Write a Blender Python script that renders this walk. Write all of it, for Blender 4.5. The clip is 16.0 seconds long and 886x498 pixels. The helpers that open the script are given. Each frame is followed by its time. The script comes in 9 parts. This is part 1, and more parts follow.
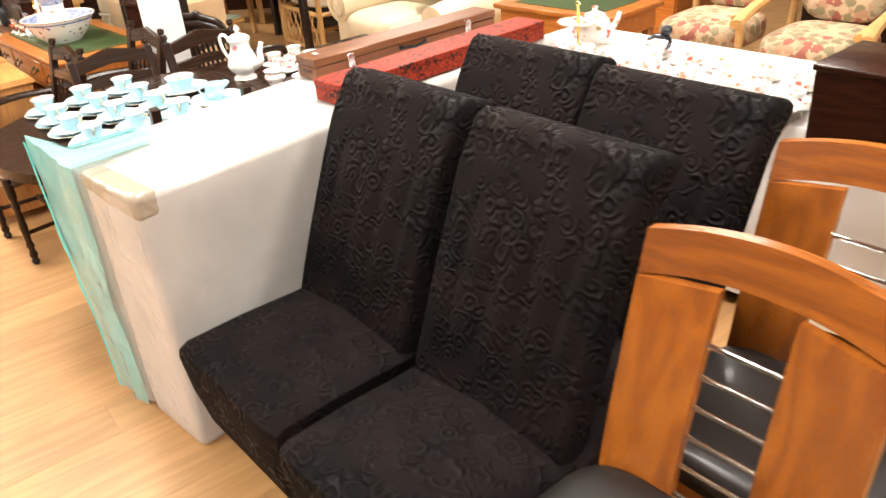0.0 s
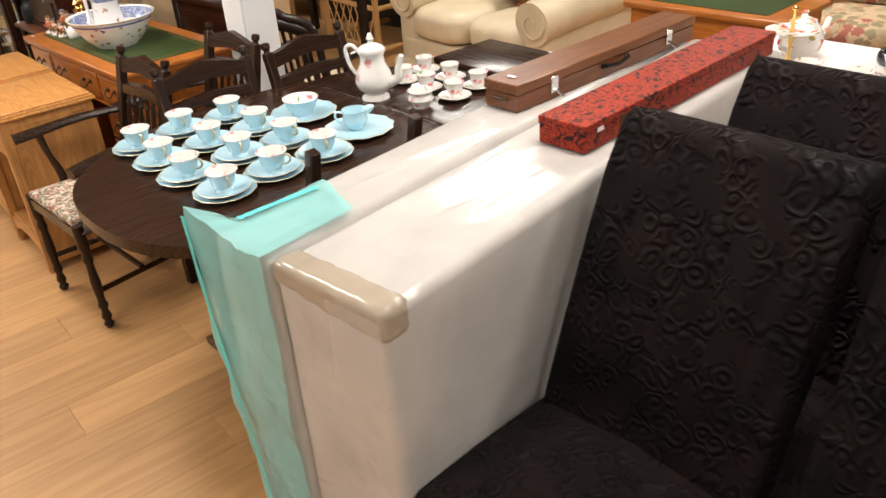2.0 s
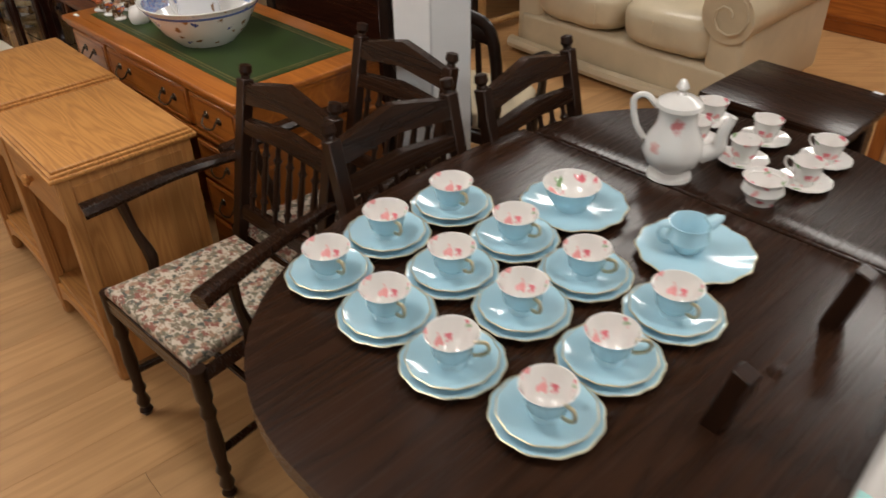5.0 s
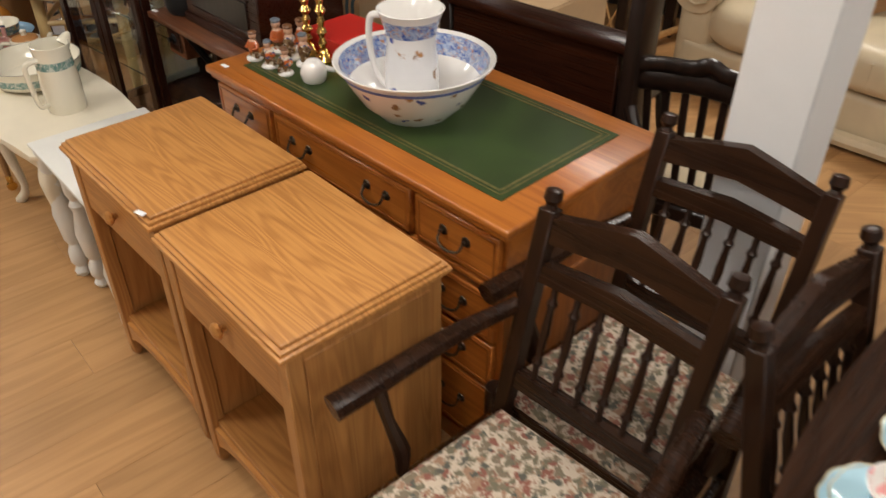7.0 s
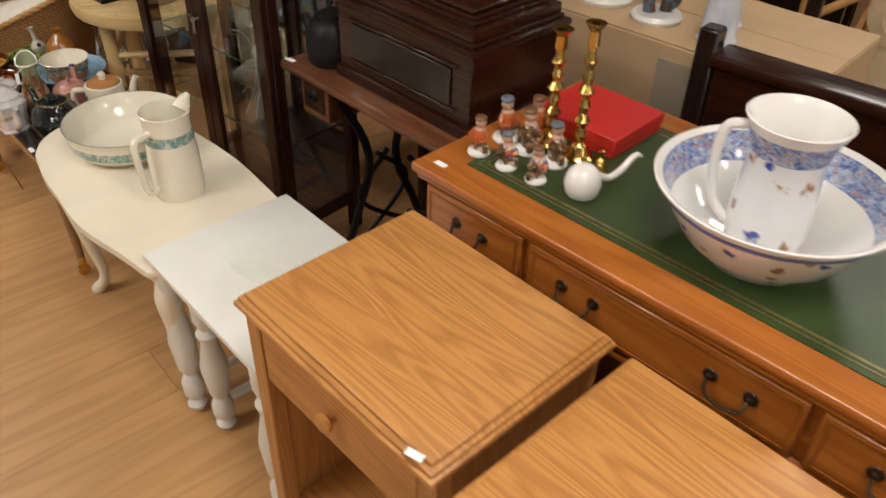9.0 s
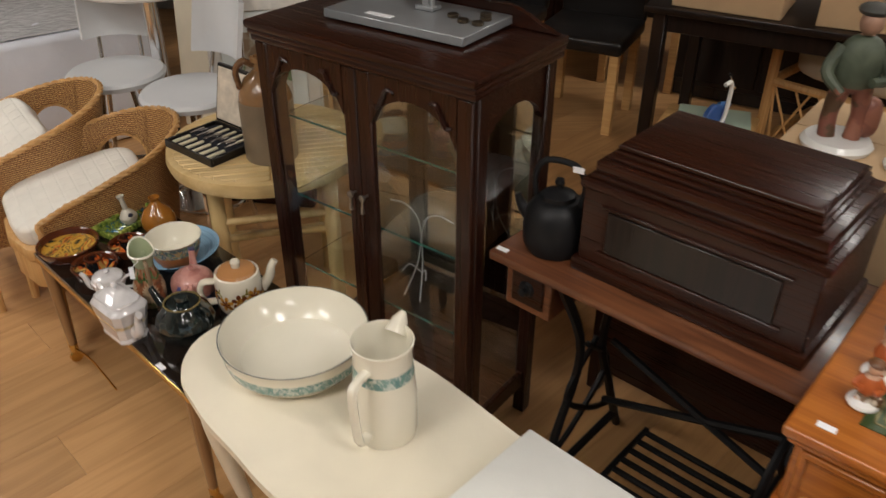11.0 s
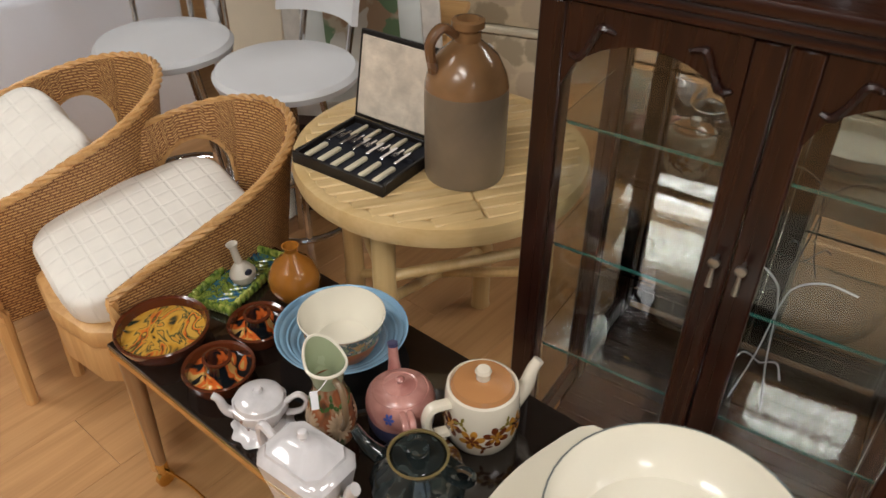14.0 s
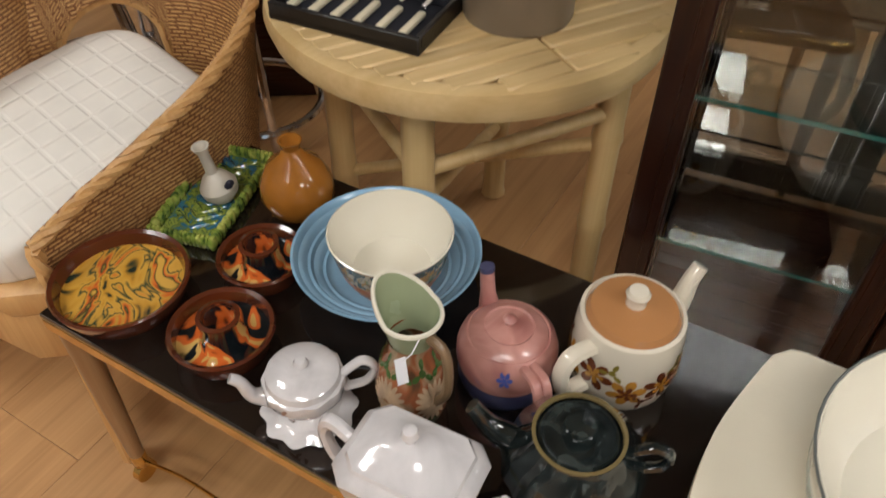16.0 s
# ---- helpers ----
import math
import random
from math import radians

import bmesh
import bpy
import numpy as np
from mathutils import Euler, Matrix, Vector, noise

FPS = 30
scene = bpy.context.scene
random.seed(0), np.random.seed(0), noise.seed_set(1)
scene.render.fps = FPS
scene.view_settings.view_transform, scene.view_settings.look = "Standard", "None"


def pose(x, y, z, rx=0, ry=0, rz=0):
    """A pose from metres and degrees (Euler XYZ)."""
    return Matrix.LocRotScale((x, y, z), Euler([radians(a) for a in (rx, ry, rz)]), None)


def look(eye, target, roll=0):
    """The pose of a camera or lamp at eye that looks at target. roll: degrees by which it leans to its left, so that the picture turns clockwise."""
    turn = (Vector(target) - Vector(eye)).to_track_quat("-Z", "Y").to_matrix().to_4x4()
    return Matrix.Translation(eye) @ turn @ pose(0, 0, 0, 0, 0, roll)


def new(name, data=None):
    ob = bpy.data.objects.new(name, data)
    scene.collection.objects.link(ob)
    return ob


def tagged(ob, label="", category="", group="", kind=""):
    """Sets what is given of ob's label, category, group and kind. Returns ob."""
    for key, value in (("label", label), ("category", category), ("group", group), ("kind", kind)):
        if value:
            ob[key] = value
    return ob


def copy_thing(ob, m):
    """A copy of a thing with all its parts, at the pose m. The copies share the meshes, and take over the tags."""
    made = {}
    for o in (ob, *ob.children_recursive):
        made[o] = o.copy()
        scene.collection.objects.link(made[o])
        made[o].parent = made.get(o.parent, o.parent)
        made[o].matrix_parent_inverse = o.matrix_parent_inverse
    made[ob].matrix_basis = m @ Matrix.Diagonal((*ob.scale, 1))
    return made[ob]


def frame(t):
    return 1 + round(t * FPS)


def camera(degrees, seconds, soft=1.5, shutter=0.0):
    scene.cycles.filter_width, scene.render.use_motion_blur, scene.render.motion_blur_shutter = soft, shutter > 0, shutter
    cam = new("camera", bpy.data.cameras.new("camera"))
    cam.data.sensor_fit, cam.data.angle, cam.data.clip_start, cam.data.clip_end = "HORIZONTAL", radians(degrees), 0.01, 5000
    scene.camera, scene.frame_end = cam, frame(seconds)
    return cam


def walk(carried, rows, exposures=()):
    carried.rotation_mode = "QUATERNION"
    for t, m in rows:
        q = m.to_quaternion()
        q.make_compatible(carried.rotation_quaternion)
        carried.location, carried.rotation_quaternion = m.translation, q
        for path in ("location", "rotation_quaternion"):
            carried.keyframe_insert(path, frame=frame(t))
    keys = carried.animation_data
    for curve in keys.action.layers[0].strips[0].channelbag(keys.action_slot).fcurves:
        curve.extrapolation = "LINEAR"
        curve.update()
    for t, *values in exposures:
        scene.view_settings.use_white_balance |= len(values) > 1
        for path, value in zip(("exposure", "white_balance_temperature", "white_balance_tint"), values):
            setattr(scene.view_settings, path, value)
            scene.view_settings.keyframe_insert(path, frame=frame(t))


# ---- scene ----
cam = camera(59.1, 16.0, 1.5, 0.4)
PATH = [
    (0, (0.608, 0.066, 1.703), (0.356, 1.801, 0.741), -5.0),
    (0.5, (0.361, 0.221, 1.7), (0.142, 1.964, 0.744), -5.3),
    (1, (0.138, 0.353, 1.696), (-0.069, 2.093, 0.73), -5.3),
    (1.5, (-0.042, 0.553, 1.701), (-0.254, 2.285, 0.723), -4.5),
    (2, (-0.235, 0.7, 1.686), (-0.407, 2.422, 0.683), -4.2),
    (2.5, (-0.427, 0.807, 1.696), (-0.535, 2.525, 0.676), -4.1),
    (3, (-0.566, 0.996, 1.677), (-0.677, 2.693, 0.625), -3.4),
    (3.2, (-0.606, 1.081, 1.683), (-0.727, 2.766, 0.612), -3.1),
    (5.3, (-1.256, 1.909, 1.649), (-1.374, 3.537, 0.493), -0.9),
    (5.5, (-1.343, 1.971, 1.655), (-1.485, 3.587, 0.486), -0.4),
    (6, (-1.569, 2.135, 1.66), (-1.686, 3.74, 0.471), -1.3),
    (6.5, (-1.742, 2.294, 1.649), (-1.835, 3.905, 0.467), -1.1),
    (7, (-1.884, 2.498, 1.646), (-1.98, 4.106, 0.461), 0.1),
    (7.5, (-2.076, 2.677, 1.617), (-2.166, 4.299, 0.45), 0.9),
    (8, (-2.293, 2.84, 1.596), (-2.283, 4.436, 0.392), 0.2),
    (8.5, (-2.435, 2.992, 1.578), (-2.425, 4.581, 0.363), 1.8),
    (9, (-2.559, 3.187, 1.574), (-2.614, 4.772, 0.356), 1.6),
    (9.5, (-2.709, 3.316, 1.587), (-2.739, 4.929, 0.406), 1.8),
    (10, (-2.911, 3.406, 1.608), (-2.904, 5.086, 0.524), 1.0),
    (12.3, (-3.455, 4.068, 1.605), (-3.406, 5.752, 0.528), -0.2),
    (12.5, (-3.503, 4.103, 1.607), (-3.429, 5.761, 0.491), 0.5),
    (13, (-3.608, 4.260, 1.568), (-3.528, 5.891, 0.413), 1.0),
    (13.5, (-3.700, 4.399, 1.463), (-3.653, 6.003, 0.269), 0.2),
    (14, (-3.825, 4.502, 1.368), (-3.663, 6.106, 0.184), 0.5),
    (14.5, (-3.915, 4.568, 1.285), (-3.662, 6.125, 0.056), 1.4),
    (15, (-3.960, 4.666, 1.221), (-3.687, 6.183, -0.053), 1.4),
    (15.5, (-3.979, 4.794, 1.170), (-3.647, 6.267, -0.141), 2.2),
    (16, (-4.009, 4.863, 1.120), (-3.638, 6.234, -0.289), 0.4),
]
EXPOSURES = [(0, 1.03, 6500, 10), (1.0, 0.8, 6500, 10), (2.0, 0.1, 6450, 10), (3.0, -0.27, 6350, 10), (5.5, -0.9, 6250, 10), (6.5, -0.78, 6400, 10), (8.0, -0.32, 6500, 10), (9.0, -0.5, 6450, 10), (10.0, -0.8, 6400, 10), (12.5, -0.22, 6050, 10), (13.5, -0.28, 6050, 10), (14.5, -0.36, 6050, 10), (15.5, -0.42, 6100, 10), (16, -0.38, 6050, 10)]
walk(cam, [(t, look(eye, target, roll)) for t, eye, target, roll in PATH], EXPOSURES)

# ---- light ----
world = bpy.data.worlds.new("world")
scene.world = world
world.use_nodes = True
wn = world.node_tree
sky = wn.nodes.new("ShaderNodeTexSky")
sky.sky_type = "NISHITA"
sky.sun_disc = False
sky.sun_elevation = radians(38)
sky.sun_rotation = radians(200)
wn.links.new(sky.outputs[0], wn.nodes["Background"].inputs[0])
wn.nodes["Background"].inputs[1].default_value = 0.1
SUN_FROM = Vector((-1.6, -2.6, 2.4))
sun = new("sun", bpy.data.lights.new("sun", "SUN"))
sun.data.energy, sun.data.angle, sun.data.color = 3.0, radians(0.5), (1.0, 0.95, 0.87)
sun.matrix_world = look(SUN_FROM, (0, 0, 0))
LAMP_WATTS = 46
LAMP_SPOTS = [(-4.6, 3.6), (-2.2, 3.4), (0.3, 2.6), (2.6, 1.6), (-6.0, 6.0), (-0.4, 6.7), (1.4, 5.2), (-6.1, 3.1), (-2.4, 0.4), (0.6, -0.6)]


# ---- mesh helpers ----
def root(name, x, y, z, yaw, label, category, group="", kind=""):
    ob = new(name)
    ob.empty_display_size = 0.05
    ob.matrix_world = pose(x, y, z, 0, 0, yaw)
    return tagged(ob, label, category, group, kind)


def finish(name, bm, material, smooth=True):
    me = bpy.data.meshes.new(name)
    bmesh.ops.recalc_face_normals(bm, faces=bm.faces)
    bm.to_mesh(me)
    bm.free()
    me.materials.append(material)
    if smooth:
        me.set_sharp_from_angle(angle=radians(38))
        me.polygons.foreach_set("use_smooth", [True] * len(me.polygons))
    return me


def part(name, bm, material, parent, label=""):
    """Links a bmesh as one mesh object under a thing or a part."""
    ob = new(name, finish(name, bm, material))
    ob.parent = parent
    return tagged(ob, label)


def solo(name, bm, material, m, label, category, group="", kind=""):
    """A thing that is one mesh."""
    ob = new(name, finish(name, bm, material))
    ob.matrix_world = m
    return tagged(ob, label, category, group, kind)


def box(sx, sy, sz, x=0, y=0, z=0, bev=0.003, bm=None, m=None, seg=1):
    """A box with its base centre at x, y, z, edges rounded by bev."""
    bm = bm or bmesh.new()
    mm = Matrix.Translation((x, y, z + sz / 2)) @ Matrix.Diagonal((sx, sy, sz, 1))
    if m is not None:
        mm = m @ mm
    got = bmesh.ops.create_cube(bm, size=1, matrix=mm)
    if bev:
        edges = list({e for v in got["verts"] for e in v.link_edges})
        bmesh.ops.bevel(bm, geom=edges, offset=bev, segments=seg, affect="EDGES", profile=0.5)
    return bm


def slab(pts, z0, z1, bev=0.0, bm=None, m=None, seg=2):
    """An upright prism over an outline in the plane, with its rims rounded."""
    bm = bm or bmesh.new()
    m = m or Matrix()
    low = [bm.verts.new(m @ Vector((x, y, z0))) for x, y in pts]
    top = [bm.verts.new(m @ Vector((x, y, z1))) for x, y in pts]
    n = len(pts)
    a = bm.faces.new(low[::-1])
    b = bm.faces.new(top)
    for i in range(n):
        bm.faces.new((low[i], low[(i + 1) % n], top[(i + 1) % n], top[i]))
    if bev:
        bmesh.ops.bevel(bm, geom=list(a.edges) + list(b.edges), offset=bev, segments=seg, affect="EDGES", profile=0.5)
    return bm


def lathe(profile, n=24, bm=None, m=None, ripple=0.0, lobes=0):
    """A turned body: profile of (radius, height); ripple scallops its wide parts."""
    bm = bm or bmesh.new()
    m = m or Matrix()
    rings = []
    rmax = max(r for r, _ in profile)
    for r, z in profile:
        if r < 1e-5:
            rings.append([bm.verts.new(m @ Vector((0, 0, z)))])
            continue
        ring = []
        for i in range(n):
            a = 2 * math.pi * i / n
            rr = r * (1 + ripple * (r / rmax) ** 3 * math.cos(lobes * a))
            ring.append(bm.verts.new(m @ Vector((rr * math.cos(a), rr * math.sin(a), z))))
        rings.append(ring)
    for p, q in zip(rings, rings[1:]):
        for i in range(n):
            j = (i + 1) % n
            if len(p) == 1 and len(q) == 1:
                continue
            if len(p) == 1:
                bm.faces.new((p[0], q[j], q[i]))
            elif len(q) == 1:
                bm.faces.new((p[i], p[j], q[0]))
            else:
                bm.faces.new((p[i], p[j], q[j], q[i]))
    return bm


def curve_points(pts, steps=6):
    """A smooth line through the points (Catmull-Rom)."""
    p = [Vector(q) for q in pts]
    p = [2 * p[0] - p[1]] + p + [2 * p[-1] - p[-2]]
    out = []
    for i in range(1, len(p) - 2):
        for k in range(steps):
            t = k / steps
            out.append(0.5 * (2 * p[i] + (p[i + 1] - p[i - 1]) * t + (2 * p[i - 1] - 5 * p[i] + 4 * p[i + 1] - p[i + 2]) * t * t
                              + (3 * p[i] - p[i - 1] - 3 * p[i + 1] + p[i + 2]) * t ** 3))
    out.append(p[-2])
    return out


def tube(pts, radius, n=8, bm=None, flat=1.0, smooth=0, m=None):
    """A round bar along points; radius is a number or one per point; flat squashes it sideways."""
    bm = bm or bmesh.new()
    if smooth:
        k = len(pts)
        rs = radius if isinstance(radius, (list, tuple)) else [radius] * k
        pts = curve_points(pts, smooth)
        radius = [float(np.interp(i / (len(pts) - 1) * (k - 1), range(k), rs)) for i in range(len(pts))]
    pts = [Vector(p) for p in pts]
    if not isinstance(radius, (list, tuple)):
        radius = [radius] * len(pts)
    rings = []
    ref = None
    for i, p in enumerate(pts):
        d = (pts[min(i + 1, len(pts) - 1)] - pts[max(i - 1, 0)]).normalized()
        if ref is None:
            ref = Vector((0, 0, 1)) if abs(d.z) < 0.9 else Vector((1, 0, 0))
        a = d.cross(ref).normalized()
        b = a.cross(d).normalized()
        ref = b
        ring = []
        for j in range(n):
            t = 2 * math.pi * j / n
            q = p + radius[i] * (math.cos(t) * a * flat + math.sin(t) * b)
            ring.append(bm.verts.new(m @ q if m is not None else q))
        rings.append(ring)
    for p, q in zip(rings, rings[1:]):
        for j in range(n):
            bm.faces.new((p[j], p[(j + 1) % n], q[(j + 1) % n], q[j]))
    bm.faces.new(rings[0][::-1])
    bm.faces.new(rings[-1])
    return bm


def turned(heights, radii, n=14, x=0, y=0, bm=None):
    """A turned leg or spindle from pairs of height and radius."""
    prof = [(0, heights[0])] + [(r, h) for h, r in zip(heights, radii)] + [(0, heights[-1])]
    return lathe(prof, n, bm, Matrix.Translation((x, y, 0)))


def blob(sx, sy, sz, m=None, bm=None, power=3.0, u=28, v=16, rough=0.0, seed=0.0):
    """A cushion: a rounded block with soft corners and faint dents."""
    bm = bm or bmesh.new()
    m = m or Matrix()

    def f(c):
        return math.copysign(abs(c) ** (2 / power), c)

    rings = []
    for i in range(v + 1):
        p = -math.pi / 2 + math.pi * i / v
        row = []
        for j in range(u):
            a = 2 * math.pi * j / u
            q = Vector((sx / 2 * f(math.cos(p)) * f(math.cos(a)), sy / 2 * f(math.cos(p)) * f(math.sin(a)), sz / 2 * f(math.sin(p))))
            if rough:
                q *= 1 + rough * noise.noise(q * 9 + Vector((seed, seed, 0)))
            row.append(q)
        rings.append(row if 0 < i < v else row[:1])
    vs = [[bm.verts.new(m @ q) for q in row] for row in rings]
    for a, b in zip(vs, vs[1:]):
        for j in range(u):
            k = (j + 1) % u
            if len(a) == 1:
                bm.faces.new((a[0], b[k], b[j]))
            elif len(b) == 1:
                bm.faces.new((a[j], a[k], b[0]))
            else:
                bm.faces.new((a[j], a[k], b[k], b[j]))
    return bm


def oval(a, b, power=2.0, n=48):
    out = []
    for i in range(n):
        t = 2 * math.pi * i / n
        c, s = math.cos(t), math.sin(t)
        out.append((a * math.copysign(abs(c) ** (2 / power), c), b * math.copysign(abs(s) ** (2 / power), s)))
    return out


def grid_part(name, rows, material, parent, thick=0.012, label=""):
    """A curved sheet from rows of points, thickened, with lengths as its texture map."""
    bm = bmesh.new()
    uv = bm.loops.layers.uv.new("UVMap")
    vs, where = [], {}
    v_acc = [0.0] * len(rows[0])
    for i, row in enumerate(rows):
        u_acc = 0.0
        line = []
        for j, p in enumerate(row):
            if p is None:
                line.append(None)
                continue
            q = bm.verts.new(p)
            if j and row[j - 1] is not None:
                u_acc += (Vector(p) - Vector(row[j - 1])).length
            elif j:
                u_acc += 0.03
            if i and rows[i - 1][j] is not None:
                v_acc[j] += (Vector(p) - Vector(rows[i - 1][j])).length
            where[q] = (u_acc, v_acc[j])
            line.append(q)
        vs.append(line)
    for a, b in zip(vs, vs[1:]):
        for j in range(len(a) - 1):
            q = (a[j], a[j + 1], b[j + 1], b[j])
            if None not in q:
                f = bm.faces.new(q)
                for lp in f.loops:
                    lp[uv].uv = where[lp.vert]
    loose = [v for v in bm.verts if not v.link_faces]
    for v in loose:
        bm.verts.remove(v)
    bmesh.ops.recalc_face_normals(bm, faces=bm.faces)
    bmesh.ops.solidify(bm, geom=bm.faces[:], thickness=thick)
    return part(name, bm, material, parent, label)


# ---- materials ----
def nodes_of(name):
    m = bpy.data.materials.new(name)
    m.use_nodes = True
    nt = m.node_tree
    return m, nt, nt.nodes["Principled BSDF"]


def ramp(nt, stops):
    r = nt.nodes.new("ShaderNodeValToRGB")
    e = r.color_ramp.elements
    while len(e) < len(stops):
        e.new(0.5)
    for k, (p, c) in zip(e, stops):
        k.position = p
        k.color = (*c, 1)
    return r


def tex_noise(nt, scale, detail=4, distort=0.0, stretch=None, turn=None, coord="Object"):
    tc = nt.nodes.new("ShaderNodeTexCoord")
    mp = nt.nodes.new("ShaderNodeMapping")
    if stretch:
        mp.inputs["Scale"].default_value = stretch
    if turn:
        mp.inputs["Rotation"].default_value = turn
    nt.links.new(tc.outputs[coord], mp.inputs[0])
    t = nt.nodes.new("ShaderNodeTexNoise")
    t.inputs["Scale"].default_value = scale
    t.inputs["Detail"].default_value = detail
    t.inputs["Distortion"].default_value = distort
    nt.links.new(mp.outputs[0], t.inputs[0])
    return t


def add_bump(nt, bsdf, src, strength, dist=0.002):
    b = nt.nodes.new("ShaderNodeBump")
    b.inputs["Strength"].default_value = strength
    b.inputs["Distance"].default_value = dist
    nt.links.new(src, b.inputs["Height"])
    nt.links.new(b.outputs[0], bsdf.inputs["Normal"])


def scaled(c, k):
    return tuple(min(1.0, v * k) for v in c)


def mat(name, c, rough=0.5, metal=0.0, coat=0.0, vary=0.15, scale=6, bump=0.15, bscale=90, dist=0.001, emit=0.0):
    """A plain surface with slow stains and a fine relief."""
    m, nt, b = nodes_of(name)
    n1 = tex_noise(nt, scale, 5, 0.4)
    r = ramp(nt, [(0.3, scaled(c, 1 - vary)), (0.7, scaled(c, 1 + vary))])
    nt.links.new(n1.outputs[0], r.inputs[0])
    nt.links.new(r.outputs[0], b.inputs["Base Color"])
    b.inputs["Metallic"].default_value = metal
    b.inputs["Coat Weight"].default_value = coat
    b.inputs["Coat Roughness"].default_value = 0.08
    n2 = tex_noise(nt, bscale, 3)
    rr = nt.nodes.new("ShaderNodeMapRange")
    rr.inputs[3].default_value, rr.inputs[4].default_value = max(0.02, rough - 0.07), min(1, rough + 0.09)
    nt.links.new(n1.outputs[0], rr.inputs[0])
    nt.links.new(rr.outputs[0], b.inputs["Roughness"])
    if bump:
        add_bump(nt, b, n2.outputs[0], bump, dist)
    if emit:
        b.inputs["Emission Color"].default_value = (*c, 1)
        b.inputs["Emission Strength"].default_value = emit
    return m


def wood(name, dark, light, axis="x", rough=0.35, coat=0.0, scale=1.0, figure=0.5, pores=0.12):
    """Sawn wood with its grain along one local axis: slow bands, fine lines, pores."""
    m, nt, b = nodes_of(name)
    st = {"x": (1.2, 11, 11), "y": (11, 1.2, 11), "z": (11, 11, 1.2)}[axis]
    big = tex_noise(nt, 1.5 * scale, 1.5, 0.25 + 0.3 * figure, st)
    fine = tex_noise(nt, 14 * scale, 5, 0.2, tuple(v * (0.1 if v < 2 else 1.5) for v in st))
    w = nt.nodes.new("ShaderNodeMath")
    w.operation = "SINE"
    k = nt.nodes.new("ShaderNodeMath")
    k.operation = "MULTIPLY"
    k.inputs[1].default_value = 60 * figure + 8
    nt.links.new(big.outputs[0], k.inputs[0])
    nt.links.new(k.outputs[0], w.inputs[0])
    mx = nt.nodes.new("ShaderNodeMath")
    mx.operation = "MULTIPLY_ADD"
    mx.inputs[1].default_value = 0.085 if figure < 0.8 else 0.1
    nt.links.new(w.outputs[0], mx.inputs[0])
    soft = nt.nodes.new("ShaderNodeMapRange")
    soft.inputs[3].default_value, soft.inputs[4].default_value = 0.32, 0.68
    nt.links.new(fine.outputs[0], soft.inputs[0])
    nt.links.new(soft.outputs[0], mx.inputs[2])
    r = ramp(nt, [(0.28, dark), (0.72, light)])
    nt.links.new(mx.outputs[0], r.inputs[0])
    oi = nt.nodes.new("ShaderNodeObjectInfo")
    hsv = nt.nodes.new("ShaderNodeHueSaturation")
    mr = nt.nodes.new("ShaderNodeMapRange")
    mr.inputs[3].default_value, mr.inputs[4].default_value = 0.9, 1.1
    nt.links.new(oi.outputs["Random"], mr.inputs[0])
    nt.links.new(mr.outputs[0], hsv.inputs["Value"])
    nt.links.new(r.outputs[0], hsv.inputs["Color"])
    nt.links.new(hsv.outputs[0], b.inputs["Base Color"])
    rr = nt.nodes.new("ShaderNodeMapRange")
    rr.inputs[3].default_value, rr.inputs[4].default_value = rough + 0.1, max(0.05, rough - 0.08)
    nt.links.new(fine.outputs[0], rr.inputs[0])
    nt.links.new(rr.outputs[0], b.inputs["Roughness"])
    b.inputs["Coat Weight"].default_value = coat
    b.inputs["Coat Roughness"].default_value = 0.12
    add_bump(nt, b, mx.outputs[0], pores, 0.001)
    return m


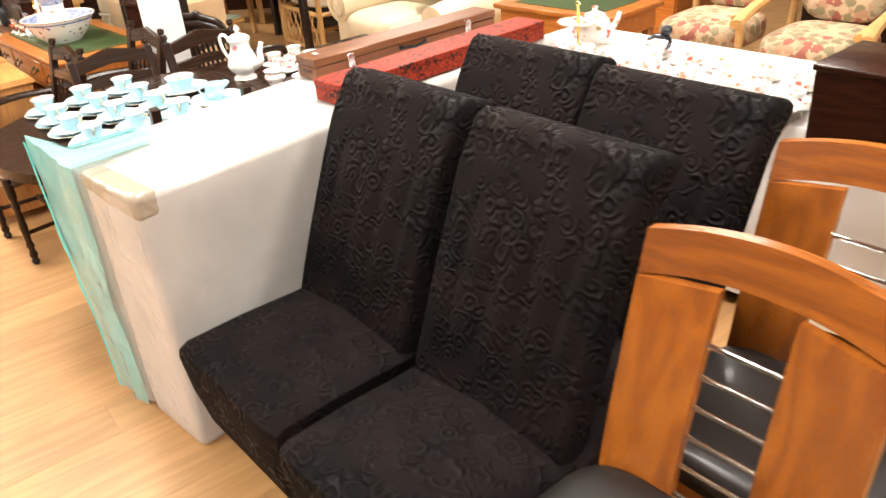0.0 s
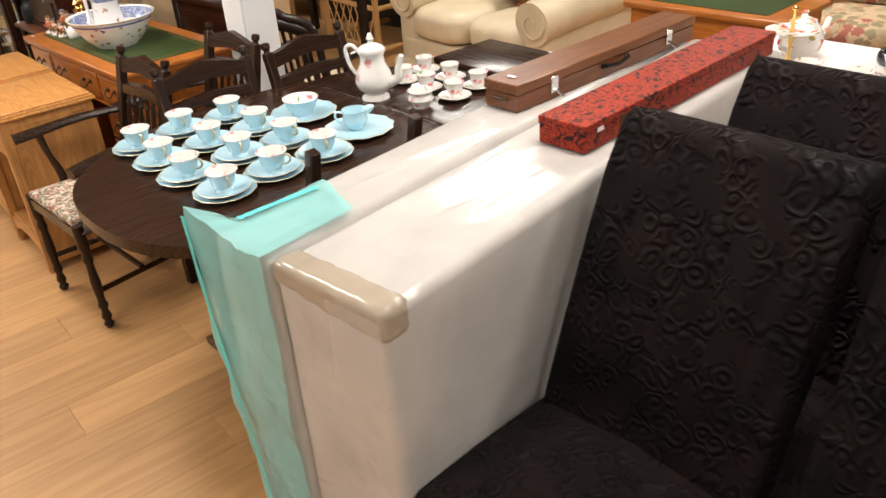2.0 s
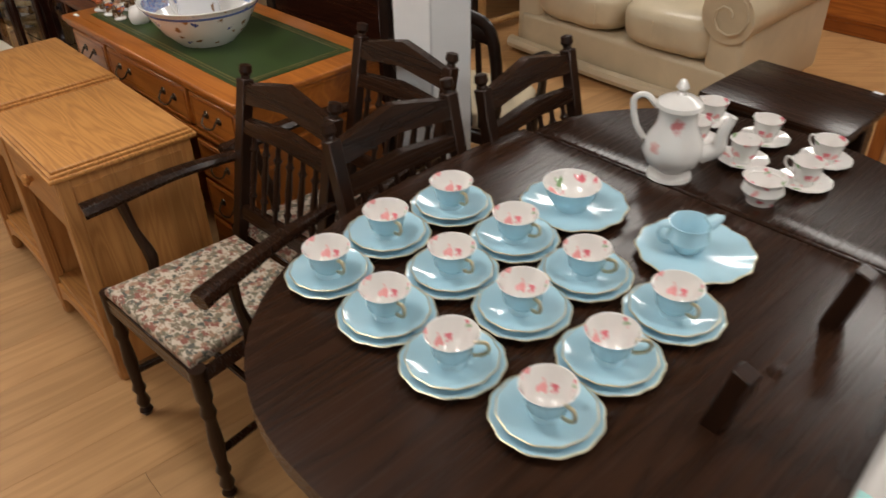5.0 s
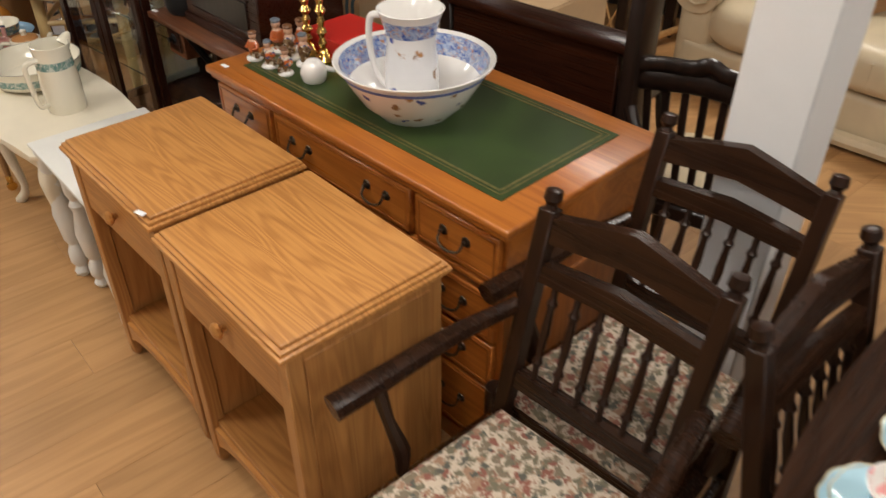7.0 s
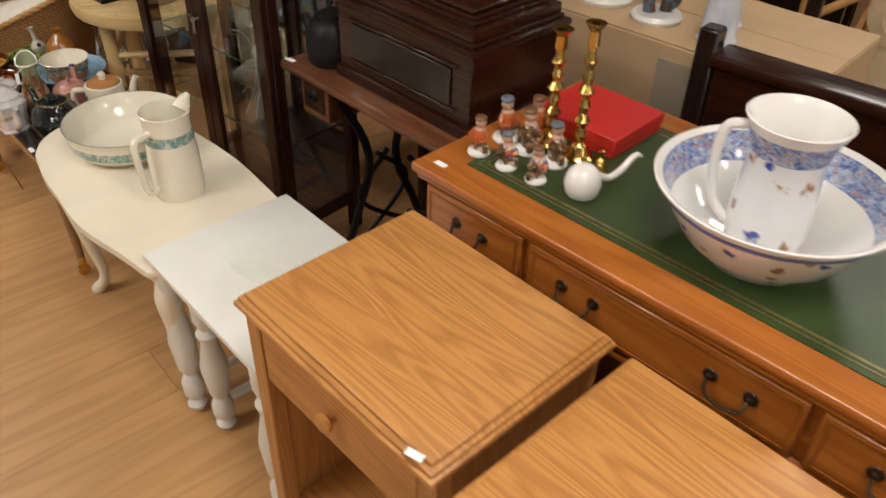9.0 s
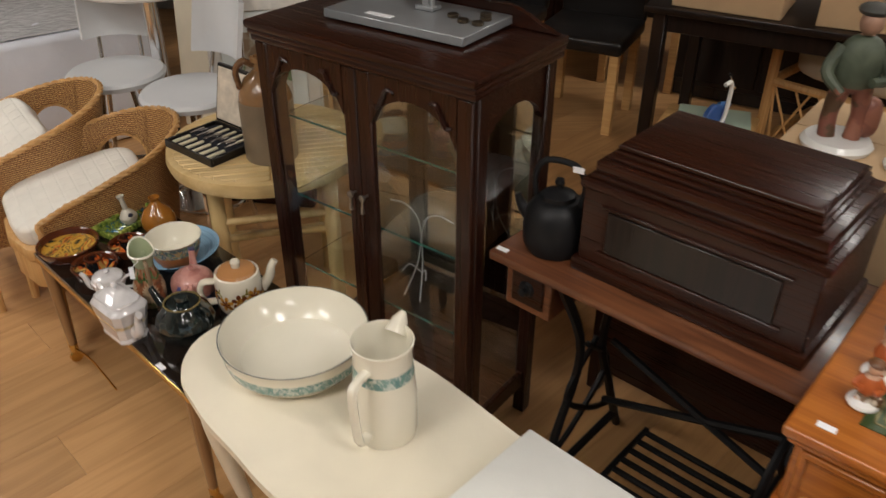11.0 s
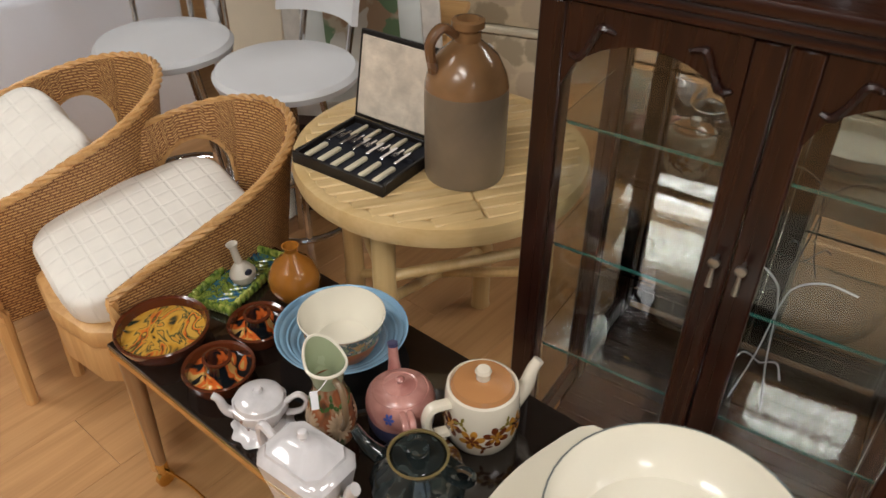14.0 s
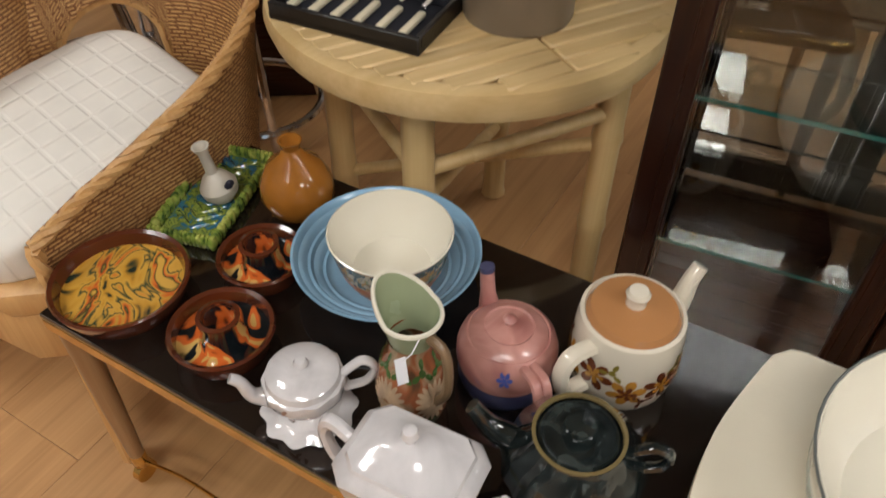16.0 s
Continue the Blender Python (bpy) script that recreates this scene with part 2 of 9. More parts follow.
def pattern(name, ground, spots, size=28, rough=0.8, coat=0.0, amount=0.45, bump=0.3, bscale=260, soft=0.06):
    """Scattered motifs of several colours on a ground, for printed cloth and painted china."""
    m, nt, b = nodes_of(name)
    tc = nt.nodes.new("ShaderNodeTexCoord")
    wob = tex_noise(nt, size * 1.4, 3)
    mixv = nt.nodes.new("ShaderNodeMixRGB")
    mixv.inputs[0].default_value = 0.035
    nt.links.new(tc.outputs["Object"], mixv.inputs[1])
    nt.links.new(wob.outputs["Color"], mixv.inputs[2])
    v = nt.nodes.new("ShaderNodeTexVoronoi")
    v.inputs["Scale"].default_value = size
    nt.links.new(mixv.outputs[0], v.inputs[0])
    hue = nt.nodes.new("ShaderNodeSeparateColor")
    nt.links.new(v.outputs["Color"], hue.inputs[0])
    pick = ramp(nt, [(i / len(spots), c) for i, c in enumerate(spots)])
    pick.color_ramp.interpolation = "CONSTANT"
    nt.links.new(hue.outputs[0], pick.inputs[0])
    edge = nt.nodes.new("ShaderNodeMapRange")
    edge.inputs[1].default_value, edge.inputs[2].default_value = amount - soft, amount + soft
    edge.inputs[3].default_value, edge.inputs[4].default_value = 1, 0
    fine = tex_noise(nt, size * 3.3, 4)
    ad = nt.nodes.new("ShaderNodeMath")
    ad.operation = "MULTIPLY_ADD"
    ad.inputs[1].default_value = 0.52
    ad.inputs[2].default_value = -0.35
    nt.links.new(fine.outputs[0], ad.inputs[0])
    ad2 = nt.nodes.new("ShaderNodeMath")
    nt.links.new(ad.outputs[0], ad2.inputs[0])
    nt.links.new(v.outputs["Distance"], ad2.inputs[1])
    nt.links.new(ad2.outputs[0], edge.inputs[0])
    mx = nt.nodes.new("ShaderNodeMixRGB")
    nt.links.new(edge.outputs[0], mx.inputs[0])
    gr = ramp(nt, [(0.3, scaled(ground, 0.92)), (0.7, scaled(ground, 1.06))])
    gn = tex_noise(nt, 7, 4)
    nt.links.new(gn.outputs[0], gr.inputs[0])
    nt.links.new(gr.outputs[0], mx.inputs[1])
    nt.links.new(pick.outputs[0], mx.inputs[2])
    nt.links.new(mx.outputs[0], b.inputs["Base Color"])
    b.inputs["Roughness"].default_value = rough
    b.inputs["Coat Weight"].default_value = coat
    b.inputs["Coat Roughness"].default_value = 0.05
    if bump:
        bn = tex_noise(nt, bscale, 2)
        add_bump(nt, b, bn.outputs[0], bump, 0.0008)
    return m


def swirl(name, stops, scale=9, rough=0.12, coat=0.6, distort=3.5, bump=0.0):
    """Marbled slip glaze: bands of colour pulled about."""
    m, nt, b = nodes_of(name)
    n = tex_noise(nt, scale, 2, distort)
    r = ramp(nt, stops)
    nt.links.new(n.outputs[0], r.inputs[0])
    nt.links.new(r.outputs[0], b.inputs["Base Color"])
    b.inputs["Roughness"].default_value = rough
    b.inputs["Coat Weight"].default_value = coat
    b.inputs["Coat Roughness"].default_value = 0.05
    if bump:
        add_bump(nt, b, n.outputs[0], bump, 0.003)
    return m


def damask(name, c, scale=24):
    """Dark velvet with raised scrolls that catch the light."""
    m, nt, b = nodes_of(name)
    tc = nt.nodes.new("ShaderNodeTexCoord")
    wob = tex_noise(nt, 9, 2)
    mixv = nt.nodes.new("ShaderNodeMixRGB")
    mixv.inputs[0].default_value = 0.06
    nt.links.new(tc.outputs["Object"], mixv.inputs[1])
    nt.links.new(wob.outputs["Color"], mixv.inputs[2])
    v = nt.nodes.new("ShaderNodeTexVoronoi")
    v.inputs["Scale"].default_value = scale
    nt.links.new(mixv.outputs[0], v.inputs[0])
    k = nt.nodes.new("ShaderNodeMath")
    k.operation = "MULTIPLY"
    k.inputs[1].default_value = 16
    nt.links.new(v.outputs["Distance"], k.inputs[0])
    s = nt.nodes.new("ShaderNodeMath")
    s.operation = "SINE"
    nt.links.new(k.outputs[0], s.inputs[0])
    gate = tex_noise(nt, 16, 2)
    gm = nt.nodes.new("ShaderNodeMapRange")
    gm.inputs[1].default_value, gm.inputs[2].default_value = 0.42, 0.58
    nt.links.new(gate.outputs[0], gm.inputs[0])
    h = nt.nodes.new("ShaderNodeMath")
    h.operation = "MULTIPLY"
    nt.links.new(s.outputs[0], h.inputs[0])
    nt.links.new(gm.outputs[0], h.inputs[1])
    stain = tex_noise(nt, 5, 4)
    r = ramp(nt, [(0.35, scaled(c, 0.6)), (0.68, (c[0] * 1.9, c[1] * 1.35, c[2] * 1.2))])
    nt.links.new(stain.outputs[0], r.inputs[0])
    nt.links.new(r.outputs[0], b.inputs["Base Color"])
    rr = nt.nodes.new("ShaderNodeMapRange")
    rr.inputs[1].default_value, rr.inputs[2].default_value = -0.3, 0.9
    rr.inputs[3].default_value, rr.inputs[4].default_value = 0.97, 0.42
    nt.links.new(h.outputs[0], rr.inputs[0])
    nt.links.new(rr.outputs[0], b.inputs["Roughness"])
    b.inputs["Specular IOR Level"].default_value = 0.09
    add_bump(nt, b, h.outputs[0], 0.85, 0.004)
    return m


def glass(name, tint=(1, 1, 1), rough=0.0):
    """Thin pane: mostly clear, with a clear reflection."""
    m, nt, b = nodes_of(name)
    b.inputs["Base Color"].default_value = (*tint, 1)
    b.inputs["Roughness"].default_value = rough
    b.inputs["Transmission Weight"].default_value = 1.0
    b.inputs["IOR"].default_value = 1.45
    return m


OAK_DARK = wood("dark oak", (0.011, 0.0048, 0.0028), (0.036, 0.015, 0.0072), "x", 0.25, 0.1)
OAK_DARK_Z = wood("dark oak upright", (0.011, 0.0048, 0.0028), (0.034, 0.014, 0.007), "z", 0.3, 0.08)
OAK_LIGHT = wood("honey oak", (0.32, 0.13, 0.032), (0.57, 0.275, 0.08), "x", 0.4, 0.05, 1.0, 0.9)
OAK_LIGHT_Z = wood("honey oak upright", (0.3, 0.125, 0.034), (0.5, 0.25, 0.08), "z", 0.42, 0.05, 1.0, 0.7)
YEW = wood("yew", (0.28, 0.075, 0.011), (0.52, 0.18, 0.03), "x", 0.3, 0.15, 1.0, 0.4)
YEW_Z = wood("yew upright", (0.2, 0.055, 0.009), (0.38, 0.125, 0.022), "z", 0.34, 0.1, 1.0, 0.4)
MAHOGANY = wood("mahogany", (0.012, 0.0035, 0.002), (0.038, 0.0105, 0.0045), "x", 0.28, 0.15)
MAHOGANY_Z = wood("mahogany upright", (0.01, 0.003, 0.002), (0.029, 0.0085, 0.004), "z", 0.28, 0.15)
BLACK_WOOD = wood("ebonised wood", (0.006, 0.004, 0.003), (0.022, 0.012, 0.009), "z", 0.3, 0.2)
SHEESHAM = wood("reddish hardwood", (0.13, 0.03, 0.004), (0.36, 0.11, 0.012), "z", 0.28, 0.1, 0.7, 0.3)
SHEESHAM_X = wood("reddish hardwood rail", (0.13, 0.03, 0.004), (0.36, 0.11, 0.012), "x", 0.28, 0.1, 0.7, 0.5)
PINE = wood("pine", (0.5, 0.27, 0.09), (0.68, 0.42, 0.17), "x", 0.45)
FLOOR_WOOD = wood("laminate plank", (0.35, 0.18, 0.066), (0.53, 0.3, 0.125), "x", 0.42, 0.0, 0.7, 0.4, 0.05)
CREAM_PAINT = mat("cream paint", (0.74, 0.68, 0.54), 0.45, vary=0.05, bump=0.2, bscale=120)
WHITE_PAINT = mat("white paint", (0.74, 0.74, 0.7), 0.5, vary=0.05, bump=0.2, bscale=120)
# Unseen walls: dark grey chosen to cut bounce light and deepen shade.
WALL_PAINT = mat("wall grey to cut bounce", (0.27, 0.25, 0.22), 0.85, vary=0.05, bump=0.2)
PILLAR_PAINT = mat("pillar gloss paint", (0.8, 0.81, 0.82), 0.4, vary=0.03, bump=0.15)


def wrapped(name, c, vary, coat, strength, scale=7.0):
    """Cloth or card under crinkled clear plastic: matt below, sharp creases in the glossy skin."""
    m, nt, b = nodes_of(name)
    n1 = tex_noise(nt, 3.5, 5, 0.6)
    r = ramp(nt, [(0.3, scaled(c, 1 - vary)), (0.7, scaled(c, 1 + vary))])
    nt.links.new(n1.outputs[0], r.inputs[0])
    nt.links.new(r.outputs[0], b.inputs["Base Color"])
    b.inputs["Roughness"].default_value = 0.65
    b.inputs["Specular IOR Level"].default_value = 0.2
    b.inputs["Coat Weight"].default_value = coat
    b.inputs["Coat Roughness"].default_value = 0.13
    cr = tex_noise(nt, scale, 6, 0.5, (1.0, 0.25, 0.9), (0.5, 0.3, 0.6))
    cr.noise_type = "RIDGED_MULTIFRACTAL"
    bp = nt.nodes.new("ShaderNodeBump")
    bp.inputs["Strength"].default_value = strength
    bp.inputs["Distance"].default_value = 0.012
    nt.links.new(cr.outputs[0], bp.inputs["Height"])
    nt.links.new(bp.outputs[0], b.inputs["Coat Normal"])
    b2 = nt.nodes.new("ShaderNodeBump")
    b2.inputs["Strength"].default_value = strength * 0.12
    b2.inputs["Distance"].default_value = 0.01
    nt.links.new(cr.outputs[0], b2.inputs["Height"])
    nt.links.new(b2.outputs[0], b.inputs["Normal"])
    return m


MATTRESS = wrapped("mattress ticking under plastic", (0.47, 0.445, 0.42), 0.14, 0.7, 0.52, 18)
CARD_TAPE = wrapped("brown corner wrap under plastic", (0.36, 0.3, 0.23), 0.2, 0.8, 0.6, 14)
GREEN_FILM = wrapped("green plastic sheet", (0.42, 0.84, 0.83), 0.1, 1.0, 0.9, 15)
CLEAR_FILM = wrapped("loose clear plastic", (0.72, 0.7, 0.68), 0.05, 1.0, 0.9, 22)
GREEN_FOLD = wrapped("folded green plastic", (0.12, 0.62, 0.62), 0.15, 0.8, 0.6, 20)
VELVET = damask("black damask velvet", (0.0052, 0.0044, 0.0047))
PINE_DARK = wood("tan hardwood", (0.24, 0.12, 0.045), (0.38, 0.22, 0.1), "z", 0.4)
BLACK_LEATHER = mat("black leather", (0.012, 0.01, 0.009), 0.35, coat=0.1, bump=0.4, bscale=220)
CREAM_LEATHER = mat("cream leather", (0.6, 0.5, 0.34), 0.4, coat=0.15, vary=0.1, scale=5, bump=0.35, bscale=60, dist=0.003)
GREEN_FILM.node_tree.nodes["Principled BSDF"].inputs["Alpha"].default_value = 0.62
CLEAR_FILM.node_tree.nodes["Principled BSDF"].inputs["Alpha"].default_value = 0.16
GREEN_LEATHER = mat("green desk leather", (0.03, 0.055, 0.012), 0.42, vary=0.35, scale=5, bump=0.3, bscale=240)
GOLD_LINE = mat("gilt tooling", (0.2, 0.17, 0.07), 0.4, metal=0.6, vary=0.3, scale=60)
BRASS = mat("polished brass", (0.75, 0.5, 0.16), 0.16, metal=1, vary=0.12, scale=20, bump=0.05)
DARK_BRASS = mat("dark brass", (0.1, 0.075, 0.05), 0.4, metal=0.9, vary=0.3, scale=40)
CHROME = mat("chrome", (0.75, 0.75, 0.76), 0.14, metal=1, vary=0.05, bump=0)
STEEL = mat("grey painted steel", (0.3, 0.31, 0.32), 0.4, metal=0.5, vary=0.15)
IRON = mat("black iron", (0.012, 0.012, 0.013), 0.45, metal=0.3, vary=0.3, bump=0.3)
CHINA = mat("white china", (0.8, 0.78, 0.75), 0.1, coat=0.6, vary=0.02, bump=0)
CREAM_CHINA = mat("cream china", (0.74, 0.7, 0.58), 0.14, coat=0.5, vary=0.03, bump=0)
BLUE_CHINA = mat("pale blue china", (0.44, 0.66, 0.76), 0.12, coat=0.6, vary=0.06, bump=0)
GILT = mat("worn gilt rim", (0.62, 0.54, 0.36), 0.35, metal=0.6, vary=0.25, scale=40, bump=0)
ROSE_CHINA = pattern("white china with roses", (0.8, 0.78, 0.75), [(0.7, 0.16, 0.2), (0.78, 0.34, 0.34), (0.25, 0.4, 0.2)], 30, 0.1, 0.6, 0.2, 0)
BLUE_FLORAL = pattern("blue floral transfer", (0.36, 0.44, 0.62), [(0.04, 0.08, 0.32), (0.62, 0.64, 0.68), (0.08, 0.15, 0.42), (0.45, 0.22, 0.12), (0.05, 0.1, 0.36)], 125, 0.1, 0.6, 0.42, 0)
SPARSE_FLORAL = pattern("white china with blue sprays", (0.8, 0.79, 0.78), [(0.05, 0.08, 0.36), (0.45, 0.22, 0.08), (0.3, 0.16, 0.07)], 24, 0.1, 0.6, 0.12, 0)
SEAT_CLOTH = pattern("floral seat tapestry", (0.56, 0.47, 0.37), [(0.25, 0.1, 0.07), (0.17, 0.15, 0.1), (0.1, 0.1, 0.08), (0.33, 0.2, 0.13), (0.2, 0.16, 0.11)], 62, 0.9, 0, 0.5, 0.5)
TAPESTRY = pattern("fawn tapestry", (0.52, 0.38, 0.24), [(0.3, 0.1, 0.07), (0.24, 0.2, 0.11), (0.42, 0.24, 0.14), (0.26, 0.2, 0.12), (0.38, 0.3, 0.19)], 19, 0.9, 0, 0.5, 0.5)
RED_LACQUER = swirl("red oriental lacquer", [(0.38, (0.016, 0.004, 0.003)), (0.45, (0.2, 0.014, 0.006)), (0.53, (0.4, 0.04, 0.01)), (0.6, (0.06, 0.007, 0.004)), (0.66, (0.3, 0.025, 0.008))], 42, 0.55, 0.0, 1.5)
RED_LACQUER.node_tree.nodes["Principled BSDF"].inputs["Specular IOR Level"].default_value = 0.25
RED_CARD = mat("red card", (0.5, 0.018, 0.012), 0.5, vary=0.08)
CARDBOARD = mat("cardboard", (0.5, 0.34, 0.19), 0.8, vary=0.08, bump=0.3, bscale=50)
# Mirror tint is darkened to put a dim room's reflection into the colour.
MIRROR = mat("mirror darkened for dim reflections", (0.42, 0.42, 0.41), 0.02, metal=1, vary=0.02, bump=0)
MIRROR_BSDF = MIRROR.node_tree.nodes["Principled BSDF"]
MIRROR.node_tree.links.remove(MIRROR_BSDF.inputs["Roughness"].links[0])
MIRROR_BSDF.inputs["Roughness"].default_value = 0.01
GLASS = glass("clear glass", (0.97, 1, 0.99))
GLASS_EDGE = mat("green glass edge", (0.01, 0.06, 0.048), 0.15, coat=0.3, bump=0)
TAG = mat("white paper tag", (0.8, 0.8, 0.82), 0.7, vary=0.03, bump=0)
LINEN = mat("white cloth", (0.74, 0.73, 0.72), 0.85, vary=0.05, scale=4, bump=0.5, bscale=300)


for dim in (OAK_DARK, OAK_DARK_Z, MAHOGANY, MAHOGANY_Z, BLACK_WOOD, BLACK_LEATHER, IRON):
    dim.node_tree.nodes["Principled BSDF"].inputs["Specular IOR Level"].default_value = 0.28


def tag_on(x, y, z, yaw, w=0.028, d=0.013, tilt=0):
    return solo("price_tag", box(w, d, 0.0012, 0, 0, 0, 0), TAG, pose(x, y, z, tilt, 0, yaw), "small white paper price tag lying on furniture", "price tag", "price tags")


YAW = -43.0

# ---- the room ----
def plain(name, sx, sy, sz, x, y, z, material, label, category):
    return solo(name, box(sx, sy, sz, 0, 0, 0, 0), material, pose(x, y, z), label, category, kind="structure")


X0, X1, Y0, Y1, TOP = -7.0, 5.5, -3.0, 9.5, 3.0
plain("floor", X1 - X0, Y1 - Y0, 0.1, (X0 + X1) / 2, (Y0 + Y1) / 2, -0.112, mat("screed", (0.12, 0.08, 0.05), 0.9), "dark subfloor under pale laminate planks", "floor")
# Unseen ceiling, greyed so that less fill light comes down.
plain("ceiling", X1 - X0, Y1 - Y0, 0.1, (X0 + X1) / 2, (Y0 + Y1) / 2, TOP, mat("ceiling grey to cut fill", (0.36, 0.345, 0.32), 0.9, vary=0.05), "unseen plain shop ceiling, greyed to cut fill light", "ceiling")
plain("wall_north", X1 - X0 + 0.4, 0.2, TOP, (X0 + X1) / 2, Y1 + 0.1, 0, WALL_PAINT, "unseen plain shop wall, coloured dark grey to cut bounce light", "wall")
plain("wall_east", 0.2, Y1 - Y0, TOP, X1 + 0.1, (Y0 + Y1) / 2, 0, WALL_PAINT, "unseen plain shop wall, coloured dark grey to cut bounce light", "wall")
plain("wall_west", 0.2, Y1 - Y0, TOP, X0 - 0.1, (Y0 + Y1) / 2, 0, WALL_PAINT, "unseen plain shop wall, coloured dark grey to cut bounce light", "wall")
# shop front with two windows, behind the walk
wy = Y0 - 0.1
WIN = [(-5.2, -2.6), (-1.6, 1.0)]
for x0, x1 in [(X0 - 0.2, WIN[0][0]), (WIN[0][1], WIN[1][0]), (WIN[1][1], X1 + 0.2)]:
    plain("wall_south", x1 - x0, 0.2, TOP, (x0 + x1) / 2, wy, 0, WALL_PAINT, "unseen shop front wall, coloured dark grey to cut bounce light", "wall")
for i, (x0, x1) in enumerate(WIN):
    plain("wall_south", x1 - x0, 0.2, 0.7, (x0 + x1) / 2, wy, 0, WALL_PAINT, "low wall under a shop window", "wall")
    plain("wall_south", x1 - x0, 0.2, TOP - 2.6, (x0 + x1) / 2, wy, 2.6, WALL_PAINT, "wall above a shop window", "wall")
    w = root("window_%d" % (i + 1), (x0 + x1) / 2, wy, 0.7, 0, "white painted shop window with glazing bars", "window", kind="structure")
    bw = x1 - x0
    fr = bmesh.new()
    for zz in (0, 0.93, 1.86):
        box(bw, 0.08, 0.05, 0, 0, zz - (0.01 if zz > 1 else 0), 0.004, fr)
    for k in range(5):
        box(0.05, 0.07, 1.8, -bw / 2 + 0.03 + k * (bw - 0.06) / 4, 0, 0.05, 0.004, fr)
    part("window_frame", fr, WHITE_PAINT, w)
    pn = part("pane", box(bw - 0.1, 0.006, 1.84, 0, 0, 0.03, 0), GLASS, w)
    pn.visible_shadow = False
# square painted post
def pillar(x, y):
    p = root("pillar", x, y, 0, YAW, "square white painted timber post", "pillar", kind="structure")
    part("shaft", box(0.155, 0.155, TOP, 0, 0, 0, 0.004), PILLAR_PAINT, p)


pillar(-1.293, 3.945)
# ceiling lights
LIT = mat("lit diffuser", (1, 0.93, 0.82), 0.5, vary=0.0, bump=0, emit=5)


def ceiling_light(x, y):
    c = root("ceiling_light", x, y, TOP, YAW, "white louvred fluorescent ceiling light panel, switched on", "ceiling light", "shop ceiling lights")
    part("frame", box(1.24, 0.58, 0.05, 0, 0, -0.052, 0.006), WHITE_PAINT, c)
    part("diffuser", box(1.18, 0.52, 0.02, 0, 0, -0.066, 0.004), LIT, c)
    lv = bmesh.new()
    for k in range(7):
        box(0.014, 0.52, 0.03, -0.51 + 0.17 * k, 0, -0.098, 0, lv)
    for k in (-0.13, 0.13):
        box(1.18, 0.014, 0.03, 0, k, -0.0985, 0, lv)
    part("louvre", lv, WHITE_PAINT, c)
    la = new("lamp", bpy.data.lights.new("lamp", "AREA"))
    la.data.shape, la.data.size, la.data.size_y = "RECTANGLE", 1.2, 0.5
    la.data.energy, la.data.color = LAMP_WATTS, (1.0, 0.94, 0.86)
    la.parent = c
    la.location = (0, 0, -0.11)


for lx, ly in LAMP_SPOTS:
    ceiling_light(lx, ly)


# ---- bed pieces standing on edge, boxes on them ----
def wrapped_slab(length, width, height, sag, seed):
    """A long padded slab on its edge, its faces slightly wavy."""
    bm = bmesh.new()
    box(width, length, height, 0, length / 2, 0, 0.026, bm, None, 3)
    bmesh.ops.subdivide_edges(bm, edges=[e for e in bm.edges if e.calc_length() > 0.2], cuts=11, use_grid_fill=True)
    for v in bm.verts:
        d = noise.noise(v.co * 4.2 + Vector((seed, 0, 0))) * sag + noise.noise(v.co * 15 + Vector((seed, 5, 0))) * sag * 0.3
        v.co += Vector((d, d * 0.4, d * 0.6 if v.co.z > 0.1 else 0))
    return bm


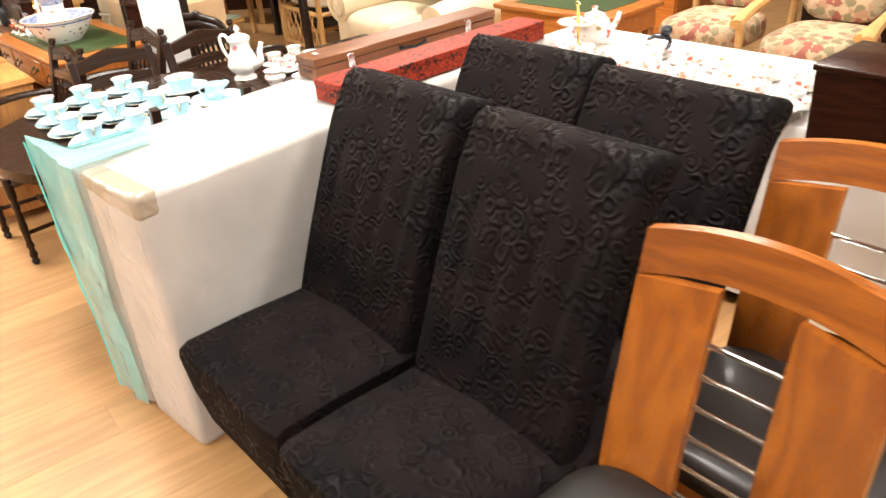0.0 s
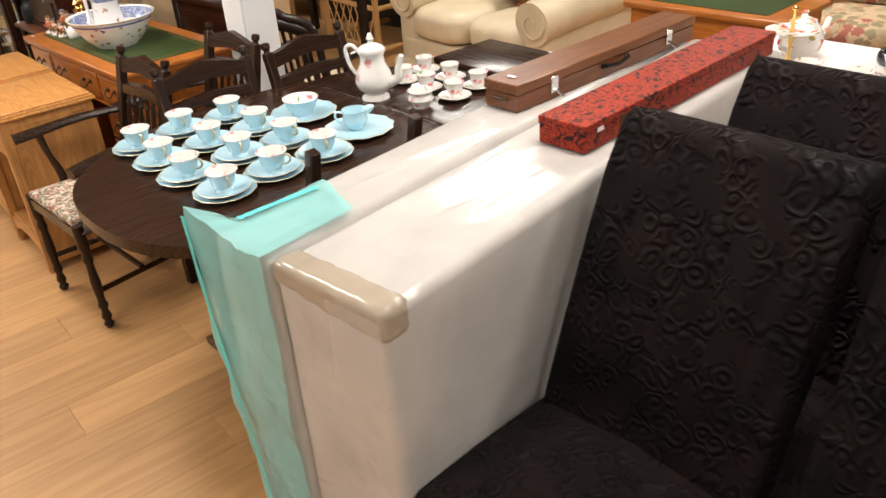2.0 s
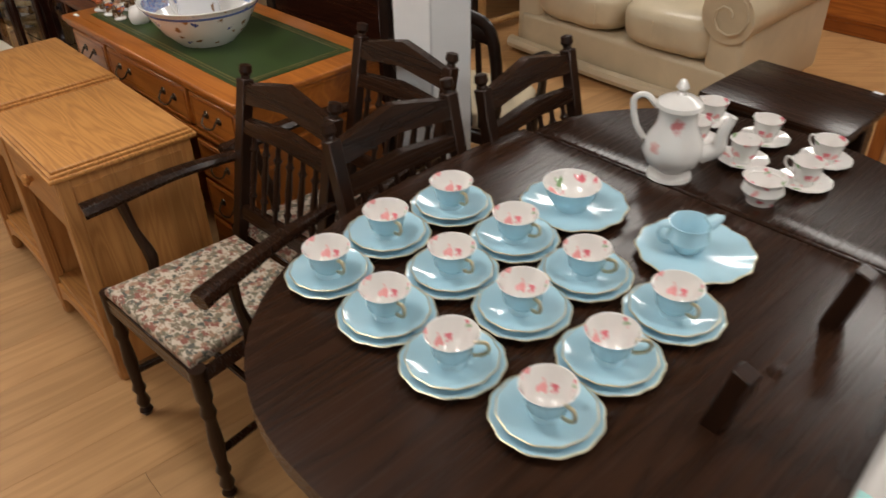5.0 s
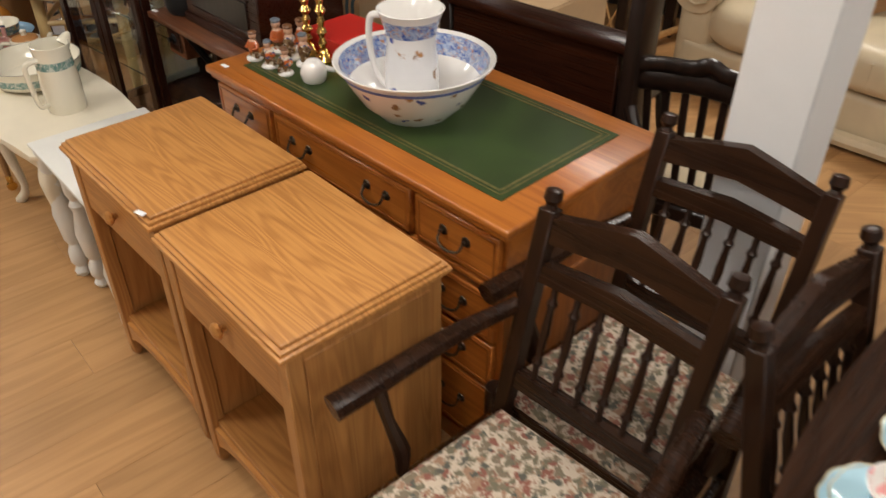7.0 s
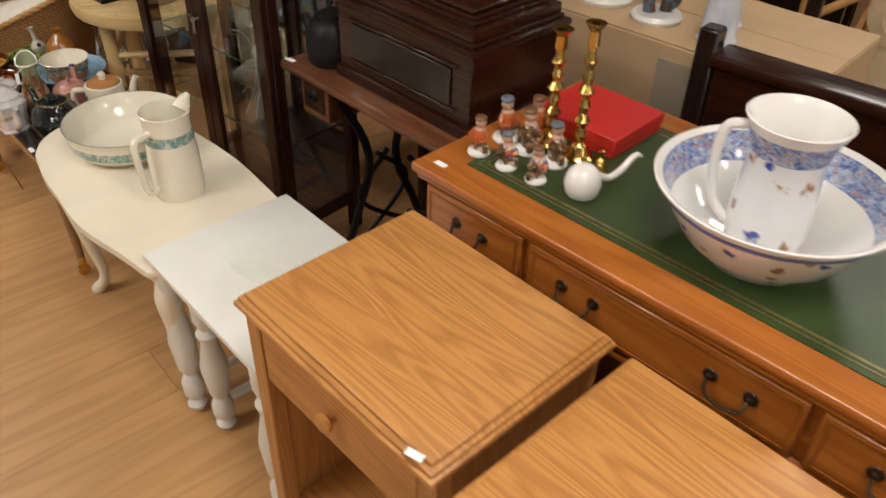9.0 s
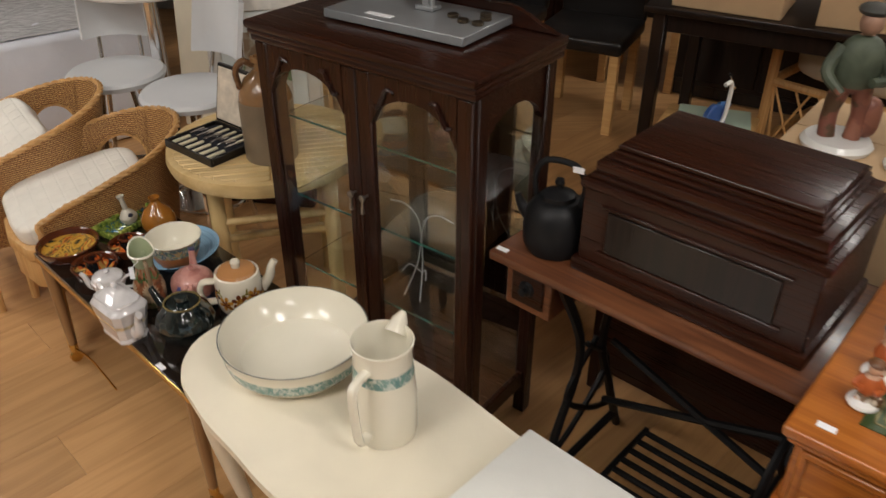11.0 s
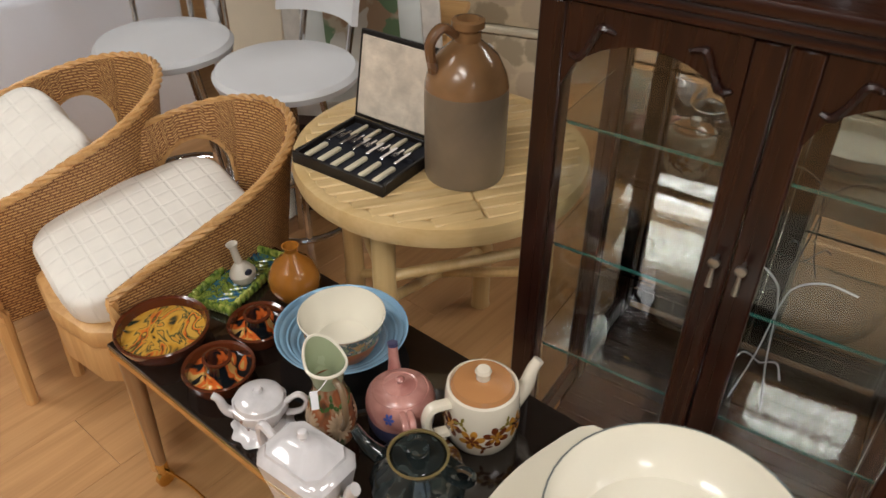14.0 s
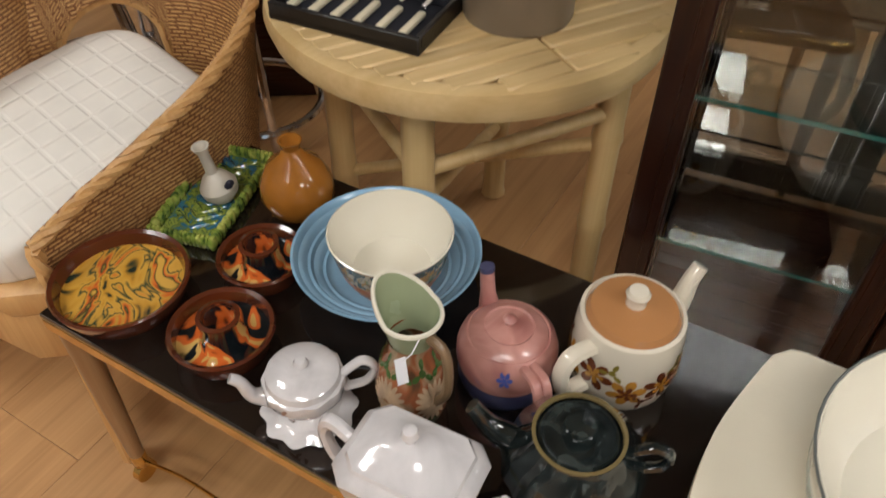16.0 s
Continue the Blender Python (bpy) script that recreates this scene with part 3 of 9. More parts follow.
def mattress_pair():
    yaw = -37.5
    across, along = Vector((0.793, -0.609, 0)), Vector((0.609, 0.793, 0))
    corner = Vector((-0.467, 1.838, 0))
    p1 = corner - 0.164 * across
    r1 = root("mattress", p1.x, p1.y, 0, yaw, "cream mattress wrapped in clear plastic standing on its edge", "mattress")
    part("padding", wrapped_slab(1.9, 0.322, 0.885, 0.006, 1.0), MATTRESS, r1)
    cap = box(0.33, 0.082, 0.082, 0, 0.037, 0.809, 0.02, None, None, 3)
    bmesh.ops.subdivide_edges(cap, edges=[e for e in cap.edges if e.calc_length() > 0.03], cuts=9, use_grid_fill=True)
    for v in cap.verts:
        if v.co.z < 0.86:
            v.co.z += 0.035 * (0.165 - v.co.x) / 0.33 * (0.86 - v.co.z) / 0.05
        v.co += Vector((0.5, 0.6, 0.3)) * (0.006 * noise.noise(v.co * 26) + 0.004 * noise.noise(v.co * 60))
    part("corner_wrap", cap, CARD_TAPE, r1, "brown paper taped over the corner")
    # loose clear film bunched at the wrapped corner
    loose = []
    for i in range(15):
        row = []
        for j in range(9):
            x, z = 0.02 + 0.15 * j / 8, 0.875 - 0.2 * i / 14
            q = noise.noise(Vector((x * 30, z * 24, 2.0)))
            row.append((x, -0.012 - 0.008 * abs(q), z))
        loose.append(row)
    grid_part("loose_film", loose, CLEAR_FILM, r1, 0.0008, "loose crinkled clear film")
    p2 = corner - 0.44 * across
    r2 = root("bed_base", p2.x, p2.y, 0, yaw, "cream divan base on edge under a green plastic sheet", "bed base")
    part("body", wrapped_slab(1.9, 0.205, 0.886, 0.004, 7.0), MATTRESS, r2)
    film = bmesh.new()
    rows, cols = 34, 14
    grid = []

    def edge(t):
        """Outer edge of the sheet, from the floor to the peaked top corner."""
        return -0.095 - 0.02 * math.sin(2.5 * t) + 0.01 * t ** 4

    for i in range(rows + 1):
        t = i / rows
        row = []
        for j in range(cols + 1):
            k = j / cols
            x = edge(t) + (0.1 - edge(t)) * k
            z = 0.02 + 0.878 * t + 0.075 * t ** 5 * max(0.0, 1 - k * 1.6) ** 1.6
            y = -0.016 - 0.012 * noise.noise(Vector((x * 14, z * 5, 0))) - 0.006 * noise.noise(Vector((x * 50, z * 16, 4))) - 0.03 * (1 - k) ** 3 * t
            row.append(film.verts.new((x + 0.008 * noise.noise(Vector((z * 11, k, 3))) * (1 - k), y, z)))
        grid.append(row)
    for i in range(1, 13):
        row = []
        for j in range(cols + 1):
            k = j / cols
            x = edge(1) + (0.101 - edge(1)) * k
            y = (0.33 - 0.08 * k) * i / 12
            z = 0.898 + 0.004 * noise.noise(Vector((x * 22, y * 22, 0))) - (0.01 * (1 - k * 6) if k < 1 / 6 else 0) + 0.06 * max(0.0, 1 - k * 1.6) ** 1.6 * max(0.0, 1 - i / 2.5)
            row.append(film.verts.new((x, y, z)))
        grid.append(row)
    for a, b in zip(grid, grid[1:]):
        for j in range(cols):
            film.faces.new((a[j], a[j + 1], b[j + 1], b[j]))
    bmesh.ops.solidify(film, geom=film.faces[:], thickness=0.0012)
    sheet = part("plastic_sheet", film, GREEN_FILM, r2, "loose green plastic sheet")

    def fold(pts, width):
        """A gathered band of the sheet: a flat crumpled ribbon."""
        line = curve_points(pts, 12)
        out = [[], [], []]
        for i, p in enumerate(line):
            w = width * (0.7 + 0.5 * noise.noise(Vector((i * 0.7, width * 90, 0))))
            out[0].append(p + Vector((-w, 0, 0)))
            out[1].append(p + Vector((0, -0.003, 0.003)))
            out[2].append(p + Vector((w, 0, 0)))
        grid_part("fold", out, GREEN_FOLD, sheet, 0.0015, "gathered fold of green plastic")

    fold([(-0.1, -0.052, 0.95), (-0.098, -0.046, 0.72), (-0.085, -0.04, 0.5), (-0.06, -0.036, 0.3), (-0.04, -0.036, 0.05)], 0.009)
    fold([(-0.07, 0.06, 0.906), (-0.06, 0.15, 0.906), (-0.045, 0.27, 0.905)], 0.011)


mattress_pair()


def long_case():
    """A brown wooden case with two clasps and end handle."""
    c = root("wooden_case", -0.252, 2.87, 0.888, -43, "long brown wooden case with chrome clasps lying on a mattress", "case")
    L, W = 0.92, 0.125
    part("body", box(W, L, 0.05, 0, L / 2, 0, 0.003), wood("case wood", (0.085, 0.026, 0.008), (0.19, 0.065, 0.02), "y", 0.35, 0.2), c)
    part("lid", box(W + 0.006, L + 0.006, 0.03, 0, L / 2, 0.052, 0.003), wood("case lid wood", (0.1, 0.034, 0.011), (0.23, 0.085, 0.028), "y", 0.35, 0.05), c)
    for y in (0.16, 0.76):
        cl = part("clasp", box(0.006, 0.03, 0.05, W / 2 + 0.004, y, 0.02, 0.002), CHROME, c, "chrome clasp")
        part("catch", tube([(W / 2 + 0.008, y, 0.03), (W / 2 + 0.028, y + 0.012, 0.008)], 0.004), CHROME, cl)
    h = bmesh.new()
    for y in (0.4, 0.52):
        box(0.008, 0.02, 0.016, W / 2 + 0.005, y, 0.03, 0.002, h)
    tube([(W / 2 + 0.012, 0.4, 0.038), (W / 2 + 0.016, 0.46, 0.032), (W / 2 + 0.012, 0.52, 0.038)], 0.006, 6, h)
    part("handle", h, BLACK_LEATHER, c, "black leather handle")
    part("end_handle", box(0.06, 0.012, 0.008, 0, -0.004, 0.03, 0.002), DARK_BRASS, c)
    tag_on(-0.22, 2.9, 0.974, -43)
    return c


long_case()


def lacquer_box():
    c = root("lacquer_box", -0.1, 2.565, 0.89, -41.5, "long dark red lacquered box lying on a mattress", "box")
    L, W = 1.02, 0.145
    part("body", box(W, L, 0.05, 0, L / 2, 0, 0.002), RED_LACQUER, c)
    part("lid", box(W + 0.004, L + 0.004, 0.022, 0, L / 2, 0.051, 0.002), RED_LACQUER, c)
    part("clasp", box(0.004, 0.02, 0.03, W / 2 + 0.002, 0.16, 0.03, 0.001), DARK_BRASS, c)
    part("paper_tag", box(0.001, 0.026, 0.012, W / 2 + 0.004, 0.06, 0.045, 0), TAG, c)
    return c


lacquer_box()


# ---- seating in the first bay ----
def velvet_chair():
    """High-backed chair, fully upholstered: rolled top, channelled and buttoned back, seat sweeping in to its foot."""
    c = root("dining_chair", 0, 0, 0, 0, "high-backed dining chair covered in black damask velvet", "dining chair", "black velvet dining chairs")
    w = 0.555
    seat = bmesh.new()
    side = [(-0.43, 0.405), (-0.425, 0.43), (-0.4, 0.444), (-0.2, 0.448), (0.06, 0.44), (0.1, 0.1), (0.04, 0.03), (-0.32, 0.03), (-0.385, 0.12), (-0.415, 0.26)]
    nx = 14
    rings = []
    for i in range(nx + 1):
        q = i / nx * 2 - 1
        inset = 0.02 * max(0.0, (abs(q) - 0.86) / 0.14) ** 2
        rings.append([seat.verts.new((q * w / 2, y + (inset if y < -0.3 else 0), z - (inset if z > 0.3 else 0) - (0.02 * abs(q) if 0.35 < z else 0) + (0.02 if abs(q) < 0.5 and z < 0.05 else 0))) for y, z in side])
    for a, b in zip(rings, rings[1:]):
        for k in range(len(side)):
            seat.faces.new((a[k], a[(k + 1) % len(side)], b[(k + 1) % len(side)], b[k]))
    seat.faces.new(rings[0])
    seat.faces.new(rings[-1][::-1])
    bmesh.ops.bevel(seat, geom=[e for e in seat.edges if len(e.link_faces) == 2 and e.calc_face_angle(0) > 1.2], offset=0.014, segments=3, affect="EDGES")
    part("seat", seat, VELVET, c)
    bm = bmesh.new()
    nx, nz = 56, 40
    top = 1.062
    front, back = [], []
    for k in range(nz + 1):
        t = k / nz
        z = 0.12 + (top - 0.12) * (1 - (1 - t) ** 1.3)
        y = 0.05 + 0.4 * max(0.0, (z - 0.12) / 0.94 - 0.3) ** 1.1
        fr, bk = [], []
        for i in range(nx + 1):
            q = i / nx * 2 - 1
            end = max(0.0, (z - (top - 0.05)) / 0.05)
            x = q * w / 2 * (0.96 + 0.04 * (z - 0.12) / 0.94) * (1 - 0.035 * end ** 2.5)
            rnd = math.sqrt(max(0.0, 1 - (1 - min(1.0, (1 - abs(q)) * 11)) ** 2))
            rt = math.sqrt(max(0.0, 1 - end ** 2))
            band = max(0.0, min(1.0, (z - 0.5) / 0.1)) * max(0.0, min(1.0, (0.93 - z) / 0.1)) * max(0.0, min(1.0, (0.86 - abs(q)) * 7))
            ch = 0.008 + 0.013 * abs(math.sin((q * 0.5 + 0.5) * math.pi * 5)) * band
            roll = 0.05 * math.exp(-((z - top + 0.045) / 0.05) ** 2)
            fr.append(bm.verts.new((x, y - 0.045 * rnd * (0.3 + 0.7 * rt) - ch * rnd * rt + roll * 0.3, z)))
            bk.append(bm.verts.new((x, y + (0.05 * (0.4 + 0.6 * rnd)) * (0.4 + 0.6 * rt) + roll * (0.4 + 0.6 * rnd), z - 0.012 * end)))
        front.append(fr)
        back.append(bk)
    for a, b in zip(front, front[1:]):
        for i in range(nx):
            bm.faces.new((a[i], a[i + 1], b[i + 1], b[i]))
    for a, b in zip(back, back[1:]):
        for i in range(nx):
            bm.faces.new((a[i + 1], a[i], b[i], b[i + 1]))
    for k in range(nz):
        bm.faces.new((front[k][0], front[k + 1][0], back[k + 1][0], back[k][0]))
        bm.faces.new((front[k][nx], back[k][nx], back[k + 1][nx], front[k + 1][nx]))
    for i in range(nx):
        bm.faces.new((front[-1][i], front[-1][i + 1], back[-1][i + 1], back[-1][i]))
        bm.faces.new((front[0][i + 1], front[0][i], back[0][i], back[0][i + 1]))
    part("backrest", bm, VELVET, c)
    for x in (-0.165, -0.055, 0.055, 0.165):
        for z in (0.58, 0.74, 0.89):
            part("button", blob(0.016, 0.012, 0.016, Matrix.Translation((x, -0.005 + 0.4 * max(0, (z - 0.12) / 0.94 - 0.3) ** 1.1, z)), None, 2, 8, 5), VELVET, c)
    for x in (-0.2, 0.2):
        for y in (-0.3, 0.02):
            part("leg", turned([0, 0.02, 0.06], [0.016, 0.018, 0.024], 10, x, y), BLACK_WOOD, c)
    return c


vc = velvet_chair()
vpos = [(0.019, 1.965), (0.444, 1.549), (0.378, 2.3), (0.762, 1.87)]
vc.matrix_world = pose(*vpos[0], 0, 0, 0, -43)
for px, py in vpos[1:]:
    copy_thing(vc, pose(px, py, 0, 0, 0, -43))


def slat_chair():
    """Hardwood dining chair with a bowed top rail, two wide slats and steel rods."""
    c = root("dining_chair", 0, 0, 0, 0, "reddish hardwood dining chair with steel rods and black seat", "dining chair", "hardwood dining chairs")
    w = 0.5

    def yb(z):
        return 0.2 * z ** 1.5 if z > 0 else 0

    rail = bmesh.new()
    n = 14
    pr = []
    for i in range(n + 1):
        s = i / n * 2 - 1
        x = s * w / 2
        yy = 0.02 * (1 - s * s)
        pr.append((x, yy, 0.922 - 0.03 * s * s, 1.01 - 0.03 * s * s))
    vs = [[rail.verts.new((x, yb(z) + yy + d, z)) for d, z in ((-0.013, z0), (-0.013, z1), (0.013, z1), (0.013, z0))] for x, yy, z0, z1 in pr]
    for a, b in zip(vs, vs[1:]):
        for k in range(4):
            rail.faces.new((a[k], a[(k + 1) % 4], b[(k + 1) % 4], b[k]))
    rail.faces.new(vs[0])
    rail.faces.new(vs[-1][::-1])
    bmesh.ops.bevel(rail, geom=[e for e in rail.edges if len(e.link_faces) == 2 and e.calc_face_angle(0) > 0.6], offset=0.004, segments=2, affect="EDGES")
    part("top_rail", rail, SHEESHAM_X, c)
    for s in (-1, 1):
        sl = bmesh.new()
        for z0, z1 in ((0.42, 0.6), (0.6, 0.78), (0.78, 0.915)):
            drop = 0.024 if z1 > 0.9 else 0
            q = [(s * (w / 2) - 0.003 * s, z0), (s * 0.075, z0), (s * 0.075, z1), (s * (w / 2) - 0.003 * s, z1 - drop)]
            ring = [[sl.verts.new((x, yb(z) - 0.008 + d, z)) for x, z in q] for d in (-0.011, 0.011)]
            for k in range(4):
                sl.faces.new((ring[0][k], ring[0][(k + 1) % 4], ring[1][(k + 1) % 4], ring[1][k]))
            sl.faces.new(ring[0][::-1])
            sl.faces.new(ring[1])
        part("slat", sl, SHEESHAM, c)
        part("leg", tube([(s * 0.21, 0.0, 0), (s * 0.215, yb(0.42), 0.43)], [0.018, 0.024], 8), SHEESHAM, c)
        part("leg", box(0.045, 0.045, 0.42, s * 0.2, -0.36, 0, 0.004), SHEESHAM, c)
    for k in range(6):
        z = 0.49 + k * 0.064
        part("rod", tube([(-0.078, yb(z) - 0.006, z), (0.078, yb(z) - 0.006, z)], 0.0055, 8), CHROME, c, "steel rod")
    part("seat", blob(0.53, 0.46, 0.1, Matrix.Translation((0, -0.17, 0.455)), None, 5), BLACK_LEATHER, c, "black leather seat pad")
    ap = bmesh.new()
    box(0.36, 0.02, 0.06, 0, -0.36, 0.36, 0.002, ap)
    box(0.02, 0.32, 0.06, 0.2, -0.17, 0.36, 0.002, ap)
    box(0.02, 0.32, 0.06, -0.2, -0.17, 0.36, 0.002, ap)
    part("seat_frame", ap, SHEESHAM_X, c)
    return c


sc = slat_chair()
sc.matrix_world = pose(0.871, 1.137, 0, 0, 0, -43)
copy_thing(sc, pose(1.222, 1.556, 0, 0, 0, -43))
tag_on(1.035, 1.263, 0.955, -43, 0.035, 0.016, 75)


# ---- dark oak dining set ----
TC = (-0.849, 3.076)
TYAW = 47.0


def dining_table():
    t = root("dining_table", TC[0], TC[1], 0, TYAW, "oval dark oak extending dining table with carved trestle ends", "dining table")
    out = oval(0.77, 0.565, 2.4, 72)
    main = sorted([p for p in out if p[0] <= 0.305], key=lambda p: math.atan2(p[1], p[0] - 0.3) % (2 * math.pi))
    leaf = sorted([p for p in out if p[0] >= 0.315], key=lambda p: math.atan2(p[1], p[0] - 0.32))
    main = [(0.308, main[0][1])] + main + [(0.308, main[-1][1])]
    leaf = [(0.312, leaf[0][1])] + leaf + [(0.312, leaf[-1][1])]
    part("tabletop", slab(main, 0.708, 0.745, 0.012, None, None, 3), OAK_DARK, t)
    part("table_leaf", slab(leaf, 0.708, 0.745, 0.012, None, None, 3), OAK_DARK, t)
    part("under_frame", box(1.1, 0.62, 0.07, 0, 0, 0.635, 0.005), OAK_DARK, t)
    for s in (-1, 1):
        x = s * 0.4
        foot = slab([(-0.28, 0), (0.28, 0), (0.28, 0.03), (0.2, 0.07), (0.1, 0.1), (-0.1, 0.1), (-0.2, 0.07), (-0.28, 0.03)], -0.04, 0.04, 0.006, None,
                    Matrix.Translation((x, 0, 0)) @ Matrix(((0, 0, 1, 0), (1, 0, 0, 0), (0, 1, 0, 0), (0, 0, 0, 1))))
        part("foot", foot, OAK_DARK, t)
        up = bmesh.new()
        for q in (-1, 1):
            tube([(x, q * 0.05, 0.09), (x, q * 0.13, 0.22), (x, q * 0.06, 0.36), (x, q * 0.12, 0.5), (x, q * 0.2, 0.64)], [0.035, 0.03, 0.04, 0.03, 0.035], 8, up, 1.0, 5)
        box(0.05, 0.09, 0.06, x, 0, 0.33, 0.01, up)
        part("upright", up, OAK_DARK_Z, t, "carved pierced upright")
    part("stretcher", box(0.8, 0.05, 0.09, 0, 0, 0.16, 0.006), OAK_DARK, t)
    return t


dining_table()


def oak_chair(arms, cloth=None, drop=0.0):
    """drop: how far the crest sits below the tops of plain square posts; 0 gives finials."""
    c = root("armchair" if arms else "dining_chair", 0, 0, 0, 0,
             "dark oak spindle-back %s with a %s seat" % ("carver armchair" if arms else "dining chair", "plain cream" if cloth else "floral tapestry"), "chair", "dark oak spindle-back chairs")
    hw, fw, d = 0.178, 0.21, 0.4

    def by(z):
        return 0.19 + (0.12 * (z - 0.42) / 0.53 if z > 0.42 else 0.0)

    for s in (-1, 1):
        post = bmesh.new()
        box(0.036, 0.036, 0.43, s * hw, by(0), 0, 0.003, post)
        m = Matrix.Translation((s * hw, by(0.42), 0.42)) @ Euler((-math.atan(0.12 / 0.53), 0, 0)).to_matrix().to_4x4()
        box(0.034, 0.034, 0.465, 0, 0, 0, 0.003, post, m)
        if not drop:
            lathe([(0, 0.465), (0.013, 0.465), (0.011, 0.473), (0.018, 0.483), (0.016, 0.5), (0, 0.505)], 10, post, m)
        part("back_leg", post, OAK_DARK_Z, c)
        part("front_leg", turned([0, 0.015, 0.03, 0.05, 0.08, 0.1, 0.12, 0.2, 0.28, 0.3, 0.33, 0.35, 0.44], [0.012, 0.02, 0.013, 0.02, 0.012, 0.02, 0.014, 0.019, 0.014, 0.02, 0.014, 0.021, 0.021], 12, s * fw, -0.19), OAK_DARK_Z, c)
        part("side_rail", tube([(s * fw, -0.19, 0.16), (s * hw, by(0), 0.16)], 0.011, 8), OAK_DARK, c)
        part("seat_rail", tube([(s * fw, -0.19, 0.41), (s * hw, by(0.41), 0.41)], 0.024, 4), OAK_DARK, c)
    part("front_rail", box(fw * 2, 0.028, 0.05, 0, -0.19, 0.385, 0.004), OAK_DARK, c)
    part("stretcher", tube([(-0.19, 0, 0.17), (0.19, 0, 0.17)], 0.011, 8), OAK_DARK, c)

    def rail(z0, z1, rise, name, dep=0.012):
        bm = bmesh.new()
        n = 12
        vs = []
        for i in range(n + 1):
            s = i / n * 2 - 1
            up = rise * (1 - abs(s)) ** 0.8 if abs(s) < 0.75 else rise * 0.25 ** 0.8 * (1 - (abs(s) - 0.75) * 2.4)
            lo = up * 0.55
            vs.append([bm.verts.new((s * hw, by(z) + dd, z)) for dd, z in ((-dep, z0 + lo), (-dep, z1 + up), (dep, z1 + up), (dep, z0 + lo))])
        for a, b in zip(vs, vs[1:]):
            for k in range(4):
                bm.faces.new((a[k], a[(k + 1) % 4], b[(k + 1) % 4], b[k]))
        bm.faces.new(vs[0])
        bm.faces.new(vs[-1][::-1])
        part(name, bm, OAK_DARK, c)

    rail(0.81 - drop, 0.855 - drop, 0.045, "crest_rail")
    rail(0.735 - drop, 0.768 - drop, 0.02, "back_rail")
    rail(0.5, 0.535, 0.0, "back_rail")
    for i in range(6):
        x = -hw + 2 * hw * (i + 1) / 7
        p0, p1 = Vector((x, by(0.53), 0.53)), Vector((x, by(0.745 - drop), 0.745 - drop))
        part("spindle", tube([p0 + (p1 - p0) * t for t in (0, 0.15, 0.2, 0.25, 0.5, 0.75, 0.8, 0.85, 1)], [0.007, 0.007, 0.012, 0.007, 0.01, 0.007, 0.012, 0.007, 0.007], 8), OAK_DARK_Z, c)
    seat = bmesh.new()
    slab([(-0.2, -0.2), (0.2, -0.2), (0.165, 0.17), (-0.165, 0.17)], 0.425, 0.462, 0.014, seat, None, 3)
    part("seat", seat, cloth or SEAT_CLOTH, c, "plain cream seat pad" if cloth else "floral tapestry seat pad")
    if arms:
        for s in (-1, 1):
            part("arm", tube([(s * 0.2, by(0.66), 0.665), (s * 0.225, 0.08, 0.67), (s * 0.25, -0.1, 0.655), (s * 0.262, -0.17, 0.648)], [0.014, 0.017, 0.021, 0.022], 8, None, 1.25, 5), OAK_DARK, c)
            part("arm_post", tube([(s * 0.215, -0.06, 0.42), (s * 0.225, -0.05, 0.47), (s * 0.235, -0.07, 0.56), (s * 0.245, -0.08, 0.64)], [0.012, 0.018, 0.012, 0.015], 8, None, 1.0, 3), OAK_DARK_Z, c)
    return c


ac = oak_chair(True)
ac.matrix_world = pose(-1.815, 3.345, 0, 0, 0, -40.5)
copy_thing(ac, pose(-1.56, 3.66, 0, 0, 0, -41))
oc = oak_chair(False)
oc.matrix_world = pose(-1.145, 3.265, 0, 0, 0, 46)
copy_thing(oc, pose(-0.81, 3.57, 0, 0, 0, 50))
pc = oak_chair(False, None, 0.15)
pc.matrix_world = pose(-0.835, 2.97, 0, 0, 0, -136.6)


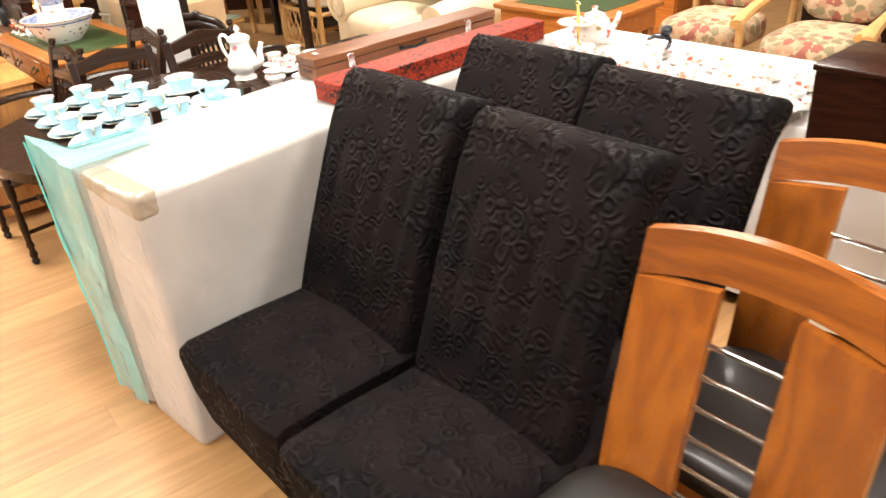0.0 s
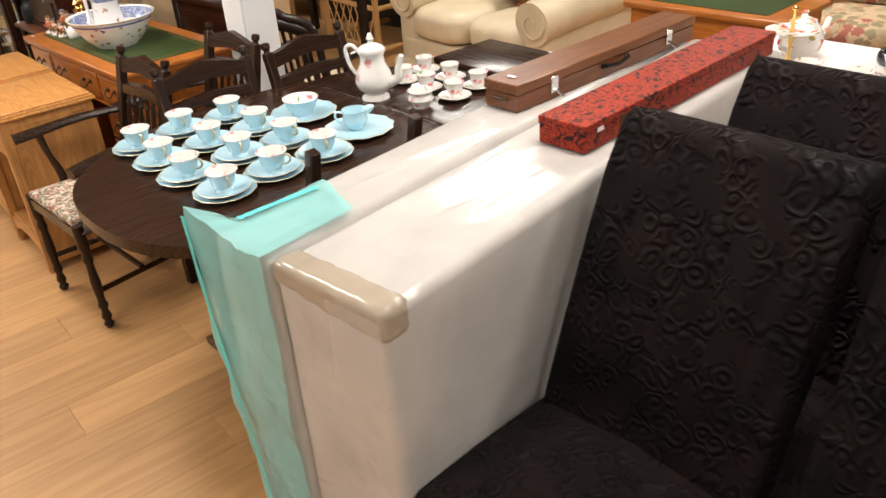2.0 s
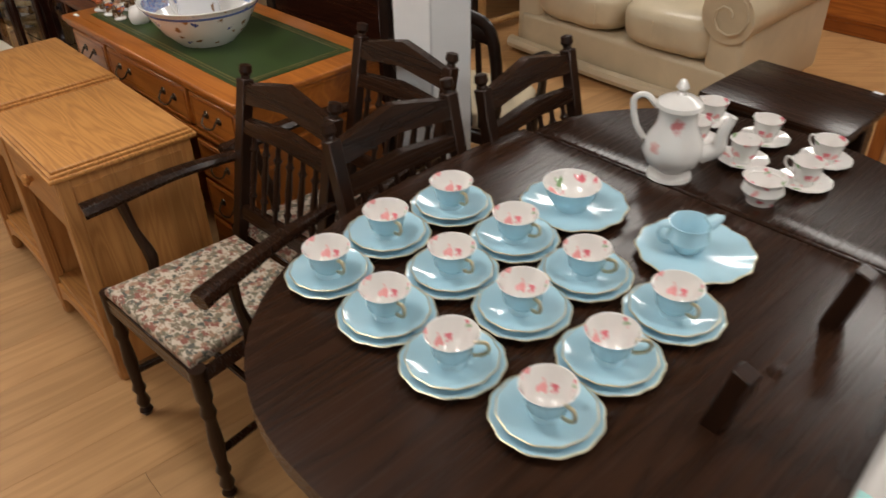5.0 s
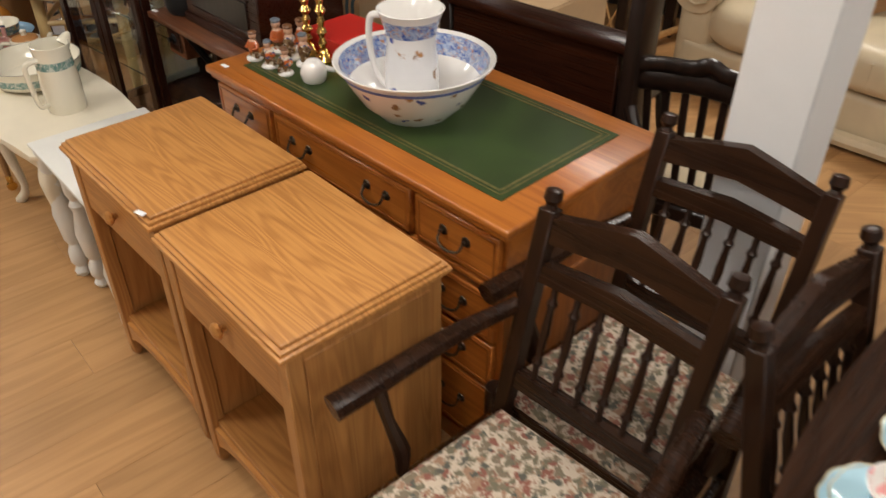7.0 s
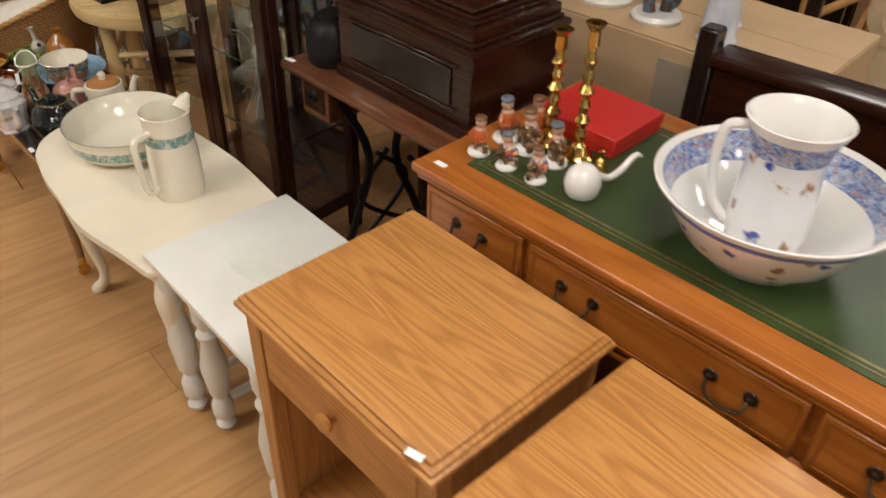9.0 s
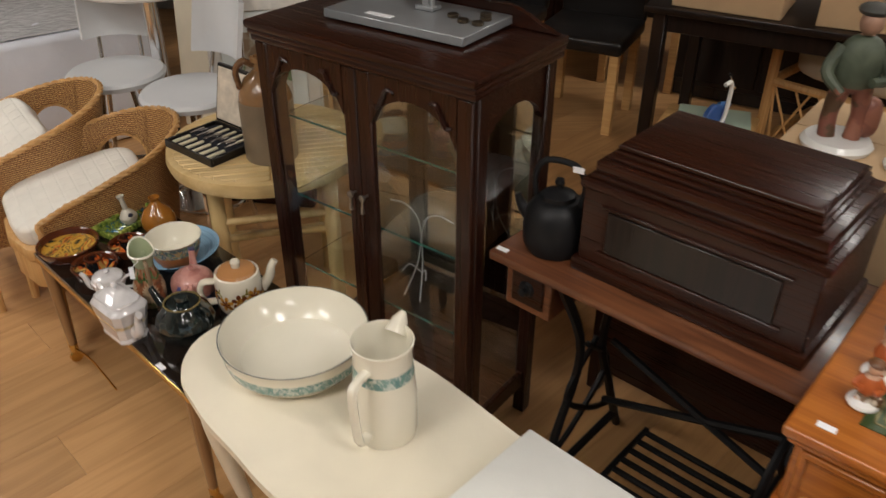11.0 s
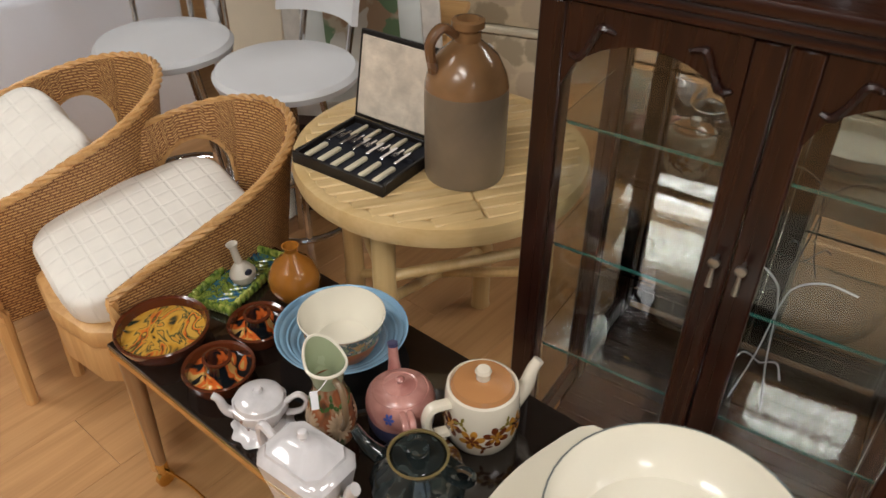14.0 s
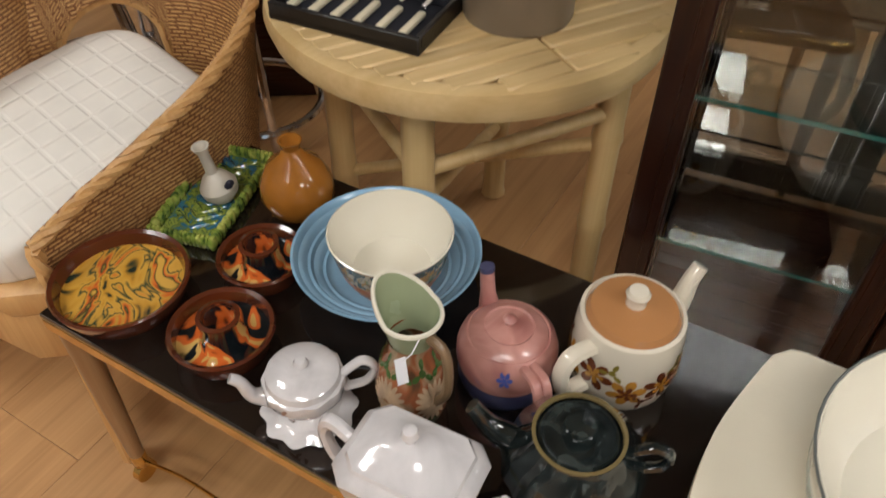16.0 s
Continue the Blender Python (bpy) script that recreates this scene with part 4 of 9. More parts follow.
def slatted_chair():
    """Dark chair with a rounded back of thin upright slats under a shaped crest, scrolled arms and a cream seat."""
    c = root("armchair", 0, 0, 0, 0, "dark mahogany slat-back armchair with a cream padded seat", "chair")
    w = 0.25

    def lean(z):
        return 0.2 + 0.14 * max(0.0, z - 0.42)

    frame_ = [(-0.21, 0.42), (-w, 0.62), (-w, 0.82), (-w + 0.03, 0.9), (-w + 0.1, 0.925), (-0.05, 0.935), (0, 0.955), (0.05, 0.935), (w - 0.1, 0.925), (w - 0.03, 0.9), (w, 0.82), (w, 0.62), (0.21, 0.42)]
    part("back_frame", tube([(x, lean(z), z) for x, z in frame_], 0.026, 10, None, 0.7, 4), BLACK_WOOD, c)
    part("crest_rail", tube([(-w + 0.02, lean(0.86), 0.86), (0, lean(0.89), 0.89), (w - 0.02, lean(0.86), 0.86)], 0.036, 8, None, 0.45, 5), BLACK_WOOD, c)
    for i in range(7):
        x = -0.18 + 0.06 * i
        part("slat", tube([(x * 0.9, lean(0.44), 0.44), (x, lean(0.86), 0.86)], 0.014, 6, None, 0.5), BLACK_WOOD, c)
    part("seat", blob(0.46, 0.44, 0.1, Matrix.Translation((0, -0.02, 0.45)), None, 4), mat("cream seat cloth", (0.6, 0.5, 0.34), 0.85, bump=0.4, bscale=200), c, "cream padded seat")
    part("seat_frame", box(0.46, 0.42, 0.06, 0, 0, 0.36, 0.01), BLACK_WOOD, c)
    for s in (-1, 1):
        part("arm", tube([(s * w, lean(0.66), 0.66), (s * (w + 0.02), 0.0, 0.68), (s * (w + 0.02), -0.14, 0.66), (s * (w + 0.02), -0.18, 0.62)], 0.022, 8, None, 1.0, 5), BLACK_WOOD, c)
        part("arm_post", tube([(s * (w + 0.01), -0.12, 0.66), (s * w, -0.16, 0.52), (s * 0.22, -0.18, 0.4)], 0.02, 8, None, 1.0, 4), BLACK_WOOD, c)
        part("front_leg", turned([0, 0.04, 0.3, 0.38], [0.016, 0.02, 0.026, 0.028], 10, s * 0.2, -0.18), BLACK_WOOD, c)
        part("back_leg", tube([(s * 0.21, 0.24, 0), (s * 0.21, lean(0.4), 0.42)], 0.02, 8), BLACK_WOOD, c)
    return c


ec = slatted_chair()
ec.matrix_world = pose(-1.19, 4.625, 0, 0, 0, 149) @ Matrix.Scale(0.88, 4)


# ---- desk and bedside cabinets ----
def bail_handle(parent, x, y, z, w=0.07):
    h = part("handle", tube([(x - w / 2, y - 0.01, z), (x - w / 2 + 0.005, y - 0.022, z - 0.018), (x, y - 0.026, z - 0.026), (x + w / 2 - 0.005, y - 0.022, z - 0.018), (x + w / 2, y - 0.01, z)], 0.0032, 6, None, 1.0, 4), DARK_BRASS, parent, "swan-neck bail handle")
    for s in (-1, 1):
        part("rosette", lathe([(0.013, 0), (0.012, 0.003), (0.005, 0.005), (0.005, 0.012), (0, 0.013)], 10, None, Matrix.Translation((x + s * w / 2, y, z)) @ Euler((radians(90), 0, 0)).to_matrix().to_4x4()), DARK_BRASS, h)


def drawer_front(parent, x0, x1, z0, z1, y, material, handles):
    d = part("drawer", box(x1 - x0, 0.018, z1 - z0, (x0 + x1) / 2, y, z0, 0.003), material, parent)
    g = bmesh.new()
    for a, b, c, e in ((x0 + 0.012, x1 - 0.012, z0 + 0.01, z0 + 0.014), (x0 + 0.012, x1 - 0.012, z1 - 0.014, z1 - 0.01)):
        box(b - a, 0.003, e - c, (a + b) / 2, y - 0.0095, c, 0, g)
    for a in (x0 + 0.012, x1 - 0.012):
        box(0.004, 0.003, z1 - z0 - 0.02, a, y - 0.0095, z0 + 0.01, 0, g)
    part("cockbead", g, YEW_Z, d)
    for hx in handles:
        bail_handle(d, hx, y - 0.009, (z0 + z1) / 2 + 0.01)


def desk():
    W, D, H = 1.14, 0.565, 0.765
    d = root("pedestal_desk", -2.676, 4.521, 0, -42.3, "yew pedestal desk with a green leather top and bail handles", "desk")
    top = box(W, D, 0.022, W / 2, D / 2, H - 0.022, 0.007, None, None, 3)
    part("top", top, YEW, d)
    part("top_moulding", box(W - 0.018, D - 0.018, 0.014, W / 2, D / 2, H - 0.036, 0.005, None, None, 2), YEW, d)
    part("leather_inset", box(W - 0.17, D - 0.15, 0.003, W / 2, D / 2, H - 0.001, 0.0), GREEN_LEATHER, d, "green tooled leather inset")
    g = bmesh.new()
    for k, wd in ((0.016, 0.004), (0.028, 0.007)):
        lx, ly = W - 0.17 - 2 * k, D - 0.15 - 2 * k
        for s in (-1, 1):
            box(lx, wd, 0.0008, W / 2, D / 2 + s * ly / 2, H + 0.0022, 0, g)
            box(wd, ly - wd, 0.0008, W / 2 + s * lx / 2, D / 2, H + 0.0022, 0, g)
    part("gilt_border", g, GOLD_LINE, d, "worn gilt border line")
    part("frieze", box(W - 0.04, D - 0.05, 0.135, W / 2, D / 2 + 0.004, H - 0.17, 0.002), YEW, d)
    z0, z1 = H - 0.165, H - 0.045
    y = 0.024
    drawer_front(d, 0.032, 0.285, z0, z1, y, YEW, (0.155,))
    drawer_front(d, 0.305, 0.835, z0, z1, y, YEW, (0.42, 0.72))
    drawer_front(d, 0.855, 1.108, z0, z1, y, YEW, (0.98,))
    part("frieze_moulding", box(W - 0.022, D - 0.03, 0.016, W / 2, D / 2, H - 0.188, 0.005, None, None, 2), YEW, d)
    for px in (0.165, W - 0.165):
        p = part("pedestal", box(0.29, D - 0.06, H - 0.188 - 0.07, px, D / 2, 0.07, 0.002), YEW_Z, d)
        part("plinth", box(0.305, D - 0.04, 0.07, px, D / 2, 0, 0.006), YEW, d)
        for a, b in ((0.08, 0.28), (0.29, 0.42), (0.43, 0.56)):
            drawer_front(p, px - 0.128, px + 0.128, a, b, 0.024, YEW, (px,))
    pn = bmesh.new()
    for s in (1,):
        x = W - 0.018
        for yy in (0.07, D - 0.07):
            box(0.006, 0.012, 0.42, x, yy, 0.11, 0.002, pn)
        for zz in (0.11, 0.52):
            box(0.006, D - 0.13, 0.012, x, D / 2, zz, 0.002, pn)
    part("side_moulding", pn, YEW, d)
    return d


desk()
tag_on(-2.614, 4.513, 0.766, -42)


def bedside():
    """Honey oak bedside cabinet: moulded top, one drawer, open shelf below."""
    W, D, H = 0.495, 0.404, 0.717
    c = root("bedside_cabinet", 0, 0, 0, 0, "honey oak bedside cabinet with one drawer and an open shelf", "bedside cabinet", "oak bedside cabinets")
    t = bmesh.new()
    box(W, D, 0.012, W / 2, D / 2, H - 0.03, 0.004, t, None, 2)
    box(W - 0.012, D - 0.012, 0.01, W / 2, D / 2, H - 0.019, 0.003, t, None, 2)
    box(W - 0.03, D - 0.03, 0.011, W / 2, D / 2, H - 0.011, 0.004, t, None, 3)
    part("top", t, OAK_LIGHT, c)
    x0, x1, y0, y1 = 0.026, W - 0.026, 0.024, D - 0.016
    for x in (x0, x1):
        s = part("side_panel", box(0.018, y1 - y0, H - 0.07, x, (y0 + y1) / 2, 0.04, 0.001), OAK_LIGHT_Z, c)
        for k in range(4):
            yy = y0 + 0.06 + k * (y1 - y0 - 0.1) / 3.6
            part("board", box(0.004, 0.0795, H - 0.15, x + (0.0095 if x > W / 2 else -0.0095), yy + 0.012, 0.09, 0.0015), OAK_LIGHT_Z, s)
        part("post", box(0.036, 0.036, H - 0.05, x, y0 + 0.008, 0.02, 0.003), OAK_LIGHT_Z, c)
    part("back_panel", box(x1 - x0, 0.01, H - 0.09, W / 2, y1 - 0.004, 0.05, 0), OAK_LIGHT_Z, c)
    part("shelf", box(x1 - x0 - 0.02, y1 - y0 - 0.01, 0.02, W / 2, (y0 + y1) / 2, 0.13, 0.002), OAK_LIGHT, c)
    part("drawer_divider", box(x1 - x0 - 0.02, y1 - y0 - 0.02, 0.018, W / 2, (y0 + y1) / 2, 0.51, 0.002), OAK_LIGHT, c)
    d = part("drawer", box(x1 - x0 - 0.044, 0.02, 0.142, W / 2, y0 + 0.004, 0.532, 0.003), OAK_LIGHT, c)
    part("knob", lathe([(0, 0), (0.008, 0), (0.009, 0.008), (0.017, 0.014), (0.018, 0.022), (0.012, 0.027), (0, 0.028)], 16, None, Matrix.Translation((W / 2, y0 - 0.006, 0.605)) @ Euler((radians(90), 0, 0)).to_matrix().to_4x4()), OAK_LIGHT, d, "turned wooden knob")
    part("top_rail", box(x1 - x0, 0.022, 0.016, W / 2, y0 + 0.006, H - 0.047, 0.002), OAK_LIGHT, c)
    n = 12
    pts = [(x0 + 0.018, 0.128)] + [(x0 + 0.018 + (x1 - x0 - 0.036) * i / n, 0.06 + 0.05 * math.sin(math.pi * i / n) ** 0.6) for i in range(n + 1)] + [(x1 - 0.018, 0.128)]
    ap = slab(pts[::-1], -0.01, 0.01, 0.001, None, Matrix.Translation((0, y0 + 0.004, 0)) @ Matrix(((1, 0, 0, 0), (0, 0, 1, 0), (0, 1, 0, 0), (0, 0, 0, 1))), 1)
    part("apron", ap, OAK_LIGHT, c, "arched apron")
    for x in (x0, x1):
        for yy in (y0 + 0.008, y1 - 0.03):
            part("foot", turned([0, 0.012, 0.03, 0.05], [0.015, 0.02, 0.02, 0.014], 12, x, yy), OAK_LIGHT_Z, c)
    return c


bc = bedside()
bc.matrix_world = pose(-2.573, 3.784, 0, 0, 0, -44.5)
copy_thing(bc, pose(-2.944, 4.156, 0, 0, 0, -44))
tag_on(-2.612, 3.846, 0.718, -30)


# ---- painted tables ----
def turned_leg(x, y, h, r=0.022):
    hs = [0, 0.02, 0.04, 0.06, 0.1, 0.13, 0.15, 0.25, 0.34, 0.37, 0.39, 0.42, h]
    rs = [0.6, 0.95, 0.6, 1, 1, 0.6, 0.95, 1.25, 0.7, 1, 0.65, 1, 1]
    return turned([q * h / 0.48 if i < 12 else h for i, q in enumerate(hs)], [r * q for q in rs], 14, x, y)


def nest_table(name, W, D, H, label):
    c = root(name, 0, 0, 0, 0, label, "side table", "nest of white painted tables")
    t = bmesh.new()
    box(W, D, 0.012, W / 2, D / 2, H - 0.012, 0.004, t, None, 2)
    box(W - 0.02, D - 0.02, 0.01, W / 2, D / 2, H - 0.022, 0.003, t)
    part("top", t, WHITE_PAINT, c)
    for yy in (0.03, D - 0.03):
        part("apron", box(W - 0.06, 0.016, 0.05, W / 2, yy, H - 0.072, 0.003), WHITE_PAINT, c)
    for xx in (0.03, W - 0.03):
        part("apron", box(0.016, D - 0.08, 0.05, xx, D / 2, H - 0.072, 0.003), WHITE_PAINT, c)
        for yy in (0.03, D - 0.03):
            part("leg", turned_leg(xx, yy, H - 0.022, 0.027), WHITE_PAINT, c)
        part("stretcher", tube([(xx, 0.03, 0.09), (xx, D - 0.03, 0.09)], 0.012, 8), WHITE_PAINT, c)
    return c


nt1 = nest_table("side_table", 0.47, 0.375, 0.5, "white painted nest table with turned legs and a pale green stain")
nt1.matrix_world = pose(-3.27, 4.515, 0, 0, 0, -45)
nt2 = nest_table("side_table", 0.34, 0.3, 0.44, "smaller white painted nest table pushed under a larger one")
nt2.matrix_world = pose(-3.18, 4.46, 0, 0, 0, -45)
solo("paint_stain", slab([(x + 0.01 * math.sin(7 * y), y) for x, y in oval(0.085, 0.032, 1.5, 24)], 0, 0.0006, 0), mat("pale green stain", (0.69, 0.71, 0.64), 0.5, vary=0.04, scale=30), pose(-2.99, 4.47, 0.5003, 0, 0, -20), "pale green smear of paint on a white table", "stain")


def cream_table():
    c = root("coffee_table", -3.73, 4.96, 0, -45, "cream painted coffee table with a serpentine top and cabriole legs", "coffee table")
    W, D, H = 0.72, 0.37, 0.47
    end = [(0.0, 0.0), (-0.058, 0.042), (-0.1, 0.11), (-0.106, 0.22), (-0.08, 0.345)]
    loop = curve_points([(x, y, 0) for x, y in end], 5)
    loop += curve_points([(-0.065, 0.362, 0), (0.02, 0.362, 0), (0.2, 0.386, 0), (0.383, 0.396, 0), (0.566, 0.383, 0), (W - 0.01, 0.37, 0)], 5)
    loop += [Vector((W - 0.06 - p.x * 0.6, 0.37 - p.y, 0)) for p in curve_points([(x, y, 0) for x, y in end], 5)][1:-1]
    loop += curve_points([(W - 0.05, 0.0, 0), (0.57, -0.014, 0), (0.4, -0.043, 0), (0.24, -0.034, 0), (0.14, -0.028, 0), (0.02, -0.006, 0)], 5)
    pts = [(p.x, p.y) for p in loop][::-1]
    part("top", slab(pts, H - 0.02, H, 0.006), CREAM_PAINT, c)
    inner = [(W / 2 + (x - W / 2) * 0.88, D / 2 + (y - D / 2) * 0.82) for x, y in pts]
    part("apron", slab(inner, H - 0.085, H - 0.019, 0.004), CREAM_PAINT, c)
    for sx in (0, 1):
        for sy in (0, 1):
            x, y = (0.075 if sx == 0 else W - 0.075), (0.055 if sy == 0 else D - 0.055)
            ox, oy = (-1 if sx == 0 else 1), (-1 if sy == 0 else 1)
            part("leg", tube([(x, y, H - 0.03), (x + ox * 0.02, y + oy * 0.02, H - 0.1), (x + ox * 0.008, y + oy * 0.008, 0.2), (x - ox * 0.004, y - oy * 0.004, 0.07), (x + ox * 0.016, y + oy * 0.016, 0.012), (x + ox * 0.03, y + oy * 0.03, 0.004)],
                             [0.024, 0.032, 0.02, 0.013, 0.02, 0.012], 10, None, 1.0, 5), CREAM_PAINT, c)
    return c


cream_table()


def glass_trolley():
    """Low table with a smoked glass top on square brass legs with castors."""
    c = root("trolley_table", -4.32, 5.58, 0, -45.3, "low black glass-topped table with brass legs on castors", "coffee table")
    W, D, H = 0.83, 0.39, 0.4
    m = mat("smoked black glass", (0.012, 0.008, 0.006), 0.05, coat=0.8, vary=0.2, bump=0.02, scale=3)
    part("top", box(W, D, 0.008, W / 2, D / 2, H - 0.008, 0.002), m, c)
    fr = bmesh.new()
    for y in (0.006, D - 0.006):
        box(W, 0.012, 0.02, W / 2, y, H - 0.03, 0.002, fr)
    for x in (0.006, W - 0.006):
        box(0.012, D - 0.024, 0.02, x, D / 2, H - 0.03, 0.002, fr)
    part("frame", fr, BRASS, c, "thin brass edge frame")
    for x in (0.02, W - 0.02):
        for y in (0.02, D - 0.02):
            l = part("leg", turned([0.05, 0.06, 0.2, H - 0.03], [0.009, 0.011, 0.015, 0.018], 10, x, y), PINE_DARK, c)
            part("ferrule", turned([0.034, 0.04, 0.065, 0.07], [0.008, 0.012, 0.0125, 0.011], 10, x, y), BRASS, l)
            part("castor", tube([(x - 0.006, y, 0.02), (x + 0.006, y, 0.02)], 0.019, 12), BRASS, l)
    part("rail", tube([(0.02, 0.02, 0.05), (0.12, 0.03, 0.055), (0.3, 0.02, 0.06)], 0.003, 6, None, 1.0, 4), BRASS, c)
    return c


glass_trolley()


# ---- treadle sewing machine table ----
def sewing_table():
    c = root("sewing_machine_table", -3.07, 5.1, 0, -43.5, "treadle sewing machine table with a black iron base and wooden top", "sewing table")
    W, D, H = 0.86, 0.42, 0.705
    red = wood("sewing table wood", (0.07, 0.022, 0.01), (0.2, 0.075, 0.03), "x", 0.3, 0.2)
    part("top", box(W, D, 0.022, W / 2, D / 2, H - 0.022, 0.005, None, None, 2), red, c)
    for x in (0.075, W - 0.075):
        d = part("drawer", box(0.12, 0.3, 0.13, x, 0.2, H - 0.155, 0.003), red, c)
        part("drawer_panel", box(0.085, 0.006, 0.09, x, 0.047, H - 0.135, 0.003), MAHOGANY, d)
        part("knob", lathe([(0.02, 0), (0.016, 0.006), (0.006, 0.008), (0.01, 0.02), (0, 0.024)], 12, None, Matrix.Translation((x, 0.044, H - 0.09)) @ Euler((radians(90), 0, 0)).to_matrix().to_4x4()), IRON, d)
    for x in (0.16, W - 0.16):
        side = bmesh.new()
        for k in (-1, 1):
            tube([(x, D / 2 + k * 0.17, H - 0.025), (x, D / 2 + k * 0.05, 0.42), (x, D / 2 + k * 0.12, 0.2), (x, D / 2 + k * 0.2, 0.0)], 0.012, 6, side, 1.0, 5)
            tube([(x, D / 2 + k * 0.02, 0.42), (x, D / 2 - k * 0.09, 0.3), (x, D / 2 + k * 0.03, 0.18), (x, D / 2 + k * 0.15, 0.12)], 0.008, 6, side, 1.0, 5)
        tube([(x, D / 2 - 0.18, 0.06), (x, D / 2 + 0.18, 0.06)], 0.012, 6, side)
        part("iron_side", side, IRON, c, "black cast iron scrolled side")
    part("cross_bar", tube([(0.16, D / 2 + 0.1, 0.36), (W - 0.16, D / 2 + 0.1, 0.16)], 0.01, 6), IRON, c)
    part("cross_bar", tube([(0.16, D / 2 + 0.1, 0.16), (W - 0.16, D / 2 + 0.1, 0.36)], 0.01, 6), IRON, c)
    wh = bmesh.new()
    tube([(W - 0.22, D / 2 + 0.15 * math.cos(a), 0.32 + 0.15 * math.sin(a)) for a in np.linspace(0, 2 * math.pi, 25)], 0.01, 6, wh)
    for a in range(3):
        q = a * math.pi / 3
        tube([(W - 0.22, D / 2 - 0.15 * math.cos(q), 0.32 - 0.15 * math.sin(q)), (W - 0.22, D / 2 + 0.15 * math.cos(q), 0.32 + 0.15 * math.sin(q))], 0.007, 6, wh)
    part("wheel", wh, IRON, c)
    tr = bmesh.new()
    for k in range(7):
        box(0.3, 0.014, 0.012, W / 2, D / 2 - 0.12 + 0.04 * k, 0.1, 0.002, tr)
    for k in (-1, 1):
        box(0.014, 0.27, 0.012, W / 2 + k * 0.15, D / 2, 0.1, 0.002, tr)
    part("treadle", tr, IRON, c)
    return c


sewing_table()
tag_on(-3.04, 5.1, 0.706, -40)


def shade_panel():
    # Added dark panel in place of the deep shade under the sewing table.
    c = root("headboard", -2.465, 5.215, 0, -43.5, "dark panel added to stand in for the shade behind a sewing table", "headboard")
    part("panel", box(0.62, 0.025, 0.5, 0, 0, 0.08, 0.003), MAHOGANY, c)
    part("top_rail", box(0.7, 0.04, 0.07, 0, 0, 0.58, 0.008, None, None, 2), MAHOGANY, c)
    for px in (-0.33, 0.33):
        part("post", box(0.04, 0.04, 0.58, px, 0, 0, 0.004), MAHOGANY_Z, c)


shade_panel()


def machine_case():
    """Coffin-shaped wooden cover of a sewing machine, with stepped mouldings."""
    c = root("sewing_machine_case", -2.895, 5.03, 0.705, -43.5, "dark mahogany coffin-topped sewing machine case", "machine case")
    W, D = 0.46, 0.31
    part("base", box(W + 0.02, D + 0.02, 0.03, W / 2, D / 2, 0, 0.006, None, None, 2), MAHOGANY, c)
    part("body", box(W, D, 0.16, W / 2, D / 2, 0.03, 0.003), MAHOGANY, c)
    for y in (-0.003, D + 0.003):
        part("panel", box(W - 0.12, 0.006, 0.09, W / 2, y, 0.065, 0.002), BLACK_WOOD, c)
        e = bmesh.new()
        for zz in (0.055, 0.158):
            box(W - 0.09, 0.008, 0.008, W / 2, y, zz, 0.002, e)
        part("panel_bead", e, MAHOGANY, c)
    part("cornice", box(W + 0.016, D + 0.016, 0.018, W / 2, D / 2, 0.19, 0.006, None, None, 2), MAHOGANY, c)
    for k, (g, z, h) in enumerate(((0.006, 0.208, 0.012), (0.012, 0.22, 0.024), (0.03, 0.244, 0.01), (0.036, 0.254, 0.012))):
        part("lid_step", box(W - 2 * g, D - 2 * g, h, W / 2, D / 2, z, 0.004, None, None, 2), MAHOGANY, c)
    lid = bmesh.new()
    slab([(0.04, 0.04), (W - 0.04, 0.04), (W - 0.04, D - 0.04), (0.04, D - 0.04)], 0.266, 0.279, 0.009, lid, None, 3)
    part("lid", lid, MAHOGANY, c)
    return c


machine_case()


def kettle():
    c = root("kettle", -2.928, 5.112, 0.706, 150, "black cast iron kettle with a hoop handle", "kettle")
    part("body", lathe([(0, 0), (0.075, 0), (0.086, 0.02), (0.088, 0.06), (0.08, 0.1), (0.06, 0.125), (0.045, 0.13), (0, 0.13)], 28), IRON, c)
    part("lid", lathe([(0.046, 0.129), (0.044, 0.14), (0.02, 0.15), (0.008, 0.152), (0.008, 0.16), (0.013, 0.166), (0.011, 0.176), (0, 0.178)], 20), IRON, c)
    part("spout", tube([(0.07, 0, 0.06), (0.1, 0, 0.085), (0.114, 0, 0.115)], [0.02, 0.014, 0.01], 10, None, 1.0, 4), IRON, c)
    part("handle", tube([(0.06, 0, 0.118), (0.068, 0, 0.17), (0.04, 0, 0.215), (-0.04, 0, 0.215), (-0.068, 0, 0.17), (-0.06, 0, 0.118)], 0.008, 8, None, 1.0, 5), IRON, c)
    part("paper_tag", box(0.03, 0.002, 0.014, -0.05, 0.012, 0.205, 0), TAG, c)
    c.matrix_world = c.matrix_world @ Matrix.Diagonal((0.8, 0.8, 0.92, 1))
    return c


kettle()


